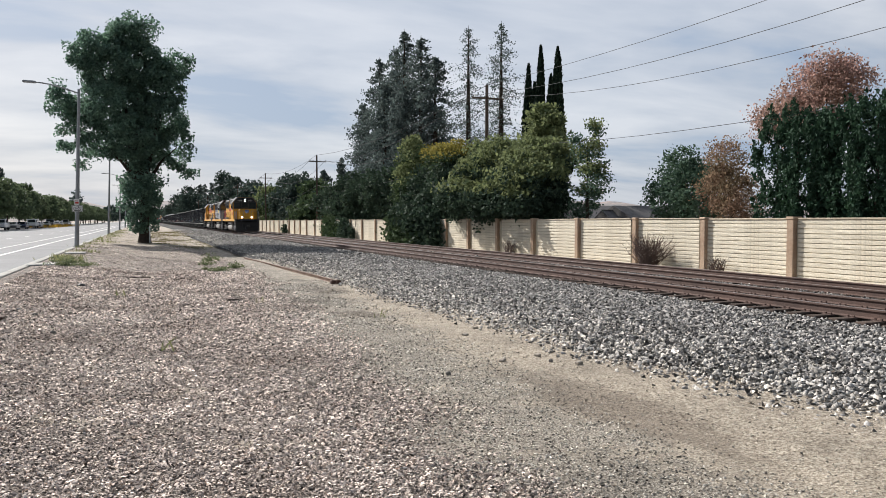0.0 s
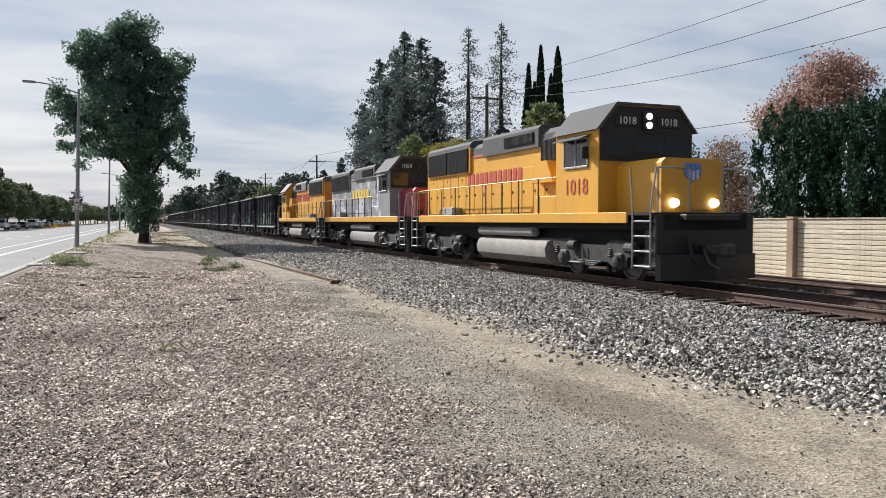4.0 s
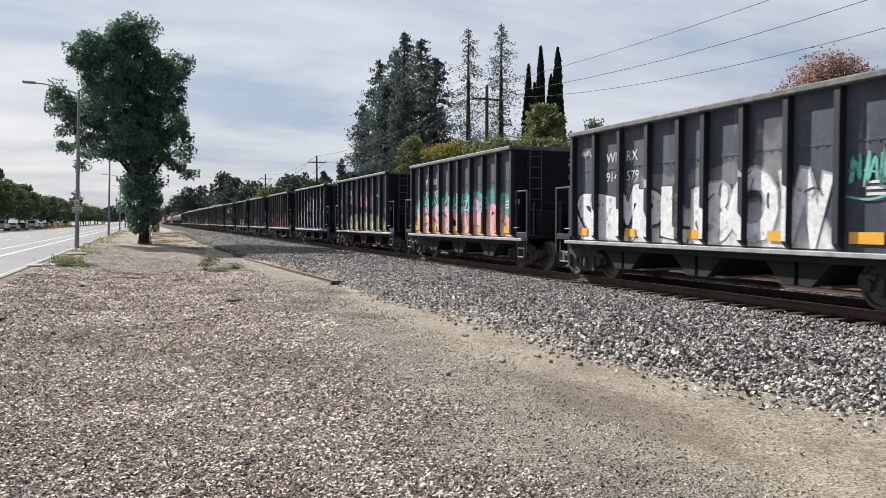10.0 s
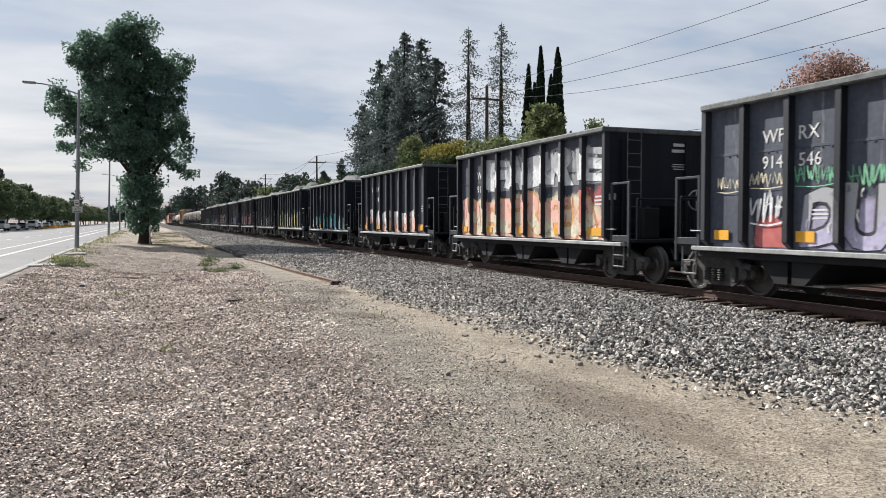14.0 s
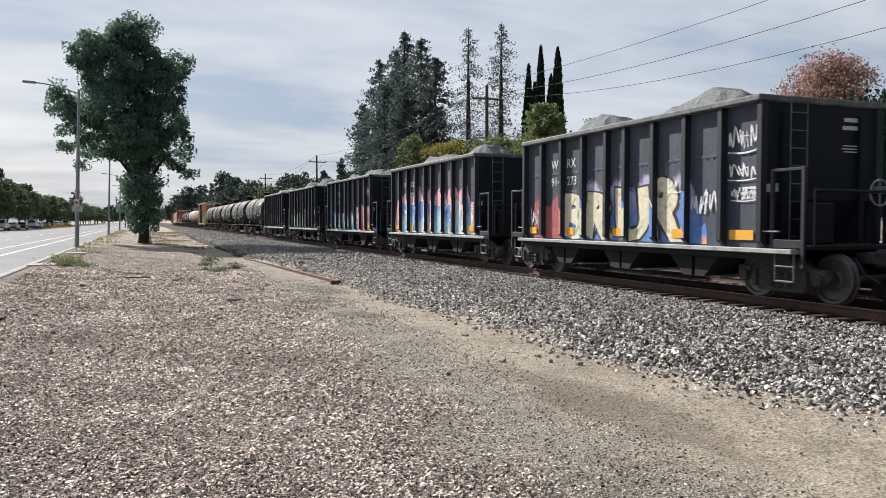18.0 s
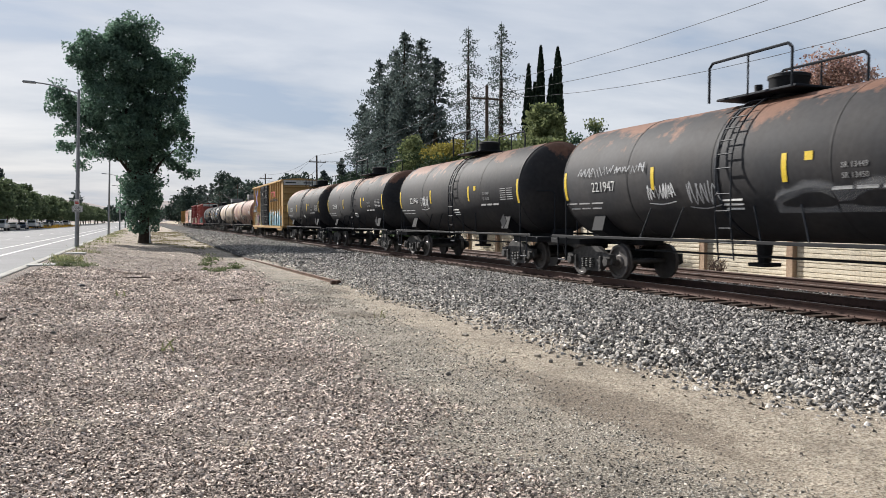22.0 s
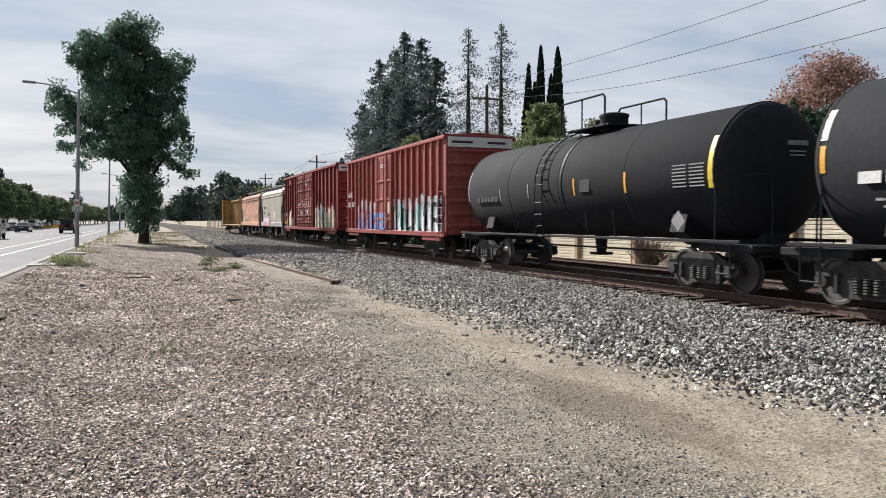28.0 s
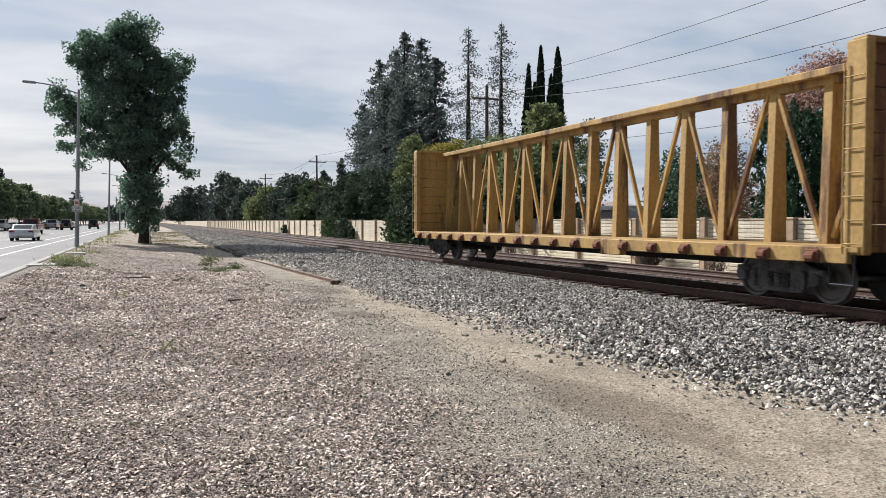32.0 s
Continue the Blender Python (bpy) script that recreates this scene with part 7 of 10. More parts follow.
HOPPERS = [
    (wash((1.4, 0.5, 2.69, 3.62), (-0.5, -1.4, 2.78, 3.53), (-1.7, -4.7, 2.69, 3.62)) + [("mist", 4.8, 2.7, Z0, 1.94, C, B, 0.8), ("mist", 4.4, 3.0, 1.61, 1.98, R, "", 0.8), ("mist", 2.7, 1.2, Z0, 2.5, B, "", 0.9), ("mist", -1.6, -3.0, 1.94, 2.97, B, "", 0.9), ("mist", 4.8, -4.8, Z0, 2.31, G, T, 0.92), ("mist", 3.2, 2.7, Z0, 1.84, T, W, 0.9),
      ("word", 2.2, -4.8, Z0 + 0.05, 2.55, "OKAR", W, W, G, T), ("tag", 4.7, 2.8, 2.08, 2.45, 5, W, 0.03)], "569"),
    (wash((3.6, 1.6, 2.22, 3.53)) + [("mist", 4.8, 1.0, Z0, 2.03, A, L, 0.7), ("mist", -0.4, -4.7, Z0, 2.31, C, T, 0.75), ("word", 3.6, 0.8, Z0, 2.12, "MOX", W, L, A, Q), ("word", -0.6, -3.4, Z0, 2.03, "RB", T, C, W, R), ("tag", -3.9, -4.8, 1.75, 2.5, 2, W, 0.035)], "240"),
    (wash((1.4, 0.6, 2.5, 3.43), (-1.7, -2.5, 2.69, 3.25)) + [("mist", 2.3, 1.2, Z0, 1.84, P, Y, 0.8), ("mist", 1.5, -2.6, 1.75, 2.69, W, "", 0.35), ("word", 1.7, -1.7, Z0, 2.4, "PIK", T, T, W, W), ("mist", -1.6, -2.7, Z0, 1.98, O, Y, 0.96), ("word", -1.7, -2.75, Z0, 1.94, "A", O, Y, W, R),
      ("tag", 4.7, 3.9, 1.94, 2.4, 1, W, 0.04), ("tag", 3.6, 2.75, 1.19, 2.12, 2, W, 0.035), ("tag", -2.8, -3.7, 2.03, 2.31, 4, P, 0.025), ("tag", -1.9, -2.5, 1.98, 2.31, 3, W, 0.025), ("tag", -2.75, -3.7, 1.14, 1.61, 4, W, 0.035),
      ("tag", -3.9, -4.8, 2.97, 3.43, 3, W, 0.035), ("tag", -3.9, -4.8, 2.4, 2.73, 4, W, 0.035), ("tag", -3.85, -4.8, 1.75, 2.31, 2, W, 0.045)], "580"),
    ([("tag", 4.7, 3.85, 1.84, 2.26, 3, G, 0.04), ("tag", 3.65, 2.75, 2.03, 2.55, 3, G, 0.04), ("tag", 2.6, 1.6, 1.98, 2.55, 3, G, 0.045), ("tag", 3.65, 2.75, 1.7, 1.94, 4, W, 0.035), ("tag", 3.65, 2.75, 1.38, 1.61, 3, W, 0.035), ("tag", 3.65, 2.75, 1.1, 1.33, 4, W, 0.035), ("tag", 2.2, 1.6, 1.28, 1.66, 2, C, 0.045),
      ("mist", 1.45, -4.8, Z0, 2.4, B, "", 0.85), ("word", 1.3, -4.7, Z0, 2.36, "SEE", E, W, B, Q), ("tag", 1.3, -1.0, 2.36, 2.73, 5, G, 0.04)], "539"),
    (wash((1.4, -0.3, 2.31, 3.15)) + [("mist", 3.4, -2.6, Z0, 2.12, L, "", 0.6), ("word", 3.4, -2.4, Z0, 2.12, "SEBOX", C, P, L, W), ("mist", -2.6, -3.8, 1.38, 2.69, Y, G, 0.8), ("mist", -3.7, -4.7, 1.28, 2.78, Y, E, 0.85), ("tag", 4.4, 3.7, 1.56, 2.03, 2, W, 0.03)], "559"),
    (wash((0.3, -2.6, 2.31, 2.78), (-1.7, -2.6, 2.4, 3.43), (2.6, 0.4, 2.22, 2.69)) + [("mist", 4.7, -3.7, Z0, 2.03, W, Q, 0.8), ("word", 4.7, 0.2, Z0, 2.4, "SIMPL", W, W, K, Q), ("mist", 1.6, 0.6, 1.38, 2.31, C, "", 0.35), ("word", 0.1, -3.6, Z0, 2.45, "BOW", W, W, Q, K), ("tag", -3.9, -4.8, 2.03, 2.78, 3, T, 0.05), ("tag", 4.6, 3.9, 3.25, 3.43, 3, Q, 0.03)], "579"),
    ([("mist", 4.85, -4.85, 1.75, 2.78, T, "", 0.65), ("mist", 4.85, -4.85, Z0, 2.36, A, R, 0.96), ("word", 4.4, -4.6, Z0 + 0.05, 2.22, "ESMAR", A, P, R, C), ("tag", 3.6, -3.0, 2.03, 2.5, 5, C, 0.07)], "247"),
    (wash((2.5, 0.5, 2.4, 3.53), (-0.4, -1.4, 2.59, 3.34)) + [("mist", -0.2, -2.4, 2.22, 3.06, P, "", 0.35), ("mist", 3.2, -4.6, Z0, 2.03, E, Y, 0.6), ("mist", -0.3, -2.0, Z0, 2.22, Y, L, 0.5), ("word", 3.0, -2.2, Z0, 2.03, "KEUS", E, Q, "", L), ("tag", 4.7, 3.9, 2.22, 3.15, 2, W, 0.04), ("tag", 4.7, 3.9, 1.75, 2.03, 4, W, 0.03),
      ("tag", -2.8, -3.6, 2.69, 2.97, 2, W, 0.035)], "213"),
    ([("mist", 1.4, -4.8, 2.12, 3.67, W, Q, 0.4), ("mist", 4.8, -4.8, Z0, 2.64, A, R, 0.9), ("mist", 3.4, 0.6, 1.56, 2.69, P, E, 0.7), ("word", 2.3, -4.8, Z0, 2.26, "SKOS", B, C, E, W), ("mist", 4.4, 2.6, 1.38, 2.22, E, "", 0.5), ("tag", 4.6, 3.3, 1.75, 2.4, 3, W, 0.05)], "576"),
    ([("mist", 4.6, -4.6, Z0, 2.03, R, P, 0.55), ("word", 4.2, -0.4, Z0, 2.22, "AMGA", R, P, W, P), ("word", -0.5, -4.4, Z0, 2.31, "BAEM", P, R, P, W), ("tag", 4.7, 4.0, 2.59, 3.06, 2, E, 0.03)], "296"),
    (wash((1.4, 0.6, 2.97, 3.43)) + [("word", 3.3, 0.2, Z0, 2.22, "ROBE", W, Q, T, K), ("mist", 0.2, -4.6, Z0, 2.22, T, "", 0.4), ("word", 0.1, -4.0, Z0, 2.26, "STAR", R, K, W, W), ("mist", -3.6, -4.8, Z0, 2.03, T, W, 0.6), ("tag", -1.7, -3.6, 2.03, 2.4, 3, G, 0.04)], "254"),
    ([("tag", 4.6, 3.9, 2.17, 2.45, 4, E, 0.025), ("tag", 3.65, 2.75, 2.22, 2.5, 4, E, 0.025), ("tag", 2.55, 1.6, 2.22, 2.55, 4, G, 0.025), ("tag", 1.4, 0.5, 2.12, 2.5, 4, G, 0.03), ("mist", 3.6, 2.7, Z0, 1.75, R, "", 0.8), ("tag", 3.65, 2.75, 1.56, 2.12, 3, W, 0.045),
      ("mist", 2.4, -1.4, Z0, 2.03, L, "", 0.8), ("word", 2.4, -1.2, Z0, 2.17, "DUBS", L, Q, K, W), ("mist", -1.2, -3.4, Z0, 2.03, Y, "", 0.9), ("word", -1.3, -3.2, Z0, 2.12, "MA", Y, E, W, W), ("tag", -3.9, -4.7, 1.47, 2.12, 3, W, 0.035)], "546"),
    ([("mist", 4.85, -4.85, Z0, 2.5, A, E, 0.96), ("mist", -3.2, -4.8, 1.38, 2.69, R, "", 0.6), ("word", 4.6, -4.6, Z0, 2.31, "HEEREA", E, A, O, R), ("mist", 2.6, -4.8, 2.55, 3.71, W, "", 0.35), ("word", 2.6, -4.8, 2.55, 3.67, "FAIRE", W, Q, "", Q)], "279"),
    ([("word", 4.4, -4.4, Z0, 2.12, "PASTEL", A, W, O, W)], ""),
    ([("word", 4.4, -4.4, Z0, 2.03, "MOIRA", C, T, W, W)], ""),
    ([("mist", 4.8, -4.8, Z0, 2.59, E, G, 0.8), ("word", 4.6, -4.6, Z0, 2.4, "GEARS", Y, E, G, W)], "512"),
    ([("tag", 4.7, 3.9, 1.84, 2.31, 3, W, 0.045), ("tag", 3.65, 2.75, 1.38, 2.31, 2, Q, 0.03), ("tag", 4.6, 2.8, 1.1, 1.38, 6, Q, 0.025), ("word", 1.6, -3.6, Z0, 2.26, "HOME", W, W, K, K), ("mist", 2.2, 1.6, 1.56, 2.03, W, "", 0.9), ("mist", -2.6, -3.2, 1.75, 2.12, Y, G, 0.8), ("tag", -3.9, -4.8, 1.38, 2.03, 2, W, 0.06)], "583"),
    ([("mist", 4.0, -4.9, Z0, 2.78, P, "", 0.97), ("word", 2.4, -3.6, Z0 + 0.05, 2.26, "WEIT", Q, W, "", K), ("tag", -3.9, -4.7, 2.87, 3.62, 2, Q, 0.03)], "525"),
    ([("mist", 4.6, 2.4, Z0, 2.31, R, "", 0.65), ("mist", 2.8, -3.2, Z0, 2.69, B, L, 0.9), ("mist", -2.6, -3.3, Z0, 1.56, O, B, 0.9), ("word", 2.8, -2.6, Z0, 2.45, "BRUR", E, E, K, G), ("tag", 4.6, 3.9, 1.38, 1.94, 3, W, 0.03), ("tag", -2.0, -2.5, 2.22, 2.5, 3, W, 0.03), ("tag", -2.75, -3.65, 1.66, 2.22, 3, W, 0.045),
      ("tag", -3.9, -4.8, 2.97, 3.43, 3, W, 0.04), ("tag", -3.9, -4.8, 2.4, 2.69, 3, W, 0.035), ("tag", -4.0, -4.8, 1.98, 2.22, 4, W, 0.03)], "273"),
    ([("mist", 4.85, -4.7, Z0, 3.06, A, P, 0.97), ("mist", 4.3, -4.5, Z0, 2.5, W, "", 0.9), ("word", 4.2, 1.6, Z0, 2.31, "ST", C, B, W, O), ("word", 1.8, -4.4, Z0, 2.4, "RIKA", C, B, W, O), ("mist", 1.2, -4.0, 1.1, 1.75, W, "", 0.3)], "573"),
    ([("mist", 4.6, -2.4, Z0, 2.22, C, W, 0.65), ("tag", 4.6, 2.6, 1.47, 2.31, 4, B, 0.045), ("word", 1.6, -2.0, Z0, 2.03, "LOC", C, W, "", T), ("mist", -2.2, -4.7, Z0, 2.22, P, A, 0.75), ("word", -1.2, -4.6, Z0, 2.36, "EKE", R, P, W, W), ("tag", -3.9, -4.7, 2.87, 3.34, 3, E, 0.03)], "620"),
    ([("mist", 4.0, -0.8, Z0, 2.5, G, "", 0.45), ("word", 4.0, -0.9, Z0, 2.45, "RAIN", W, P, G, R), ("tag", 4.7, 4.0, 1.56, 2.03, 4, W, 0.025), ("tag", -1.4, -2.6, 1.19, 2.59, 3, Q, 0.03), ("tag", -2.8, -3.6, 1.1, 2.4, 1, Q, 0.03), ("tag", -3.9, -4.8, 1.84, 2.4, 3, W, 0.05)], "560"),
    ([("tag", 4.4, -3.2, 1.19, 2.31, 8, W, 0.05)], ""),
]
hopper_0 = build_hopper()
for i, (pieces, marks) in enumerate(HOPPERS):
    car = hopper_0 if i == 0 else copy_thing(hopper_0, Matrix())
    CARS.append((car, 162.2 + 13.53 * i))
hopper_cars = [c for c, _ in CARS]
for i, (pieces, marks) in enumerate(HOPPERS):
    car = hopper_cars[i]
    part("load", shared("load/%d" % (i % 3 + (3 if i > 13 else 0)), lambda: heap_mesh(i, 0.2 if i <= 13 else 0.6), M_LOAD), M_LOAD, car, "grey crushed-stone load heaped above the rim")
    graffiti(car, pieces, -H_SHEET - 0.02, 40 + i, H_RIBS, -H_RIB)
    put_text(car, "lettering", "WF", 0.37, M_WHITE, -H_SHEET - 0.026, 3.1, 3.15)
    put_text(car, "lettering", "RX", 0.37, M_WHITE, -H_SHEET - 0.026, 2.28, 3.15)
    if marks:
        put_text(car, "lettering", "914", 0.35, M_WHITE, -H_SHEET - 0.026, 3.12, 2.66)
        put_text(car, "lettering", marks, 0.35, M_WHITE, -H_SHEET - 0.026, 2.24, 2.66)
    else:
        part("lettering", bars(-H_SHEET - 0.026, 2.88, 2.66, [0.6], 0.2, 0).box(-H_SHEET - 0.026, 2.06, 2.66, 0.008, 0.5, 0.2), M_WHITE, car)
    part("stencil", bars(-H_SHEET - 0.026, 2.0, 1.75, [0.4, 0.45, 0.4], 0.035, 0.04), M_WHITE, car, "small white stencilled lines")
    part("stencil", bars(-H_SHEET - 0.026, -4.5, 2.2, [0.5, 0.6, 0.55], 0.05, 0.05), M_WHITE, car, "small white stencilled lines")
    end = Mesh()
    for k, (w, h, z) in enumerate(((0.36, 0.08, 3.58), (0.44, 0.08, 3.42), (0.4, 0.02, 3.06), (0.46, 0.02, 3.0), (0.36, 0.02, 2.94))):
        end.box(0.75, -H_L + 0.008, z, w, 0.008, h)
    part("end_stencil", end, M_WHITE, car, "white stencilled lines on the car end")


# -- tank cars --
TOP_Y = -0.5  # the valves and ladder stand a little forward of the middle


def head_profile(half, rad, bulge):
    pts = []
    for k in range(7):
        t = math.pi / 2 * k / 6
        pts.append((-half - bulge * math.cos(t) + 0.0, max(0.02, rad * math.sin(t))))
    return pts + [(-p[0], p[1]) for p in reversed(pts)]


T_ZC, T_RAD = 2.62, 1.50  # axis and radius of the tanks


def on_tank(root, names, base=-T_RAD):
    """Bends flat paint on a tank's side round the shell."""
    for ob in root.children:
        if ob.name.split(".")[0] in names:
            for v in ob.data.vertices:
                v.co.x = v.co.x - base - math.sqrt(max(0.01, T_RAD ** 2 - (v.co.z - T_ZC) ** 2)) - 0.008


def tank_strip(y, z0, z1, width):
    """A strip of foil up the side of the shell."""
    v = []
    for k in range(7):
        z = z0 + (z1 - z0) * k / 6
        x = -math.sqrt(T_RAD ** 2 - (z - T_ZC) ** 2) - 0.007
        v += [(x, y - width / 2, z), (x, y + width / 2, z)]
    return Mesh().add(v, [(2 * k, 2 * k + 1, 2 * k + 3, 2 * k + 2) for k in range(6)])


def tank_car(label, half, material, seed, number="", dome_box=False, ladder_y=TOP_Y):
    root = thing("tank_car", label, "tank car", "tank cars")
    zc, rad = T_ZC, T_RAD
    clean = material is M_TANKC
    cyl = half - 0.5
    tank = part("tank", Mesh().lathe(head_profile(cyl, rad, 0.5), "y", 48, (0, 0, zc)), material, root, smooth=True)
    for y in ([-cyl, cyl] + [cyl * k / 4 for k in (-2, 0, 2)]):
        part("weld_band", Mesh().lathe([(y - 0.03, rad + 0.001), (y - 0.025, rad + 0.007), (y + 0.025, rad + 0.007), (y + 0.03, rad + 0.001)], "y", 48, (0, 0, zc)), material, tank, smooth=True)
    for s in (-1, 1):
        part("side_sill", Mesh().soft(s * 1.42, 0, 1.12, 0.09, 2 * half + 0.5, 0.07, 0.01), M_UNDER, root)
        part("sill_end", Mesh().soft(0, s * (half - 0.3), 0.98, 2.7, 1.6, 0.16, 0.02).soft(0, s * (half - 1.4), 1.1, 0.7, 2.4, 0.4, 0.03), M_UNDER, root)
        part("saddle", Mesh().prism([(-1.15, 1.9), (-1.3, 1.3), (-0.8, 1.0), (0.8, 1.0), (1.3, 1.3), (1.15, 1.9), (0, 1.2)], s * (half - 1.9) - 0.25, s * (half - 1.9) + 0.25, "y"), M_UNDER, root)
        for x in (-1, 1):
            ya = s * (half + 0.05)
            part("end_handrail", Mesh().path([(x * 1.42, ya - s * 0.55, 1.1), (x * 1.42, ya - s * 0.55, 2.35), (x * 1.3, ya - s * 0.5, 2.5), (x * 0.7, ya + s * 0.15, 2.5), (x * 0.6, ya + s * 0.2, 2.4), (x * 0.6, ya + s * 0.2, 1.1)], 0.022, 6), M_BLACK_SHADED, root)
            part("step", Mesh().path([(x * 1.42, ya - s * 0.1, 1.1), (x * 1.42, ya - s * 0.1, 0.45), (x * 1.42, ya - s * 0.55, 0.45), (x * 1.42, ya - s * 0.55, 1.1)], 0.022, 6), M_BLACK_SHADED, root)
            for k in (0.35, 0.65):
                yb = s * (half - 2.6) * k
                part("sill_brace", Mesh().rod((x * 1.42, yb, 1.12), (x * 1.32, yb - s * 0.3, 1.85), 0.018, 5), M_BLACK_SHADED, root)
        coupler(root, s * (half + 0.45), s)
        truck(root, s * (half - 1.25))
        for yy in () if clean else (0.95, 0.15):
            ang = [math.pi + 0.32 * (k / 4 - 0.65) for k in range(5)]
            yk = s * (cyl - 0.08) if yy > 0.9 else s * cyl * 0.33
            h = 1.0 if yy > 0.9 else 0.7
            v = []
            for t in ang:
                tt = math.pi - (t - math.pi) * h * 1.6
                for d in (-0.06, 0.06):
                    v.append((rad * 1.006 * math.cos(tt), yk + d, zc + rad * 1.006 * math.sin(tt)))
            part("reflective_strip", Mesh().add(v, [(2 * k, 2 * k + 1, 2 * k + 3, 2 * k + 2) for k in range(4)]), M_YELLOW, root, "yellow reflective strip")
    # ladder, top walkway and valve housing
    arc = [(-(rad + 0.10) * math.cos(t), zc + (rad + 0.10) * math.sin(t)) for t in [1.45 * k / 8 for k in range(9)]]
    lad = Mesh()
    for d in (-0.22, 0.22):
        lad.path([(-1.5, d, 0.75), (-1.6, d, 1.6)] + [(a, d, b) for a, b in arc], 0.018, 5)
    for a, b in [(-1.5, 0.8), (-1.53, 1.1), (-1.56, 1.4), (-1.6, 1.75), (-1.6, 2.1)] + arc:
        lad.rod((a, -0.22, b), (a, 0.22, b), 0.015, 5)
    part("ladder", lad, M_BLACK_SHADED, root, at=(0, ladder_y, 0))
    part("belt", Mesh().lathe([(-0.05, rad + 0.001), (-0.05, rad + 0.02), (0.05, rad + 0.02), (0.05, rad + 0.001)], "y", 40, (0, 0.33, zc)), M_BLACK_SHADED, root, at=(0, TOP_Y, 0))
    top = zc + rad
    if dome_box:
        housing = part("valve_housing", Mesh().soft(0, -0.1, top + 0.28, 1.5, 1.7, 0.62, 0.04), M_GALV, root, "boxy grey valve housing", at=(0, TOP_Y, 0))
    else:
        housing = part("valve_housing", Mesh().lathe([(-0.1, 0.40), (0.36, 0.40), (0.40, 0.43), (0.46, 0.42), (0.5, 0.3), (0.52, 0.05)], "z", 20, (0, -0.1, top)), M_UNDER, root, smooth=True, at=(0, TOP_Y, 0))
    part("top_platform", Mesh().soft(0, 0, top + 0.06, 1.7, 2.2, 0.05, 0.01), M_BLACK_SHADED, root, at=(0, TOP_Y, 0))
    for s in (-1, 1):
        part("platform_rail", Mesh().path([(s * 1.0, -1.15, top), (s * 1.0, -1.15, top + 0.75), (s * 1.0, -1.05, top + 0.85), (s * 1.0, 1.05, top + 0.85), (s * 1.0, 1.15, top + 0.75), (s * 1.0, 1.15, top)], 0.03, 6)
             .path([(s * 1.0, 0, top), (s * 1.0, 0, top + 0.85)], 0.022, 6), M_BLACK_SHADED, root, at=(0, TOP_Y, 0))
    part("safety_valve", Mesh().rod((0, 0.75, top), (0, 0.75, top + 0.4), 0.09, 10), M_UNDER, root, at=(0, TOP_Y, 0))
    part("bottom_outlet", Mesh().rod((0, 0, 0.62), (0, 0, 1.2), 0.14, 10, 0.2).soft(0, 0, 0.6, 0.5, 0.5, 0.08, 0.02), M_UNDER, root)
    part("brake_rod", Mesh().path([(-0.5, -half + 2.5, 0.8), (-0.5, half - 2.5, 0.8)], 0.025, 6), M_UNDER, root)
    part("placard", Mesh().soft(0, 0, 0, 0.02, 0.34, 0.34, 0.004, m=pose(-1.45, -half + 1.65, 1.55, 45, 0, 0)), M_STENCIL if clean else M_TANKC, root, "diamond placard holder")
    wrap = (zc, rad)
    if material is M_TANKB:
        for k, words in enumerate(("SR 13449", "SR 13450")):
            put_text(root, "stencil", words, 0.14, M_STENCIL, 0, -cyl + 2.5, 2.5 - 0.18 * k, wrap=wrap)
        part("stencil", bars(0, -cyl + 2.3, 2.12, [1.5], 0.06, 0, wrap), M_STENCIL, root, "grey stencilled line")
        part("sticker", bars(0, -2.55, 2.72, [0.22], 0.16, 0, wrap), M_YELLOW, root, "yellow notice panel")
    if clean:
        return root
    if number:
        put_text(root, "lettering", number, 0.36, M_WHITE, 0, cyl - 1.95, 2.42, wrap=wrap)
    else:
        part("lettering", bars(0, cyl - 0.9, 2.4, [0.7], 0.16, 0, wrap), M_BLACK, root, "dark reporting mark as blocks")
    part("stencil", bars(0, cyl - 0.9, 2.02, [1.9, 1.6], 0.04, 0.09, wrap), M_STENCIL, root, "small grey stencilled lines")
    part("stencil", bars(0, -cyl + 0.9, 2.62, [1.0, 1.0, 1.0, 1.0, 1.0, 1.0], 0.025, 0.045, wrap), M_WHITE if dome_box else M_STENCIL, root, "white stencilled data panel")
    part("stencil", bars(0, 0.1 - cyl * 0.1, 1.98, [0.7, 0.7, 0.6], 0.04, 0.05, wrap), M_WHITE, root, "small white stencilled lines")
    end = Mesh()
    for w, h, z in ((0.9, 0.13, 3.1), (0.5, 0.05, 2.92), (0.4, 0.05, 2.8)):
        end.box(0.35, -half - 0.008, z, w, 0.01, h)
    part("end_stencil", end, M_WHITE, root, "white stencilled lines on the tank end")
    return root


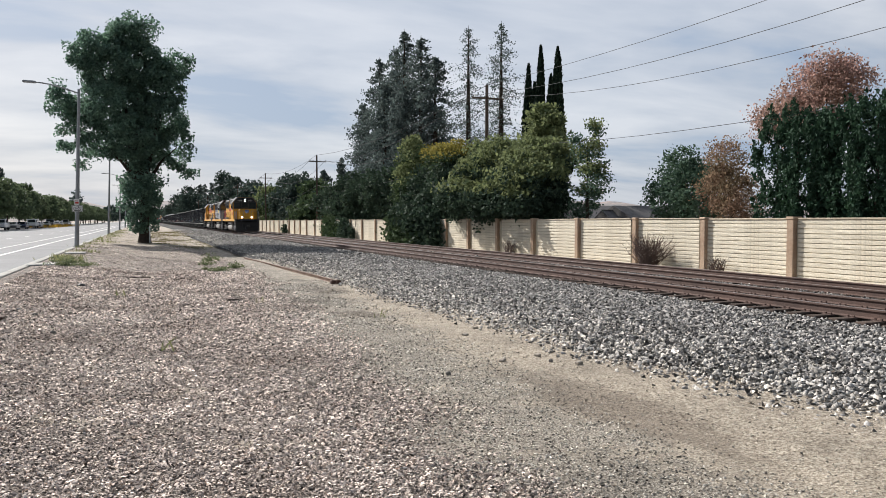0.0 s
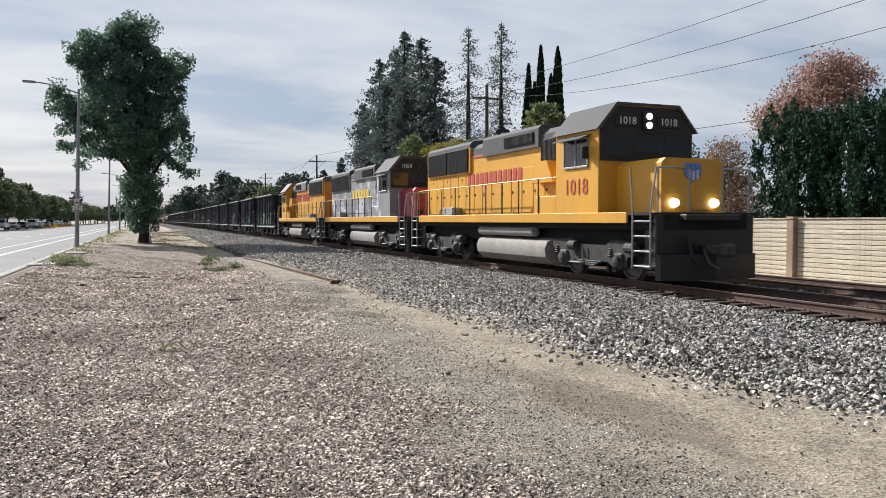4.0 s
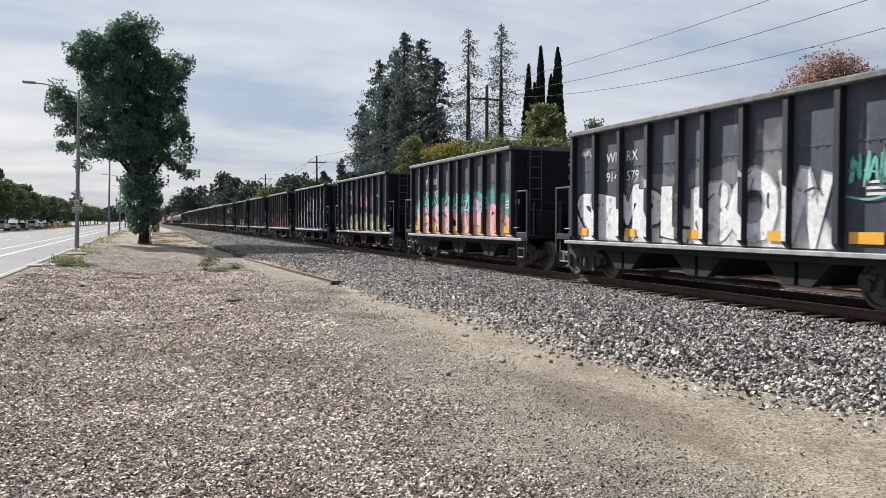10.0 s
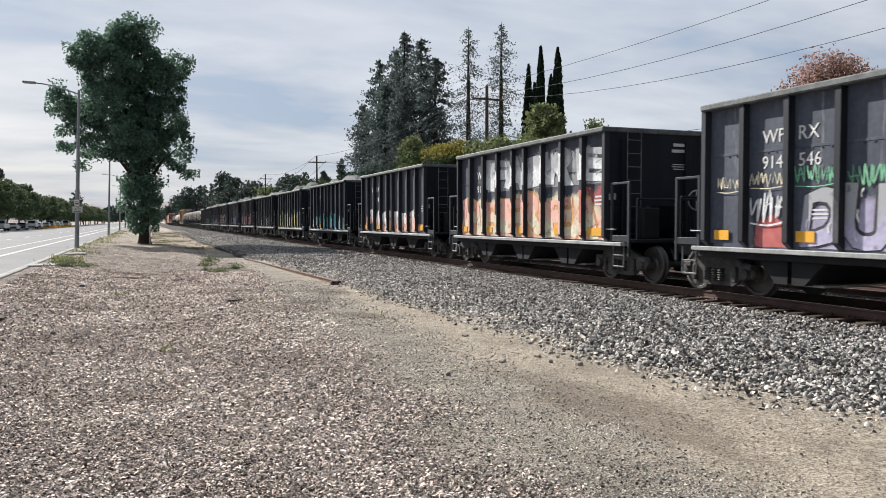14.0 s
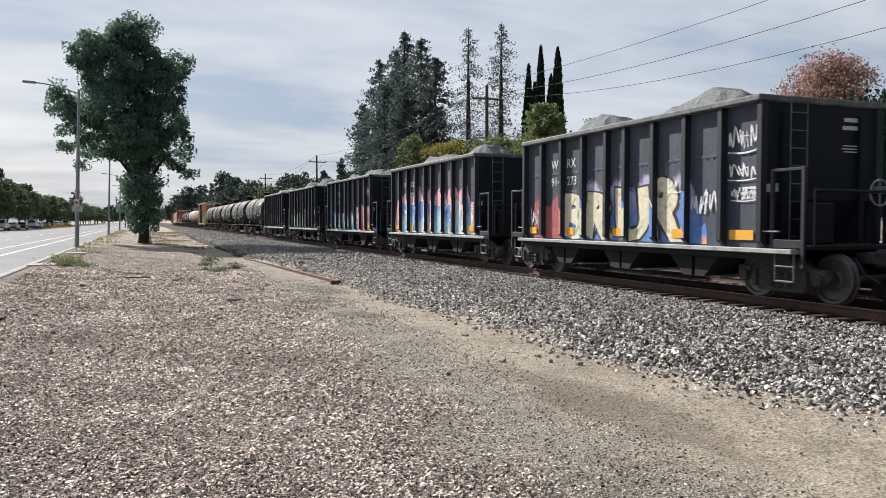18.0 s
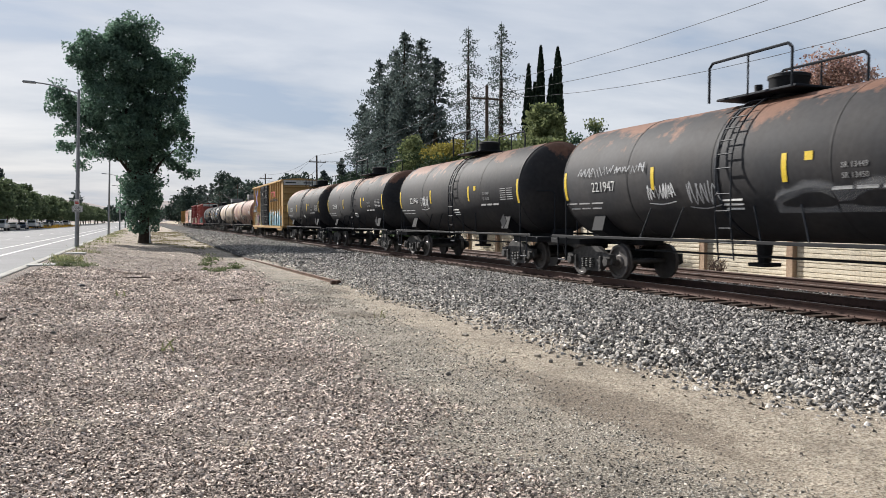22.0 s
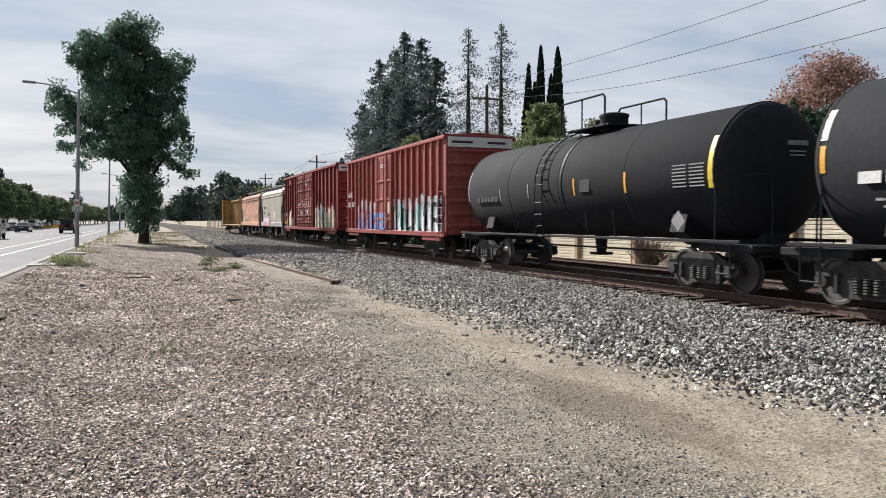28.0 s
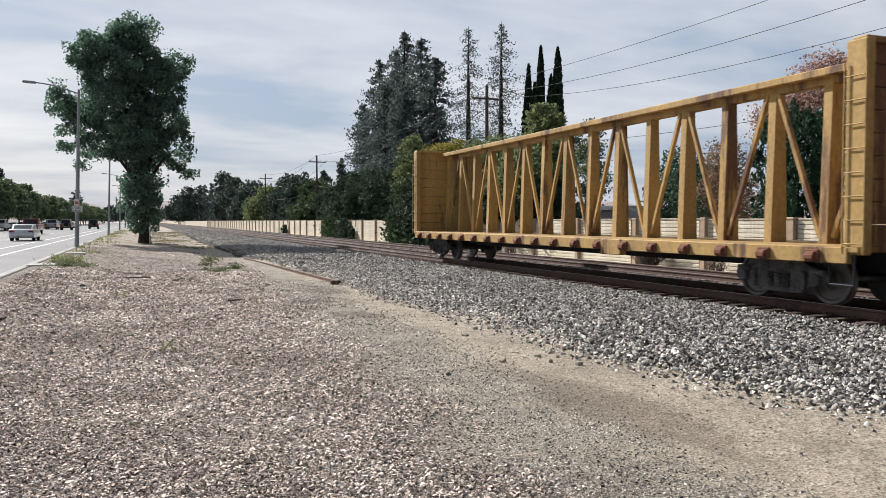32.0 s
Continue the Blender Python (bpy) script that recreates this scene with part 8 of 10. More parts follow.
tank_labels = "black tank car with rust-stained top and yellow strips"
for i, num in enumerate(("221955", "221947", "221949", "221948", "221946")):
    num = {0: "221955", 1: "221947", 2: "221946", 3: "221948", 4: "221950"}[i]
    car = tank_car(tank_labels, 6.5, M_TANKB, i, num)
    CARS.append((car, 474.0 + 14.84 * i))
    if i == 0:
        graffiti(car, [("mist", 1.5, -1.6, 2.25, 2.7, C, T, 0.3), ("tag", -3.9, -5.2, 3.1, 3.5, 4, E, 0.06)], -1.49, 90)
    if i == 1:
        graffiti(car, [("tag", 2.2, 1.2, 2.0, 2.4, 4, W, 0.03), ("tag", 0.8, -0.2, 1.9, 2.4, 3, Q, 0.03), ("tag", 5.2, 2.2, 2.7, 2.95, 9, Q, 0.03), ("mist", -1.5, -4.5, 1.7, 2.3, Q, "", 0.35)], -1.49, 91)
    if i == 2:
        graffiti(car, [("tag", 3.2, 2.2, 2.1, 2.6, 3, W, 0.035)], -1.49, 92)
    on_tank(car, ("painted_tag", "painted_ground"), -1.49)
for centre, half, material, text in ((570.9, 8.6, M_TANKR, "faded brown tank car streaked with rust and grime"), (589.4, 8.5, M_TANKW, "dirty cream tank car with rust stains")):
    car = tank_car(text, half, material, int(centre), dome_box=True)
    CARS.append((car, centre))
    graffiti(car, [("tag", 4.6, 1.9, 1.75, 2.35, 6, K, 0.045), ("tag", -0.2, -3.2, 1.75, 2.3, 8, K, 0.05), ("mist", 1.5, -1.4, 1.7, 2.6, E, "", 0.35), ("mist", -1.0, -4.4, 1.65, 2.3, K, "", 0.35), ("mist", -3.5, -4.3, 1.8, 2.2, G, "", 0.4)], -1.5, 96 + int(half))
    on_tank(car, ("painted_tag", "painted_ground"))

# the two clean black tanks: thin stencils, foil strips, one scratched and lettered
adm = tank_car("clean black tank car with white and yellow strips and scratched tags", 8.6, M_TANKC, 607, ladder_y=-0.15)
CARS.append((adm, 607.75))
for y in (8.02, 5.1, 1.95, -0.97, -4.9, -8.02):
    part("reflective_strip", tank_strip(y, 2.95, 3.5, 0.14), M_WHITE, adm, "white reflective strip")
    part("reflective_strip", tank_strip(y, 2.38, 2.86, 0.11), M_ORANGE, adm, "yellow reflective strip")
part("lettering", bars(0, 6.84, 2.3, [1.05], 0.27, 0, (T_ZC, T_RAD)), M_WHITE, adm, "white reporting mark as blocks")
put_text(adm, "lettering", "30968", 0.36, M_WHITE, 0, 5.62, 2.3, wrap=(T_ZC, T_RAD))
part("stencil", bars(0, 6.2, 2.02, [1.3, 1.9, 1.7], 0.045, 0.07, (T_ZC, T_RAD)), M_STENCIL, adm, "small grey stencilled lines")
square = Mesh()
for dy, dz, w, h in ((0, 0.17, 0.34, 0.03), (0, -0.17, 0.34, 0.03), (0.155, 0, 0.03, 0.34), (-0.155, 0, 0.03, 0.34), (0.0, 0.05, 0.2, 0.06), (0.0, -0.07, 0.12, 0.06)):
    square.box(-T_RAD - 0.002, 4.72 + dy, 2.36 + dz, 0.004, w, h)
part("stencil", square, M_WHITE, adm, "white stencilled square")
part("stencil", bars(0, -3.75, 2.28, [0.75, 0.75, 0.75], 0.07, 0.08, (T_ZC, T_RAD)), M_STENCIL, adm, "grey stencilled panel")
graffiti(adm, [("tag", 4.85, 3.3, 1.9, 2.35, 4, Q, 0.018), ("tag", 3.05, 0.3, 1.75, 2.5, 7, E, 0.018), ("tag", -0.45, -1.65, 2.05, 2.4, 4, E, 0.02), ("tag", -1.4, -2.0, 1.75, 2.0, 4, Q, 0.02), ("tag", -2.35, -4.1, 2.2, 2.42, 5, T, 0.025)], -T_RAD, 95)
blocks, edges, leaf_shape = Mesh(), Mesh(), Mesh()
for k in range(3):  # company letters as pale-edged blue blocks
    y, a = -2.22 - 0.47 * k, 0.2 if k == 0 else 0.0
    for m, d, off in ((edges, 0.0, 0.0), (blocks, 0.05, 0.004)):
        m.add([(-T_RAD - off, y - d, 2.5 + d), (-T_RAD - off, y - 0.42 + d, 2.5 + d), (-T_RAD - off, y - 0.42 + d + a, 2.95 - d), (-T_RAD - off, y - d - a * 0.6, 2.95 - d)], [(0, 1, 2, 3)])
leaf_rows = ((3.04, -2.75, -2.85), (3.18, -2.45, -3.05), (3.32, -2.42, -3.2), (3.46, -2.5, -3.32), (3.6, -2.75, -3.38), (3.72, -3.05, -3.3))
leaf_shape.add([(-T_RAD, y, z) for z, a, b in leaf_rows for y in (a, b)], [(2 * k, 2 * k + 1, 2 * k + 3, 2 * k + 2) for k in range(5)])
part("emblem", edges, M_WHITE, adm, "pale edges of the company letters")
part("emblem", blocks, SPRAY["blue"], adm, "blue company letters as blocks")
part("emblem", leaf_shape, M_WHITE, adm, "white leaf-shaped emblem")
on_tank(adm, ("painted_tag", "painted_ground", "emblem"))
for y in (4.2, 2.6, -2.6, -4.4):
    part("hanging_pipe", Mesh().path([(-0.9, y, 1.1), (-0.9, y, 0.72), (-0.9, y - 0.5, 0.72)], 0.025, 6), M_UNDER, adm)

crn = tank_car("clean matt-black tank car with thin yellow strips", 6.95, M_TANKC, 625, ladder_y=0.95)
CARS.append((crn, 625.0))
for y, z0, z1, w, foil in ((6.4, 2.25, 3.3, 0.09, M_STENCIL), (3.8, 2.2, 2.62, 0.06, M_STENCIL), (1.83, 2.25, 2.7, 0.06, M_STENCIL), (-0.89, 2.25, 2.72, 0.07, M_ORANGE), (-3.3, 2.25, 2.75, 0.08, M_ORANGE), (-6.37, 2.25, 3.35, 0.14, M_YELLOW)):
    part("reflective_strip", tank_strip(y, z0, z1, w), foil, crn, "reflective strip")
part("lettering", bars(0, 4.85, 2.3, [1.7], 0.2, 0, (T_ZC, T_RAD)), M_STENCIL_D, crn, "worn dark reporting mark as blocks")
part("stencil", bars(0, -1.45, 2.5, [0.6], 0.34, 0, (T_ZC, T_RAD)), M_STENCIL_D, crn, "worn notice panel")
part("stencil", bars(0, -5.65, 2.78, [1.15] * 7, 0.028, 0.05, (T_ZC, T_RAD)), M_STENCIL, crn, "grey stencilled data panel")
for car, far in ((adm, 8.6), (crn, 6.95)):
    end = Mesh()
    for w, h, z in ((0.55, 0.1, 3.2), (0.45, 0.03, 3.02), (0.4, 0.03, 2.94)):
        end.box(0.3, -far - 0.008, z, w, 0.01, h)
    part("end_stencil", end, M_STENCIL, car, "grey stencilled lines on the tank end")


# -- box cars --
def box_car(label, half, top, material, rib_list, doors, door_mat=None):
    root = thing("box_car", label, "box car", "box cars")
    door_mat = door_mat or material
    part("body", Mesh().soft(0, 0, (top + 1.0) / 2, 2.9, 2 * half - 0.06, top - 1.0, 0.02), material, root)
    part("roof", Mesh().prism([(-1.56, top - 0.06), (-1.56, top), (0, top + 0.12), (1.56, top), (1.56, top - 0.06)], -half, half, "y"), material, root)
    for s in (-1, 1):
        part("side_sill", Mesh().soft(s * 1.5, 0, 1.02, 0.12, 2 * half, 0.2, 0.012), material, root)
        part("sill_tabs", Mesh().soft(s * 1.48, -half + 1.6, 0.85, 0.06, 2.2, 0.22, 0.02).soft(s * 1.48, half - 1.6, 0.85, 0.06, 2.2, 0.22, 0.02), material, root)
        part("eave", Mesh().soft(s * 1.52, 0, top - 0.1, 0.12, 2 * half + 0.02, 0.12, 0.012), material, root)
        for y in rib_list:
            part("rib", Mesh().prism([(s * 1.44, 1.1), (s * 1.56, 1.14), (s * 1.56, top - 0.18), (s * 1.44, top - 0.14)], y - 0.05, y + 0.05, "y"), material, root)
        for y, w in doors:
            door = part("door", Mesh().soft(s * 1.50, y, (top + 0.98) / 2, 0.10, w, top - 1.35, 0.015), door_mat, root, "plug door with locking bars")
            for yy in ((-w * 0.4, -w * 0.17, w * 0.12, w * 0.38) if half > 9 else (-w * 0.32, w * 0.3)):
                part("lock_bar", Mesh().rod((s * 1.60, y + yy, 1.2), (s * 1.60, y + yy, top - 0.35), 0.025, 6), door_mat, door)
            for zz in ((1.45, 1.95, 2.55, 3.1, 3.75, 4.4) if half > 9 else (1.65, 2.6, 3.5)):
                part("door_beam", Mesh().soft(s * 1.575, y, zz, 0.06, w - 0.1, 0.09, 0.012), door_mat, door)
            part("door_edge", Mesh().soft(s * 1.57, y - w / 2 + 0.05, (top + 0.98) / 2, 0.07, 0.09, top - 1.4, 0.01).soft(s * 1.57, y + w / 2 - 0.05, (top + 0.98) / 2, 0.07, 0.09, top - 1.4, 0.01), door_mat, door)
            part("door_handle", Mesh().rod((s * 1.64, y, 1.5), (s * 1.64, y + 0.5, 1.8), 0.02, 5), door_mat, door)
        for e in (-1, 1):
            part("ladder", ladder(1.9, 0.42, 6), material, root, at=pose(s * 1.58, e * (half - 0.35), 1.0, 0, 0, 0))
            part("step", Mesh().path([(s * 1.5, e * (half - 0.15), 1.0), (s * 1.5, e * (half - 0.15), 0.45), (s * 1.5, e * (half - 0.6), 0.45), (s * 1.5, e * (half - 0.6), 1.0)], 0.022, 6), M_BLACK_SHADED, root)
    for s in (-1, 1):
        for k in range(7):
            z = 1.35 + k * (top - 1.7) / 6.5
            part("end_corrugation", Mesh().lathe([(-1.38, 0.02), (-1.3, 0.10), (1.3, 0.10), (1.38, 0.02)], "x", 10, (0, s * (half - 0.03), z)), material, root)
        part("end_panel", Mesh().soft(0, s * (half + 0.03), top - 0.28, 2.8, 0.05, 0.40, 0.008), M_WHITE, root, "white panel across the top of the end")
        stripe = Mesh()
        for x, w in ((-0.8, 0.9), (0.7, 0.8)):
            stripe.box(x, s * (half + 0.06), top - 0.28, w, 0.006, 0.09)
        part("end_stencil", stripe, M_BLACK, root, "small dark stencilled line")
        part("end_ladder", ladder(2.0, 0.42, 6), material, root, at=pose(s * -1.1, s * (half + 0.1), 1.0, 0, 0, 90))
        part("end_platform", Mesh().soft(0, s * (half + 0.3), 1.08, 1.6, 0.5, 0.05, 0.01), M_GALV, root)
        coupler(root, s * (half + 0.45), s)
        truck(root, s * (half - 2.2))
    part("center_sill", Mesh().soft(0, 0, 0.88, 0.5, 2 * half, 0.3, 0.02), M_UNDER, root)
    part("brake_cylinder", Mesh().lathe([(-0.3, 0.05), (-0.28, 0.2), (0.28, 0.2), (0.3, 0.05)], "y", 12, (-0.7, 0.8, 0.8)), M_UNDER, root)
    return root


YBOX_RIBS = [-8.0, -7.1, -6.1, -5.1, -4.1, -3.1, -2.2, 3.6, 4.5, 5.5, 6.5, 7.4, 8.2]
ybox = box_car("tall yellow box car with black double doors and bright graffiti", 9.2, 5.1, M_BOXY, YBOX_RIBS, [(-0.35, 2.0), (1.95, 2.4)], M_DOORBLK)
CARS.append((ybox, 550.8))
graffiti(ybox, [("mist", -1.7, -8.7, 1.05, 2.75, C, W, 0.85), ("mist", -2.6, -5.0, 1.1, 2.2, Y, "", 0.4), ("word", -2.4, -7.8, 1.1, 2.5, "FELS", C, W, "", L), ("tag", -3.0, -7.6, 1.2, 1.9, 8, L, 0.04)], -1.47, 120, YBOX_RIBS, -1.56, sides=True)
graffiti(ybox, [("mist", 8.4, 3.2, 1.05, 2.2, E, P, 0.7), ("mist", 6.4, 4.7, 1.05, 2.5, P, "", 0.85), ("word", 8.2, 3.3, 1.2, 2.55, "STAKS", E, W, K, B), ("mist", 5.6, 4.9, 1.3, 1.8, B, "", 0.5)], -1.47, 121, YBOX_RIBS, -1.56, sides=True)
graffiti(ybox, [("mist", 3.1, 2.3, 1.15, 1.75, Y, "", 0.45), ("tag", 1.0, -1.2, 1.4, 1.9, 4, Q, 0.015)], -1.57, 122)
part("stencil", bars(-1.565, -0.4, 4.3, [0.9, 1.0, 0.9, 0.7, 0.8], 0.04, 0.05).box(-1.565, 2.1, 4.25, 0.008, 0.9, 0.04).box(-1.565, 2.1, 4.16, 0.008, 1.0, 0.04).box(-1.565, 2.1, 4.07, 0.008, 0.8, 0.04), M_WHITE, ybox, "white stencilled lines on the doors")
put_text(ybox, "lettering", "next", 0.36, M_BLACK, -1.575, 7.75, 4.0)
put_text(ybox, "lettering", "load", 0.36, M_BLACK, -1.575, 7.75, 3.66)
part("lettering", bars(-1.575, 6.9, 2.95, [1.9], 0.34, 0), M_BLACK, ybox, "dark mark blocks")
put_text(ybox, "lettering", "RAILCAR POOLING EXPERTS", 0.34, M_BLACK, -1.575, -4.9, 3.4)
part("emblem", Mesh().prism([(-5.9, 3.7), (-5.65, 3.7), (-5.2, 4.2), (-5.45, 4.2)], -1.58, -1.565, "x").prism([(-5.45, 3.7), (-5.2, 3.7), (-5.65, 4.2), (-5.9, 4.2)], -1.585, -1.57, "x").box(-1.57, -4.75, 4.14, 0.01, 0.7, 0.13).box(-1.57, -4.75, 3.88, 0.01, 0.16, 0.36).box(-1.57, -3.9, 4.14, 0.01, 0.7, 0.13).box(-1.57, -3.9, 3.88, 0.01, 0.16, 0.36), M_LRED, ybox, "faded red emblem")
for k, (colour, d) in enumerate((("red", 0.0), ("blue", 0.22))):
    arrow = Mesh()
    for sgn in (-1, 1):
        for side in (-1, 1):
            arrow.prism([(5.9 + side * 0.75, 3.85 + sgn * (0.62 + d * 0.6) - 0.14), (5.9 + side * 0.75, 3.85 + sgn * (0.62 + d * 0.6) + 0.14), (5.9 + side * d * 0.5, 3.85 + sgn * d * 0.3 + 0.16), (5.9 + side * d * 0.5, 3.85 + sgn * d * 0.3 - 0.16)], -1.59 - 0.005 * k, -1.57, "x")
    part("emblem", arrow, SPRAY[colour], ybox, colour + " crossed-arrow emblem")
part("number_panel", Mesh().box(-1.572, 7.3, 2.62, 0.008, 2.6, 0.3), M_BLACK, ybox, "black number panel")
put_text(ybox, "lettering", "667242", 0.3, M_WHITE, -1.58, 7.3, 2.62)

RBOX_RIBS = [-7.2, -6.4, -5.6, -4.8, -4.0, -3.2, -2.4, -1.6, 1.6, 2.4, 3.2, 4.0, 4.8, 5.6, 6.4, 7.2]
rbox = box_car("red-brown box car with single door and white graffiti", 7.85, 4.95, M_BOXR, RBOX_RIBS, [(0.6, 1.5), (-0.65, 0.9)])
CARS.append((rbox, 641.6))
graffiti(rbox, [("mist", -1.0, -7.6, 1.05, 2.6, T, P, 0.55), ("mist", -1.0, -7.6, 1.0, 1.5, W, "", 0.9), ("word", -1.1, -7.4, 1.0, 2.75, "TARE", W, Q, K, K), ("mist", -2.7, -3.4, 1.0, 1.35, Y, "", 0.95), ("mist", -4.9, -5.6, 1.0, 1.35, Y, "", 0.95), ("mist", -3.0, -3.5, 1.6, 2.5, T, "", 0.9)], -1.47, 130, RBOX_RIBS, -1.56, sides=True)
graffiti(rbox, [("mist", 5.6, 0.4, 1.0, 2.6, R, "", 0.6), ("word", 5.3, 0.5, 1.0, 2.75, "SOEA", B, Q, R, K), ("mist", 0.6, -0.6, 1.5, 2.6, E, Y, 0.7), ("word", 0.4, -0.9, 1.1, 2.3, "H", B, L, K, W)], -1.47, 131, RBOX_RIBS, -1.56, sides=True)
graffiti(rbox, [("word", 1.3, -0.2, 1.1, 2.0, "EB", B, B, R, W), ("mist", -0.3, -1.1, 1.9, 2.6, E, O, 0.8)], -1.575, 132)
put_text(rbox, "lettering", "AOK", 0.42, M_WHITE, -1.575, 6.6, 3.0)
put_text(rbox, "lettering", "726", 0.4, M_WHITE, -1.575, 6.85, 2.45)
put_text(rbox, "lettering", "427", 0.4, M_WHITE, -1.575, 6.0, 2.45)
part("stencil", bars(-1.58, 0.2, 4.3, [1.1, 1.1], 0.05, 0.05), M_WHITE, rbox)
DBOX_RIBS = [-8.6, -7.6, -6.5, -5.4, -4.3, -3.3, 3.4, 4.5, 5.6, 6.6, 7.6, 8.6]
dbox = box_car("dark red box car with double plug doors and cream painted-over patches", 9.3, 5.1, M_BOXR_D, DBOX_RIBS, [(-0.95, 3.0), (2.0, 2.6)])
CARS.append((dbox, 661.05))
graffiti(dbox, [("mist", -2.7, -5.6, 1.05, 2.8, E, W, 0.96), ("mist", -5.2, -8.9, 1.05, 2.7, E, A, 0.94), ("mist", 8.6, 5.4, 1.05, 2.2, E, A, 0.75), ("mist", 6.9, 5.7, 1.1, 2.6, E, "", 0.9), ("tag", -3.2, -8.2, 1.5, 2.3, 6, Q, 0.06)], -1.47, 140, DBOX_RIBS, -1.56, sides=True)
graffiti(dbox, [("mist", 3.2, -2.4, 1.9, 3.3, A, "", 0.35), ("tag", 2.6, -2.0, 2.6, 3.1, 7, A, 0.012)], -1.56, 141)
part("stencil", bars(-1.58, -0.2, 4.4, [1.1, 1.0, 0.8], 0.06, 0.06).box(-1.58, 1.2, 3.0, 0.008, 0.3, 0.12), M_WHITE, dbox)
part("placard", Mesh().soft(-1.60, 1.3, 2.15, 0.02, 0.24, 0.24, 0.004), M_WHITE, dbox, "small white placard")
part("placard", Mesh().soft(-1.60, -0.7, 2.2, 0.02, 0.24, 0.24, 0.004), M_WHITE, dbox, "small white placard")
part("sticker", Mesh().box(-1.572, 8.25, 1.45, 0.008, 0.34, 0.24), M_YELLOW, dbox, "yellow inspection sticker")
part("side_vent", Mesh().soft(-1.53, 5.0, 1.55, 0.1, 0.6, 0.42, 0.01), M_SCREEN, dbox, "dark louvred vent")
part("side_panel", Mesh().soft(-1.52, 6.3, 1.75, 0.08, 0.7, 1.1, 0.01), SPRAY["cream"], dbox, "cream patched hatch panel")
part("hatch_box", Mesh().soft(-1.54, 6.3, 4.55, 0.1, 0.8, 0.3, 0.01), M_BOXR_D, dbox)
part("stencil", bars(-1.612, 0.4, 2.75, [1.0], 0.09, 0).box(-1.612, 2.4, 2.75, 0.008, 0.9, 0.09).box(-1.612, 1.6, 1.7, 0.008, 0.5, 0.08).box(-1.612, -1.2, 1.75, 0.008, 0.5, 0.08), SPRAY["grey"], dbox, "faded stencilled lines")
for k, (py, pz, pw) in enumerate(((1.9, 2.35, 0.3), (-0.2, 2.3, 0.34), (-1.7, 2.5, 0.3), (2.7, 1.75, 0.25))):
    part("lock_handle", Mesh().soft(-1.63, py, pz, 0.05, pw, 0.06, 0.01).rod((-1.64, py, pz), (-1.64, py + 0.1, pz - 0.35), 0.02, 5), M_STEEL if k % 2 else M_BOXR_D, dbox)
put_text(dbox, "lettering", "397", 0.4, M_WHITE, -1.575, 7.9, 2.05)


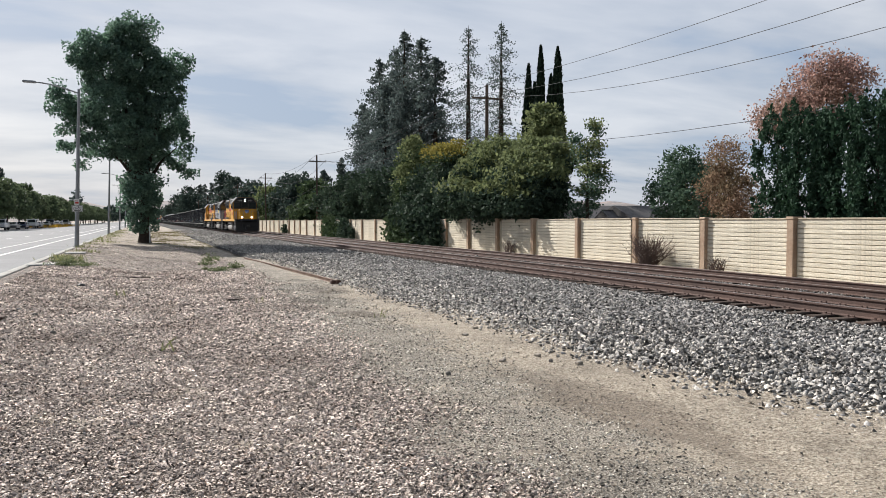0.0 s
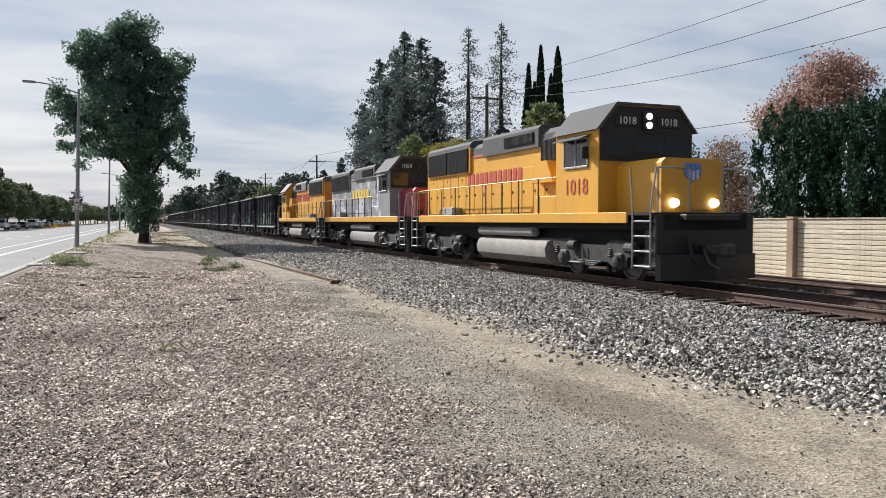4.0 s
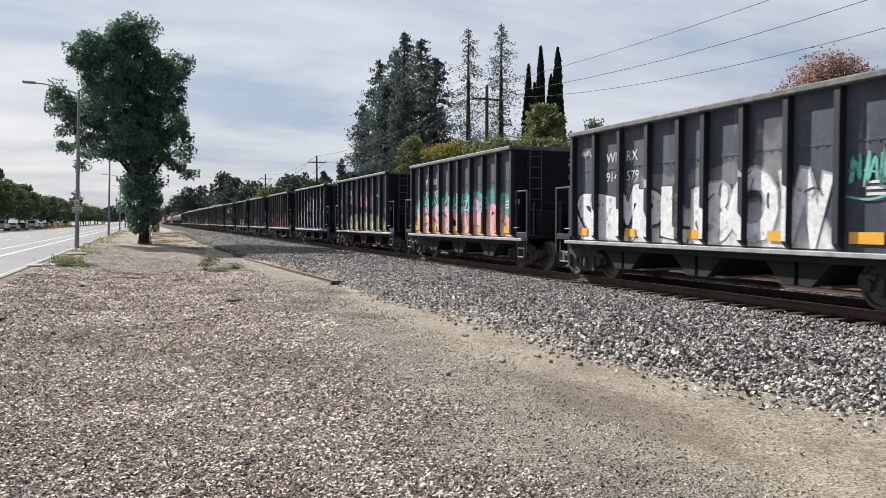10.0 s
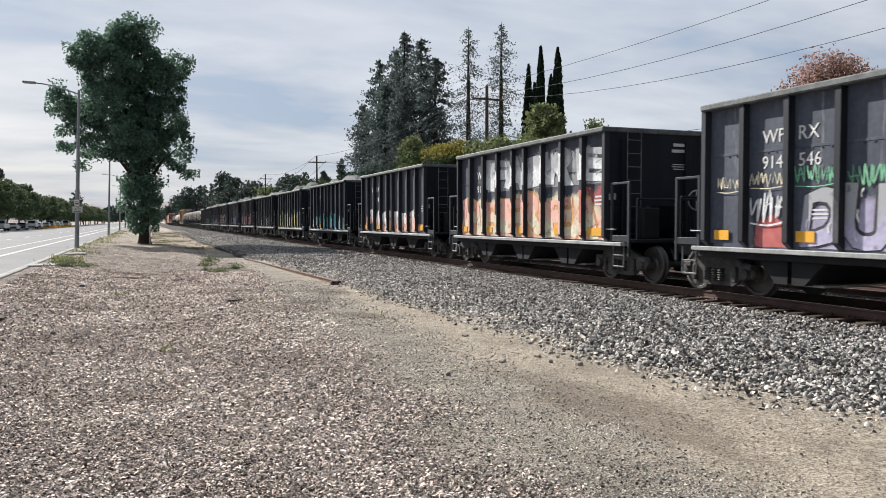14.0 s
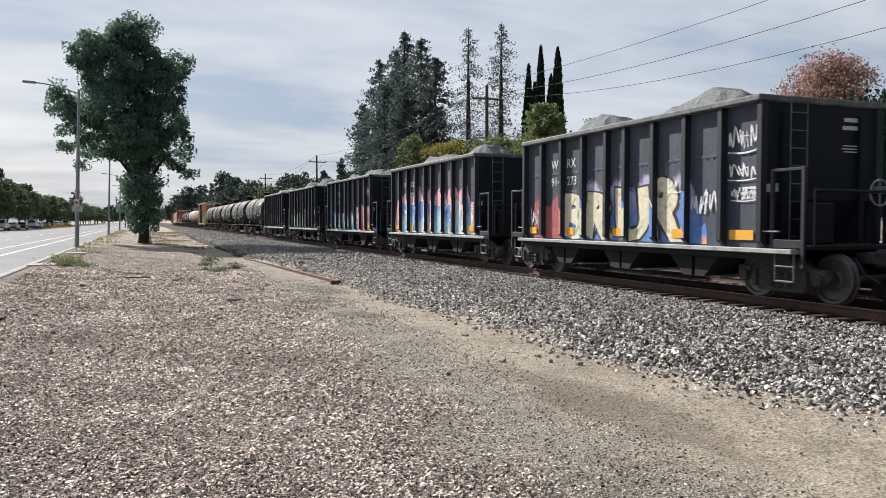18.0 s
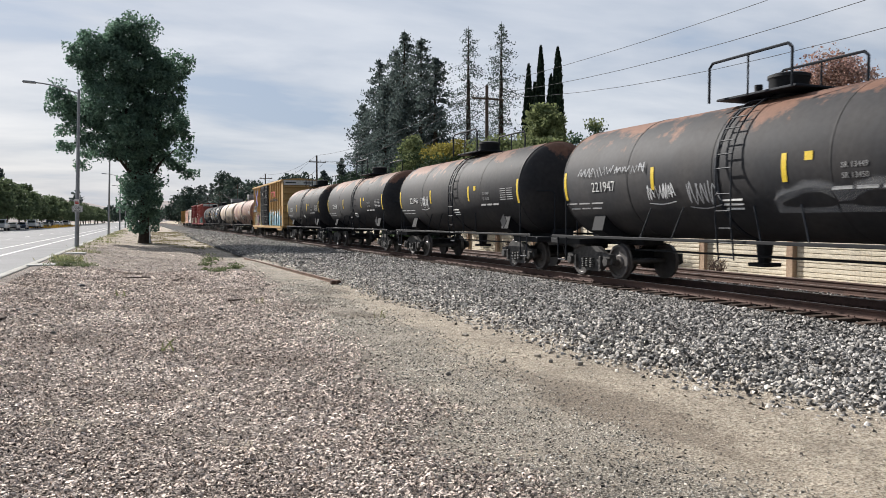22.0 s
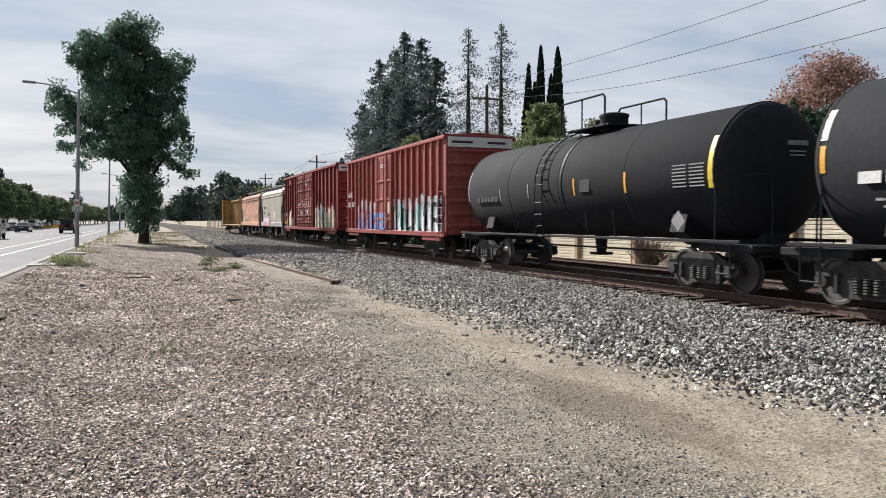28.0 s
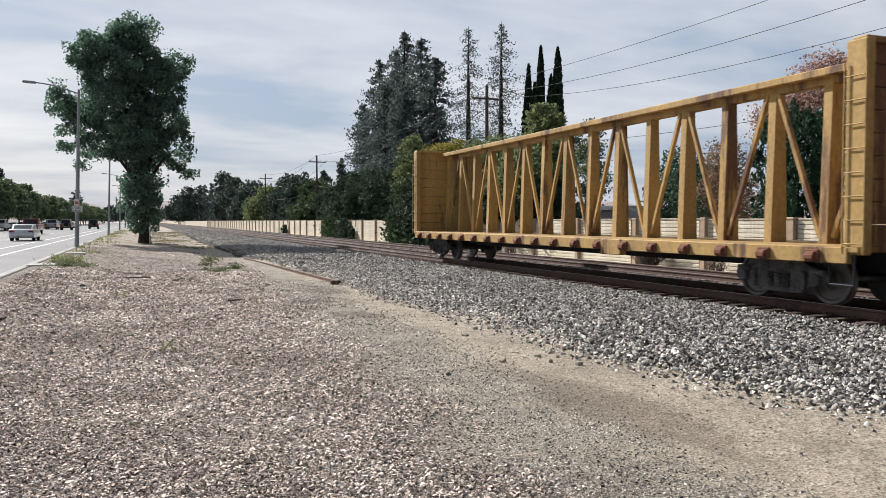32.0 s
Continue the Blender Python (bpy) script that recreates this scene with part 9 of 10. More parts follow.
# -- covered hoppers --
def covered_hopper(label, half, material, seed):
    root = thing("covered_hopper", label, "hopper car", "covered hopper cars")
    eave, ridge = 4.05, 4.55
    cut = 1.15
    out = [(-half + 0.1, eave), (half - 0.1, eave), (half - 0.1, eave - 0.55), (half - cut, 2.35), (half - cut + 0.1, 1.4), (-half + cut - 0.1, 1.4), (-half + cut, 2.35), (-half + 0.1, eave - 0.55)]
    part("body", Mesh().prism(out, -1.5, 1.5, "x"), material, root)
    prof = [(-1.52, eave - 0.25), (-1.52, eave)] + [(-1.5 * math.cos(t), eave + (ridge - eave) * math.sin(t)) for t in [math.pi * k / 12 for k in range(1, 12)]] + [(1.52, eave), (1.52, eave - 0.25)]
    part("roof", Mesh().prism(prof, -half + 0.06, half - 0.06, "y"), material, root, smooth=False)
    for z in (eave - 0.28, eave - 0.05, eave + 0.12):
        for s in (-1, 1):
            part("eave_bead", Mesh().rod((s * (1.52 if z < eave else 1.44), -half + 0.1, z), (s * (1.52 if z < eave else 1.44), half - 0.1, z), 0.035, 6), material, root)
    for s in (-1, 1):
        part("side_sill", Mesh().soft(s * 1.52, 0, 1.24, 0.12, 2 * half - 0.1, 0.36, 0.02), M_SILL if material is M_HOPG else material, root)
        part("running_board", Mesh().soft(s * 0.45, 0, ridge + 0.22, 0.7, 2 * half - 0.3, 0.04, 0.005), M_GALV, root)
        n = int(half * 2 / 1.25)
        for k in range(n):
            y = -half + 0.4 + (2 * half - 0.8) * k / (n - 1)
            part("board_bracket", Mesh().soft(s * 0.78, y, ridge + 0.1, 0.05, 0.06, 0.34, 0.006), M_GALV, root)
        for e in (-1, 1):
            part("corner_post", Mesh().soft(s * 1.42, e * (half - 0.12), 2.6, 0.12, 0.14, 2.8, 0.01), M_ENDGREY, root)
            part("ladder", ladder(2.9, 0.42, 7, 0.017), M_SILL, root, at=pose(s * 1.56, e * (half - 0.3), 1.0, 0, 0, 0))
            part("grab_iron", Mesh().path([(s * 1.3, e * (half - 0.1), eave), (s * 1.1, e * (half - 0.05), ridge + 0.3), (s * 0.5, e * (half - 0.1), ridge + 0.3)], 0.02, 5), M_SILL, root)
            part("step", Mesh().path([(s * 1.5, e * (half - 0.15), 1.05), (s * 1.5, e * (half - 0.15), 0.45), (s * 1.5, e * (half - 0.6), 0.45), (s * 1.5, e * (half - 0.6), 1.05)], 0.024, 6), M_SILL, root)
    for e in (-1, 1):
        part("slope_sheet", Mesh().prism([(e * (half - 0.2), eave - 0.6), (e * (half - 0.26), eave - 0.6), (e * (half - cut - 0.1), 2.2), (e * (half - cut - 0.04), 2.2)], -1.47, 1.47, "x"), M_ENDGREY, root)
        part("end_plate", Mesh().soft(0, e * (half - 0.12), eave - 0.3, 2.9, 0.06, 0.7, 0.01), M_ENDGREY, root)
        part("end_lower", Mesh().soft(0, e * (half - cut - 0.02), 1.85, 2.8, 0.06, 0.9, 0.01), M_ENDGREY, root)
        part("end_sill", Mesh().soft(0, e * (half - 0.6), 1.1, 2.9, 1.2, 0.12, 0.02), M_UNDER, root)
        coupler(root, e * (half + 0.4), e)
        truck(root, e * (half - 1.75))
    bays = 3 if half > 7 else 2
    for k in range(bays):
        y = (k - (bays - 1) / 2) * (2 * half - 6.4) / bays * 1.1
        part("hopper_chute", Mesh().prism([(y - 1.35, 1.4), (y + 1.35, 1.4), (y + 0.4, 0.45), (y - 0.4, 0.45)], -1.35, 1.35, "x"), M_UNDER, root)
        part("chute_gate", Mesh().soft(0, y, 0.4, 1.6, 1.1, 0.1, 0.02), M_GALV, root)
        part("hatch", Mesh().soft(0, y, ridge + 0.06, 0.6, 1.2, 0.14, 0.03), material, root)
    part("center_sill", Mesh().soft(0, 0, 0.9, 0.5, 2 * half, 0.3, 0.02), M_UNDER, root)
    return root


ghop = covered_hopper("stained grey covered hopper car with pink tag", 6.2, M_HOPG, 1)
CARS.append((ghop, 677.45))
put_text(ghop, "lettering", "SHQX", 0.34, M_BLACK, -1.508, 4.05, 2.8)
put_text(ghop, "lettering", "3041", 0.34, M_BLACK, -1.508, 4.1, 2.34)
graffiti(ghop, [("mist", 4.4, -0.4, 1.06, 1.9, P, "", 0.5), ("word", 4.3, 0.6, 1.06, 1.85, "BUSHES", P, W, L, M)], -1.585, 150)
part("stencil", bars(-1.508, 1.6, 2.3, [1.2, 1.2, 1.1], 0.05, 0.05), M_LRED, ghop, "red stencilled lines")
for y, w in ((4.9, 0.7), (1.9, 0.5), (-2.6, 0.5)):
    part("reflector", Mesh().box(-1.583, y, 1.2, 0.006, w, 0.12), M_ORANGE, ghop, "yellow reflector plate")
part("route_frame", Mesh().soft(-1.512, 2.55, 2.72, 0.02, 0.26, 0.26, 0.004), M_SILL, ghop, "small framed panel")
part("patch", Mesh().box(-1.505, -1.6, 2.1, 0.008, 0.6, 0.7), M_WHITE, ghop, "white painted patch")
ohop = covered_hopper("faded orange covered hopper car with rust scabs", 7.5, M_HOPO, 2)
CARS.append((ohop, 692.45))
put_text(ohop, "lettering", "ACFX", 0.36, M_RAIL, -1.508, 5.4, 2.75)
put_text(ohop, "lettering", "97329", 0.36, M_RAIL, -1.508, 5.25, 2.3)
graffiti(ohop, [("tag", 4.2, 1.6, 1.5, 2.1, 6, Q, 0.06), ("tag", 4.0, 1.8, 1.5, 1.95, 5, K, 0.035), ("tag", 0.6, -0.2, 1.5, 2.4, 1, K, 0.05), ("tag", -2.6, -4.0, 1.5, 2.3, 3, Q, 0.03), ("tag", -5.0, -6.0, 2.4, 2.7, 4, E, 0.03), ("mist", 6.6, -6.6, 2.0, 3.6, A, "", 0.35)], -1.505, 151)

rust = random.Random(77)
for k in range(26):
    ry, rz, rl = rust.uniform(-6.0, 6.2), rust.uniform(2.3, 3.4), rust.uniform(0.2, 0.9)
    run = part("rust_run", Mesh().add([(-1.506, ry - 0.05, rz), (-1.506, ry + 0.06, rz), (-1.506, ry + 0.03, rz - rl), (-1.506, ry - 0.02, rz - rl)], [(0, 1, 2, 3)]), M_RUST, ohop, "brown rust run")
    set_cover(run.data, [0.9, 0.9, 0.1, 0.1])
part("data_plate", Mesh().soft(-1.51, -4.7, 2.0, 0.02, 0.5, 0.6, 0.004), M_ENDGREY, ohop, "grey data plate")

# -- centre-beam flat car --
def centerbeam():
    half, top = 11.2, 4.55
    root = thing("centerbeam_car", "empty weathered yellow centre-beam flat car with open truss", "flat car")
    for s in (-1, 1):
        part("deck_half", Mesh().soft(s * 0.85, 0, 1.06, 1.4, 2 * half, 0.09, 0.01), M_BEAM, root)
        part("side_sill", Mesh().soft(s * 1.5, 0, 0.96, 0.12, 2 * half - 0.4, 0.28, 0.012), M_BEAM, root)
        n = 19
        for k in range(n):
            y = -half + 0.9 + (2 * half - 1.8) * k / (n - 1)
            part("winch", Mesh().lathe([(-0.1, 0.05), (-0.09, 0.1), (0.09, 0.1), (0.1, 0.05)], "y", 10, (s * 1.6, y, 0.92)).soft(s * 1.56, y, 0.95, 0.1, 0.3, 0.2, 0.02), M_BEAMR, root, "rusty strap winch")
        for e in (-1, 1):
            y = e * (half - 0.12)
            part("bulkhead_post", Mesh().soft(s * 1.42, y, (top + 1.0) / 2, 0.2, 0.42, top - 0.95, 0.03), M_BEAM, root)
            part("ladder", ladder(3.2, 0.42, 8), M_BEAM, root, at=pose(s * 1.56, e * (half - 0.1), 1.0, 0, 0, 0))
            part("step", Mesh().path([(s * 1.5, e * (half - 0.1), 1.0), (s * 1.5, e * (half - 0.1), 0.45), (s * 1.5, e * (half - 0.6), 0.45), (s * 1.5, e * (half - 0.6), 1.0)], 0.024, 6), M_BLACK_SHADED, root)
    for e in (-1, 1):
        y = e * (half - 0.08)
        for k in range(9):
            z = 1.1 + (top - 1.1) * (k + 0.5) / 9
            part("bulkhead_plank", Mesh().soft(0, y, z, 2.7, 0.12, (top - 1.1) / 9 * 0.96, 0.012), M_BEAM, root)
        part("bulkhead_cap", Mesh().soft(0, y, top, 3.0, 0.3, 0.12, 0.02), M_BEAM, root)
        coupler(root, e * (half + 0.4), e)
        truck(root, e * (half - 2.1))
    part("top_chord", Mesh().soft(0, 0, top - 0.12, 0.62, 2 * half - 0.2, 0.16, 0.02).soft(0, 0, top - 0.24, 0.24, 2 * half - 0.2, 0.2, 0.02), M_BEAM, root)
    part("center_sill", Mesh().soft(0, 0, 0.82, 0.6, 2 * half, 0.42, 0.02), M_UNDER, root)
    n = 15
    step = (2 * half - 1.0) / n
    for k in range(n + 1):
        y = -half + 0.5 + k * step
        post = Mesh().prism([(-0.22, 1.1), (0.22, 1.1), (0.12, top - 0.2), (-0.12, top - 0.2)], y - 0.1, y + 0.1, "y")
        part("truss_post", post, M_BEAM, root)
        if k < n:
            lo, hi = (y + 0.15, y + step - 0.15) if k % 2 else (y + step - 0.15, y + 0.15)
            part("truss_brace", Mesh().soft(0, 0, 0, 0.1, 0.1, math.hypot(hi - lo, 3.0), 0.01,
                                            m=pose(-0.1, (lo + hi) / 2, 2.72, -math.degrees(math.atan2(hi - lo, 3.0)), 0, 0)), M_BEAM, root)
    part("strap_box", Mesh().soft(-1.5, -4.0, 0.9, 0.2, 0.9, 0.4, 0.02), M_BEAM, root)
    return root


CARS.append((centerbeam(), 712.7))


# -- locomotives; built with the nose towards -y --
def loco_truck(root, y):
    bolster = part("truck", Mesh().soft(0, 0, 0.78, 2.0, 0.5, 0.26, 0.03), M_TRUCK, root, "grimy two-axle locomotive truck", at=(0, y, 0))
    out = [(-2.05, 0.66), (-2.05, 1.0), (-1.0, 1.06), (-0.75, 0.9), (0.75, 0.9), (1.0, 1.06), (2.05, 1.0), (2.05, 0.66), (1.72, 0.62), (1.7, 0.36), (1.05, 0.36), (0.85, 0.46), (-0.85, 0.46), (-1.05, 0.36), (-1.7, 0.36), (-1.72, 0.62)]
    sf = shared("loco_side_frame", lambda: Mesh().prism(out, -0.1, 0.08, "x"), M_TRUCK)
    for s in (-1, 1):
        turn = 0 if s < 0 else 180
        m = pose(s * 1.12, 0, 0, 0, 0, turn)
        part("side_frame", sf, M_TRUCK, bolster, at=m)
        for a in (-1.37, 1.37):
            part("journal_box", shared("journal_box", lambda: Mesh().soft(0, 0, 0, 0.3, 0.42, 0.42, 0.05).lathe([(-0.24, 0.05), (-0.22, 0.13), (-0.14, 0.16)], "x", 14), M_TRUCK), M_TRUCK, bolster, at=pose(s * 1.14, a, 0.508, 0, 0, turn))
            part("coil_spring", shared("coil_spring", lambda: Mesh().lathe([(0.03 * k, 0.12 if k % 2 else 0.085) for k in range(9)], "z", 12), M_TRUCK), M_TRUCK, bolster, at=(s * 1.16, a + 0.42, 0.6))
            part("brake_cylinder", shared("loco_brake_cylinder", lambda: Mesh().lathe([(-0.22, 0.05), (-0.2, 0.13), (0.16, 0.13), (0.22, 0.07)], "y", 12), M_TRUCK), M_TRUCK, bolster, at=(s * 1.27, a - 0.55, 0.86))
        part("leaf_spring", shared("leaf_spring", lambda: Mesh().soft(0, 0, 0, 0.16, 1.2, 0.05).soft(0, 0, -0.05, 0.16, 0.9, 0.05).soft(0, 0, -0.1, 0.16, 0.6, 0.05), M_TRUCK), M_TRUCK, bolster, at=(s * 1.2, 0, 0.45))
        part("step_plate", shared("step_plate", lambda: Mesh().soft(0, 0, 0, 0.25, 0.6, 0.04).path([(0, -0.25, 0), (0, -0.2, 0.5)], 0.02, 5).path([(0, 0.25, 0), (0, 0.2, 0.5)], 0.02, 5), M_FUEL), M_FUEL, bolster, at=(s * 1.3, 0.5, 0.4))
    part("traction_motor", Mesh().soft(0, -1.2, 0.55, 1.2, 0.9, 0.6, 0.05), M_UNDER, bolster)
    part("traction_motor", Mesh().soft(0, 1.2, 0.55, 1.2, 0.9, 0.6, 0.05), M_UNDER, bolster)
    for s in (-1, 1):
        part("brake_rigging", Mesh().soft(s * 1.0, 0, 0.72, 0.06, 3.4, 0.5, 0.03).soft(s * 1.02, -0.62, 0.5, 0.1, 0.12, 0.7, 0.02).soft(s * 1.02, 0.62, 0.5, 0.1, 0.12, 0.7, 0.02), M_UNDER, bolster)
    ws = shared("loco_wheelset", lambda: wheelset_mesh(0.508), M_WHEEL, True)
    for k in (-1, 1):
        part("wheelset", ws, M_WHEEL, bolster, at=(0, k * 1.37, 0.508))


def hood_outline(w, z0, z1, c=0.16):
    return [(-w, z0), (-w, z1 - c), (-w + c, z1), (w - c, z1), (w, z1 - c), (w, z0)]


BACK = 0.65  # the body stands back from the frame's middle
BODY = {"hood", "hood_top", "radiator_body", "radiator_housing", "dynamic_brake_hood", "intake_grille", "stripe", "blower_duct", "roof_fan", "exhaust", "air_horn", "cab", "cab_roof",
        "cab_window", "sunshade", "windshield", "mirror", "cab_front_panel", "headlight_housing", "number_board", "battery_box", "hood_end", "rear_lights"}


def locomotive(label, hood_mat, top_mat, nose_mat, sill_mat, number, stripe, words, cab_mat=None):
    root = thing("locomotive", label, "locomotive", "locomotives")
    cab_mat = cab_mat or hood_mat
    deck = 1.75
    part("underframe", Mesh().soft(0, 0, 1.52, 2.5, 17.4, 0.4, 0.03), M_UNDER, root)
    part("under_tank", Mesh().soft(0, 0, 1.1, 1.7, 16.4, 0.5, 0.04), M_UNDER, root)
    part("walkway", Mesh().soft(0, 0, deck - 0.05, 3.04, 17.3, 0.07, 0.01), M_UNDER, root)
    for s in (-1, 1):
        part("side_skirt", Mesh().soft(s * 1.5, 0, deck - 0.13, 0.06, 15.2, 0.27, 0.01), sill_mat, root)
        part("battery_box", Mesh().soft(s * 1.22, -4.05, deck + 0.25, 0.5, 1.3, 0.55, 0.02), hood_mat, root)
    # long hood with doors, its upper band in grey
    hood = part("hood", Mesh().prism(hood_outline(0.98, deck, 3.95, 0.02), -4.75, 7.3, "y"), hood_mat, root)
    part("hood_top", Mesh().prism([(-0.99, 3.95), (-0.99, 4.22), (-0.8, 4.4), (0.8, 4.4), (0.99, 4.22), (0.99, 3.95)], -4.6, 7.32, "y"), top_mat, root)
    part("radiator_body", Mesh().prism(hood_outline(1.06, 3.35, 4.3, 0.01), 2.5, 7.1, "y"), hood_mat, root)
    part("radiator_housing", Mesh().prism(hood_outline(1.06, 4.3, 4.56, 0.14), 2.5, 7.1, "y"), top_mat, root)
    part("dynamic_brake_hood", Mesh().prism(hood_outline(1.08, 3.85, 4.55, 0.12), -2.9, 1.3, "y"), top_mat, root)
    for s in (-1, 1):
        for y0, y1, z0, z1, x in ((2.65, 4.75, 3.4, 4.3, 1.07), (4.85, 6.95, 3.4, 4.3, 1.07), (-4.55, -2.95, 3.35, 4.05, 1.0), (-2.6, -0.5, 4.0, 4.36, 1.09)):
            screen = part("intake_grille", Mesh().soft(s * x, (y0 + y1) / 2, (z0 + z1) / 2, 0.05, y1 - y0, z1 - z0, 0.01), M_SCREEN, root, "black slatted grille")
            slats = Mesh()
            n = 26 if y1 - y0 > 1.7 else 20
            for k in range(n):
                slats.box(s * (x + 0.03), y0 + 0.05 + (y1 - y0 - 0.1) * k / (n - 1), (z0 + z1) / 2, 0.025, 0.03, z1 - z0 - 0.06)
            part("slats", slats, M_SCREEN, screen)
        for k in range(14):
            y = -3.6 + 0.78 * k
            if y < 7.0:
                part("hood_door", Mesh().soft(s * 0.985, y, 2.55, 0.025, 0.72, 1.45, 0.006), hood_mat, hood)
                part("latch", Mesh().soft(s * 1.005, y + 0.28, 2.5, 0.03, 0.05, 0.09, 0.008), M_BLACK, hood)
                if k % 2:
                    part("louvre", Mesh().soft(s * 1.0, y, 3.12, 0.02, 0.05, 0.09, 0.006), M_BLACK, hood)
        part("stripe", Mesh().soft(s * 0.99, -1.1, 3.92, 0.03, 7.0, 0.09, 0.004), stripe, root, "thin coloured stripe")
        part("blower_duct", Mesh().prism([(-4.3, deck + 0.95), (-2.9, deck + 0.95), (-3.1, 3.35), (-3.9, 3.35)], min(s * 0.95, s * 1.35), max(s * 0.95, s * 1.35), "x"), hood_mat, root)
    for y in (3.2, 4.6, 6.0):
        part("roof_fan", Mesh().lathe([(0, 0.62), (0.14, 0.62), (0.18, 0.58), (0.18, 0.1)], "z", 24, (0, y, 4.48)), top_mat, root)
    for y in (-1.9, 0.4):
        part("roof_fan", Mesh().lathe([(0, 0.55), (0.12, 0.55), (0.14, 0.1)], "z", 20, (0, y, 4.52)), top_mat, root)
    part("exhaust", Mesh().soft(0, 1.9, 4.5, 0.5, 0.6, 0.2, 0.03), M_BLACK, root)
    horn = part("air_horn", Mesh().rod((0, 2.2, 4.4), (0, 2.2, 4.85), 0.04, 8), M_BLACK, root)
    for k, (dx, dz) in enumerate(((-0.18, 0), (0, 0.1), (0.18, 0))):
        part("bell", Mesh().lathe([(-0.35, 0.12), (-0.28, 0.07), (0.1, 0.04), (0.12, 0.02)], "y", 12, (dx, 2.2, 4.85 + dz)), M_BLACK, horn)
    # cab
    prof = [(-1.5, deck), (-1.5, 3.95), (-0.95, 4.6), (0.95, 4.6), (1.5, 3.95), (1.5, deck)]
    part("cab", Mesh().prism(prof, -6.95, -4.75, "y"), cab_mat, root)
    part("cab_roof", Mesh().prism([(-1.62, 3.93), (-1.0, 4.66), (1.0, 4.66), (1.62, 3.93), (1.55, 3.93), (0.97, 4.60), (-0.97, 4.60), (-1.55, 3.93)], -7.05, -4.7, "y"), top_mat, root)
    for s in (-1, 1):
        win = part("cab_window", Mesh().soft(s * 1.505, -5.85, 3.38, 0.04, 1.15, 0.72, 0.03), M_GLASS, root, "dark side window")
        part("window_frame", Mesh().soft(s * 1.515, -5.85, 3.0, 0.06, 1.25, 0.06, 0.01).soft(s * 1.515, -5.85, 3.77, 0.06, 1.25, 0.06, 0.01).soft(s * 1.515, -5.85, 3.38, 0.06, 0.06, 0.76, 0.01)
             .soft(s * 1.515, -6.46, 3.38, 0.06, 0.06, 0.76, 0.01).soft(s * 1.515, -5.24, 3.38, 0.06, 0.06, 0.76, 0.01), M_GALV, win)
        part("sunshade", Mesh().prism([(s * 1.5, 3.86), (s * 1.85, 3.72), (s * 1.85, 3.70), (s * 1.5, 3.82)], -6.6, -5.1, "y"), top_mat, root)
        part("windshield", Mesh().soft(s * 0.95, -6.985, 3.55, 0.78, 0.04, 0.62, 0.03), M_GLASS, root, "dark windshield")
        part("mirror", Mesh().soft(s * 1.66, -6.55, 3.35, 0.2, 0.05, 0.32, 0.01), M_BLACK, root)
    part("windshield", Mesh().soft(0, -6.985, 3.6, 0.7, 0.04, 0.5, 0.03), M_GLASS, root, "dark windshield")
    part("cab_front_panel", Mesh().prism([(-1.46, 3.12), (-1.46, 3.95), (-0.93, 4.57), (0.93, 4.57), (1.46, 3.95), (1.46, 3.12)], -6.985, -6.95, "y"), M_BLACK, root, "black panel round the windshields")
    # nose, number boards, lights
    part("nose", Mesh().prism([(-0.92, deck), (-0.92, 2.95), (-0.8, 3.08), (0.8, 3.08), (0.92, 2.95), (0.92, deck)], -8.15, -6.3, "y"), nose_mat, root)
    part("nose_door", Mesh().soft(0.3, -8.16, 2.35, 0.6, 0.04, 1.1, 0.02), nose_mat, root)
    shield = part("emblem", Mesh().prism([(-0.24, 2.95), (0.24, 2.95), (0.24, 2.65), (0, 2.5), (-0.24, 2.65)], -8.2, -8.15, "y"), SPRAY["blue"], root, "small shield emblem")
    part("emblem_stripes", Mesh().box(-0.12, -8.205, 2.68, 0.06, 0.01, 0.2).box(0.0, -8.205, 2.66, 0.06, 0.01, 0.22).box(0.12, -8.205, 2.68, 0.06, 0.01, 0.2), M_WHITE, shield)
    light_box = part("headlight_housing", Mesh().soft(0, -7.0, 4.2, 0.34, 0.14, 0.5, 0.03), M_BLACK, root)
    for z in (4.08, 4.32):
        part("headlight", Mesh().lathe([(-7.09, 0.02), (-7.085, 0.09), (-7.05, 0.1)], "y", 14, (0, 0, z)), M_HEAD if number == "1018" else M_GLASS, light_box, "lit headlight" if number == "1018" else "unlit headlight")
    for s in (-1, 1):
        board = part("number_board", Mesh().soft(s * 0.66, -6.99, 4.18, 0.72, 0.06, 0.3, 0.02), M_BLACK, root)
        me = text_mesh("board_number", number, 0.28, M_WHITE)
        for v in me.vertices:
            p = FRONT @ v.co
            v.co = (s * 0.66 + p.x, -7.03 + p.y, 4.18 + p.z)
        part("board_number", me, M_WHITE, board)
        part("ditch_light", Mesh().lathe([(-8.32, 0.02), (-8.31, 0.10), (-8.2, 0.12)], "y", 14, (s * 0.6, 0, 1.98)), M_HEAD if number == "1018" else M_GLASS, root, "ditch light")
    # ends
    for e in (-1, 1):
        part("pilot", Mesh().soft(0, e * 8.62, 1.15, 2.9, 0.12, 1.1, 0.03), M_BLACK, root)
        part("plow", Mesh().prism([(-1.45, e * 8.66), (-1.4, e * 8.8), (0, e * 9.05), (1.4, e * 8.8), (1.45, e * 8.66)], 0.14, 0.75, "z"), M_BLACK, root, "black snow plow")
        part("anticlimber", Mesh().soft(0, e * 8.8, 1.62, 1.6, 0.3, 0.16, 0.03), M_BLACK, root)
        coupler(root, e * 9.2, e)
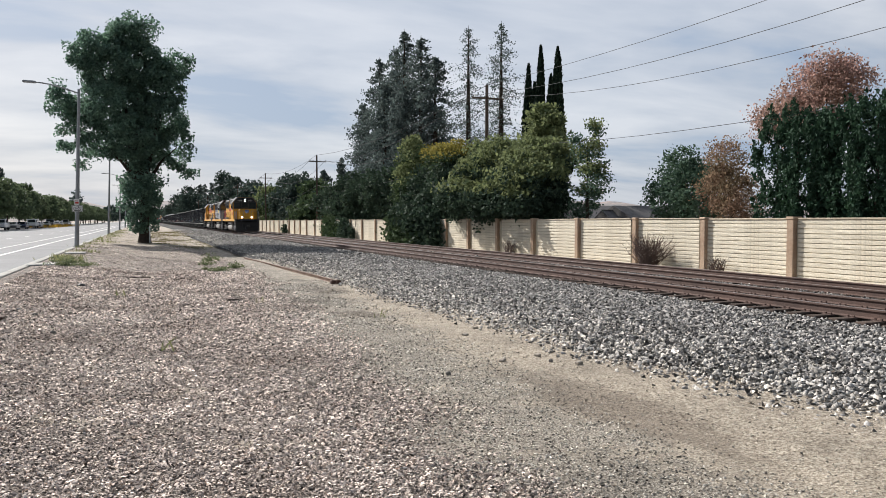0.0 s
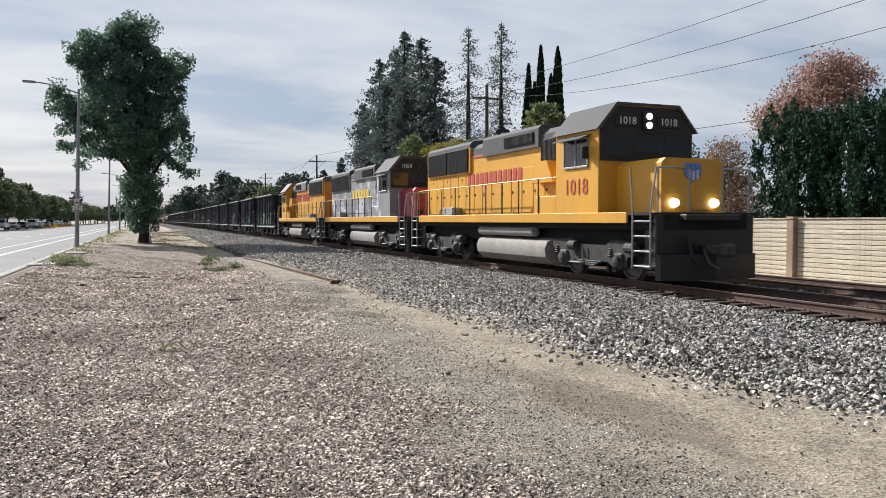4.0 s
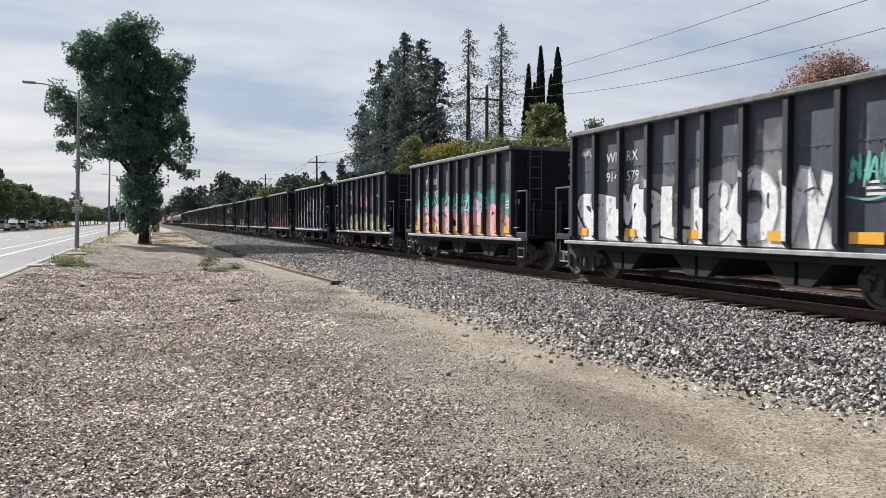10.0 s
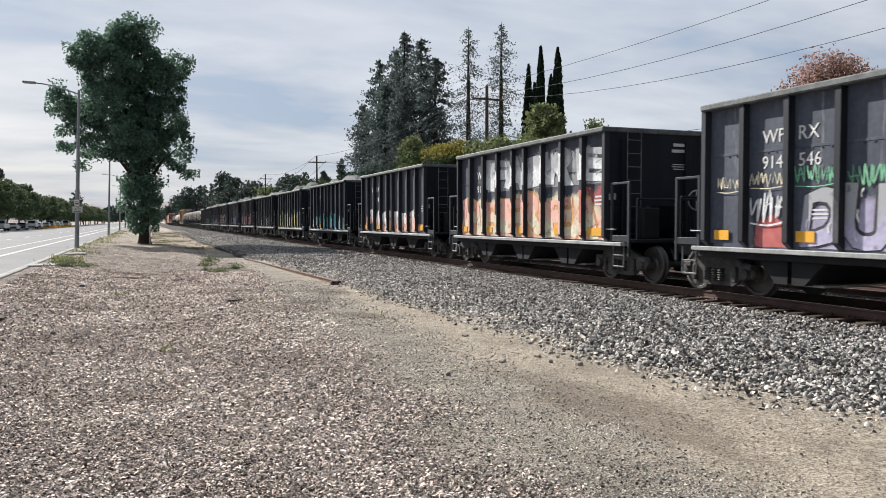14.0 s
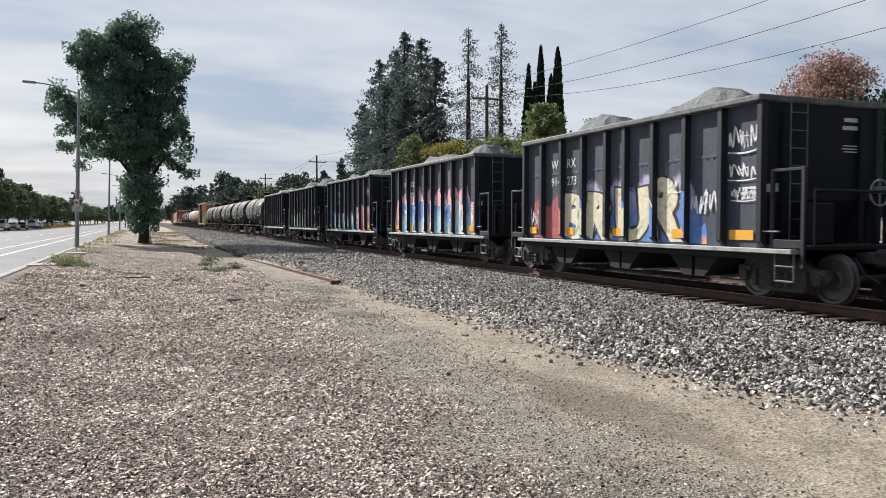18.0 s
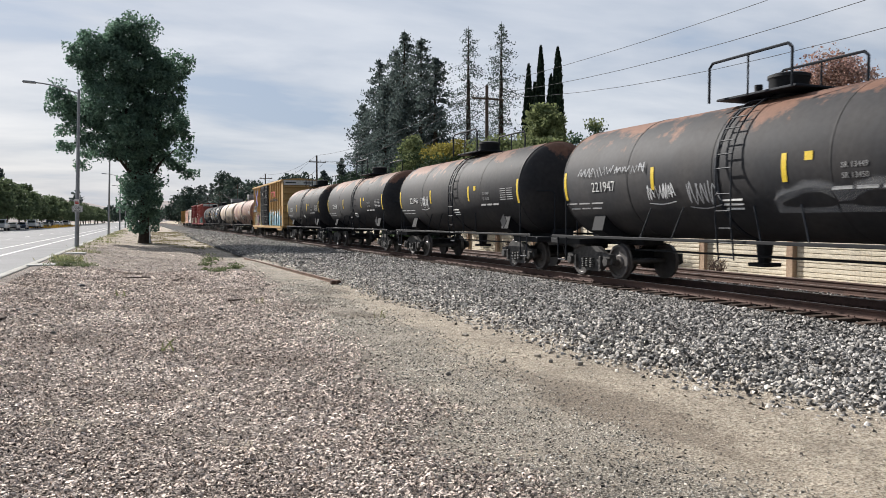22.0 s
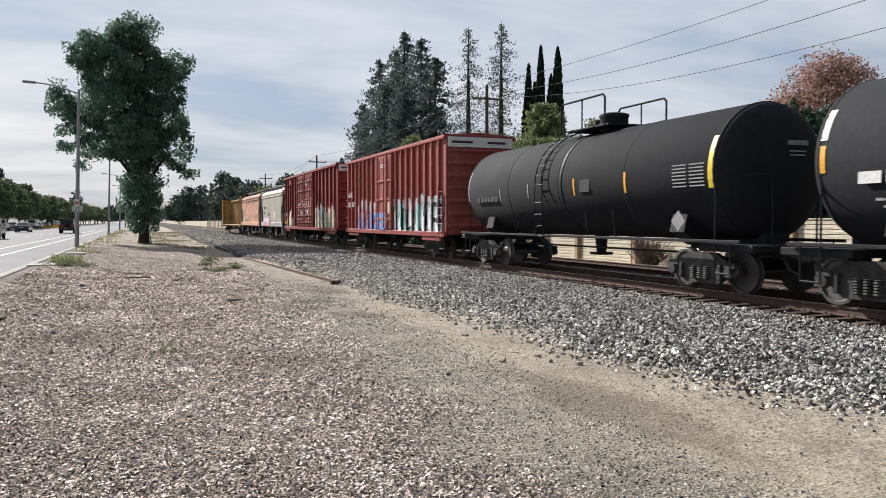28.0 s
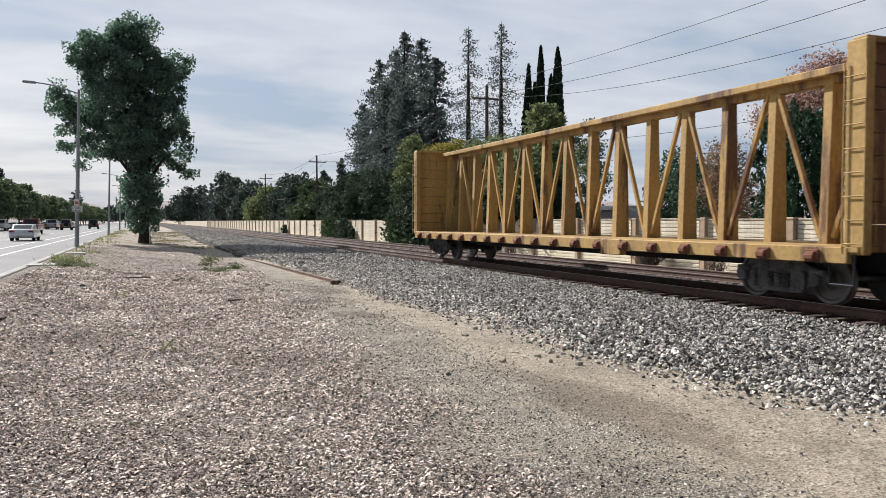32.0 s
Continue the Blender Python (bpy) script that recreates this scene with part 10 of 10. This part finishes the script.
        part("end_rail", Mesh().path([(-1.35, e * 8.6, deck), (-1.35, e * 8.6, deck + 1.05), (-0.5, e * 8.65, deck + 1.05), (-0.5, e * 8.65, deck)], 0.025, 6)
             .path([(1.35, e * 8.6, deck), (1.35, e * 8.6, deck + 1.05), (0.5, e * 8.65, deck + 1.05), (0.5, e * 8.65, deck)], 0.025, 6), M_GALV, root)
        part("hose", Mesh().path([(-0.6, e * 8.75, 1.2), (-0.62, e * 8.95, 0.7), (-0.5, e * 9.0, 0.5)], 0.03, 6), M_BLACK, root)
        for s in (-1, 1):
            stairs = part("stairwell", Mesh().soft(s * 1.1, e * 8.2, 1.0, 0.1, 0.75, 1.3, 0.02), M_BLACK, root)
            for k in range(4):
                part("tread", Mesh().soft(s * 1.32, e * 8.2, 0.45 + 0.36 * k, 0.4, 0.7, 0.04, 0.01), M_GALV, stairs)
            part("stair_rail", Mesh().path([(s * 1.52, e * 7.85, 0.4), (s * 1.52, e * 7.85, 1.8), (s * 1.5, e * 7.7, deck + 1.05)], 0.025, 6), M_GALV, root)
            part("stair_rail", Mesh().path([(s * 1.52, e * 8.56, 0.4), (s * 1.52, e * 8.56, 1.9), (s * 1.4, e * 8.6, deck + 1.05)], 0.025, 6), M_GALV, root)
        loco_truck(root, e * 5.5)
    part("hood_end", Mesh().soft(0, 7.33, 3.0, 1.94, 0.04, 2.4, 0.02), nose_mat, root)
    part("rear_lights", Mesh().soft(0, 7.38, 3.95, 0.5, 0.1, 0.24, 0.02), M_BLACK, root)
    # handrails
    for s in (-1, 1):
        spots = [-4.3, -3.0, -1.7, -0.5, 0.8, 2.2, 3.6, 5.0, 6.4, 7.6]
        for y in spots:
            part("stanchion", Mesh().soft(s * 1.48, y, deck + 0.5, 0.035, 0.05, 1.1, 0.008), M_BLACK if y > -4 else M_GALV, root)
        part("handrail", Mesh().tube([(s * 1.48, -4.6, deck + 1.05)] + [(s * 1.48, y, deck + 1.05) for y in spots], 0.018, 6), sill_mat, root)
        part("locker", Mesh().soft(s * 1.2, 4.6, deck + 0.16, 0.4, 1.0, 0.3, 0.02), M_SILL, root, "pale sand locker")
    tank_out = [(-0.7, 0.18), (-1.15, 0.24), (-1.38, 0.45), (-1.42, 0.7), (-1.32, 0.92), (-1.0, 1.02), (1.0, 1.02), (1.32, 0.92), (1.42, 0.7), (1.38, 0.45), (1.15, 0.24), (0.7, 0.18)]
    part("fuel_tank", Mesh().prism(tank_out, -3.3, 1.7, "y"), M_FUEL, root, "pale grey-beige fuel tank", smooth=True)
    for s in (-1, 1):
        part("air_reservoir", Mesh().lathe([(-2.4, 0.05), (-2.36, 0.15), (1.7, 0.15), (1.74, 0.05)], "y", 14, (s * 1.22, 0, 1.2)), M_FUEL, root, smooth=True)
    for ob in root.children:
        if ob.name.split(".")[0] in BODY:
            ob.location.y += BACK
    return root


def side_words(root, s, y, z, w, h, n, material, x):
    """Lettering of a brand as plain upright blocks."""
    m = Mesh()
    for k in range(n):
        m.box(s * x, y + BACK + (k - (n - 1) / 2) * w / n, z, 0.008, w / n * 0.7, h)
    part("lettering", m, material, root, "brand lettering as plain blocks")


def number_on_side(root, s, y, z, size, number, material, x):
    me = text_mesh("road_number", number, size, material)
    for v in me.vertices:
        p = SIDE @ v.co
        v.co = (s * x * 1.0 + (p.x if s < 0 else -p.x), y + BACK + (p.y if s < 0 else -p.y), z + p.z)
    part("road_number", me, material, root)


loco_1 = locomotive("yellow and grey diesel locomotive leading the train, headlights lit", M_GOLD, M_DGREY, M_GOLD, M_GOLD, "1018", M_LRED, "")
loco_2 = locomotive("patched grey diesel locomotive with red nose, second in the train", M_SPGREY, M_DGREY, M_SCARLET, M_GOLD, "1068", M_SPGREY, "")
loco_3 = locomotive("yellow and grey diesel locomotive running with its cab to the rear", M_GOLD, M_LGREY, M_GOLD, M_GOLD, "1061", M_LRED, "")
CARS += [(loco_1, 110.05), (loco_2, 128.2), (loco_3, 146.35)]
REVERSED = {loco_3.name}
number_on_side(loco_1, -1, -5.85, 2.45, 0.62, "1018", M_LRED, 1.512)
number_on_side(loco_3, 1, -5.85, 2.45, 0.62, "1061", M_LRED, 1.512)
side_words(loco_3, 1, -1.75, 3.32, 2.0, 0.56, 5, M_LRED, 1.008)
side_words(loco_3, 1, 1.0, 3.32, 2.8, 0.56, 7, M_LRED, 1.008)
side_words(loco_1, -1, 0.6, 3.1, 4.6, 0.4, 12, M_LRED, 1.008)
side_words(loco_2, -1, 0.2, 3.05, 3.6, 0.5, 6, M_YELLOW, 1.008)


# ---- ties last ----
build_ties(track_near, TRACK_X, 0.0, -4.0, 140.0, 0.5)
build_ties(track_far, TRACK2_X, TRACK2_DROP, -4.0, 60.0, 0.5)


# ---- what moves ----
def turn_wheels(same, half, radius, way):
    """Every wheelset of a kind at one end of its truck rolls alike: one set of keys serves them all."""
    step = way * SPEED / FPS / radius
    walk(same[0], [(k / FPS, Matrix.Translation((0, half, radius)) @ Matrix.Rotation(k * step % (2 * math.pi), 4, "X")) for k in range(0, 32 * FPS + 1)])
    keys = same[0].animation_data
    for o in same[1:]:
        o.rotation_mode = "QUATERNION"
        own = o.animation_data_create()
        own.action = keys.action
        own.action_slot = keys.action_slot


def steady(rows):
    """Runs the first and last stretch on at the same speed to before the start and past the end."""
    (t0, y0), (t1, y1) = rows[0], rows[1]
    (t2, y2), (t3, y3) = rows[-2], rows[-1]
    v0, v1 = (y1 - y0) / (t1 - t0), (y3 - y2) / (t3 - t2)
    early = [(t, y0 + v0 * (t - t0)) for t in (-1, 0, 8, 16, 23) if t < t0 - 0.4]
    return early + list(rows) + [(33, y3 + v1 * (33 - t3))]


def motions():
    for root, centre in CARS:
        turned = 180 if root.name in REVERSED else 0
        walk(root, [(t, pose(TRACK_X, centre - SPEED * t, RAIL_Z, 0, 0, turned)) for t in (-1, 0, 1, 8, 16, 24, 31, 32, 33)])
    for root, lane, rows in TRAFFIC:
        walk(root, [(t, pose(lane, y, 0.2)) for t, y in steady(rows)])
    sets = [o for o in bpy.data.objects if o.name.startswith("wheelset")]
    for half in (-0.91, 0.91):
        turn_wheels([o for o in sets if abs(o.location.y - half) < 0.01], half, 0.4625, 1)
    for half in (-1.37, 1.37):
        big = [o for o in sets if abs(o.location.y - half) < 0.01]
        turn_wheels([o for o in big if o.parent.parent.name not in REVERSED], half, 0.508, 1)
        turn_wheels([o for o in big if o.parent.parent.name in REVERSED], half, 0.508, -1)


motions()
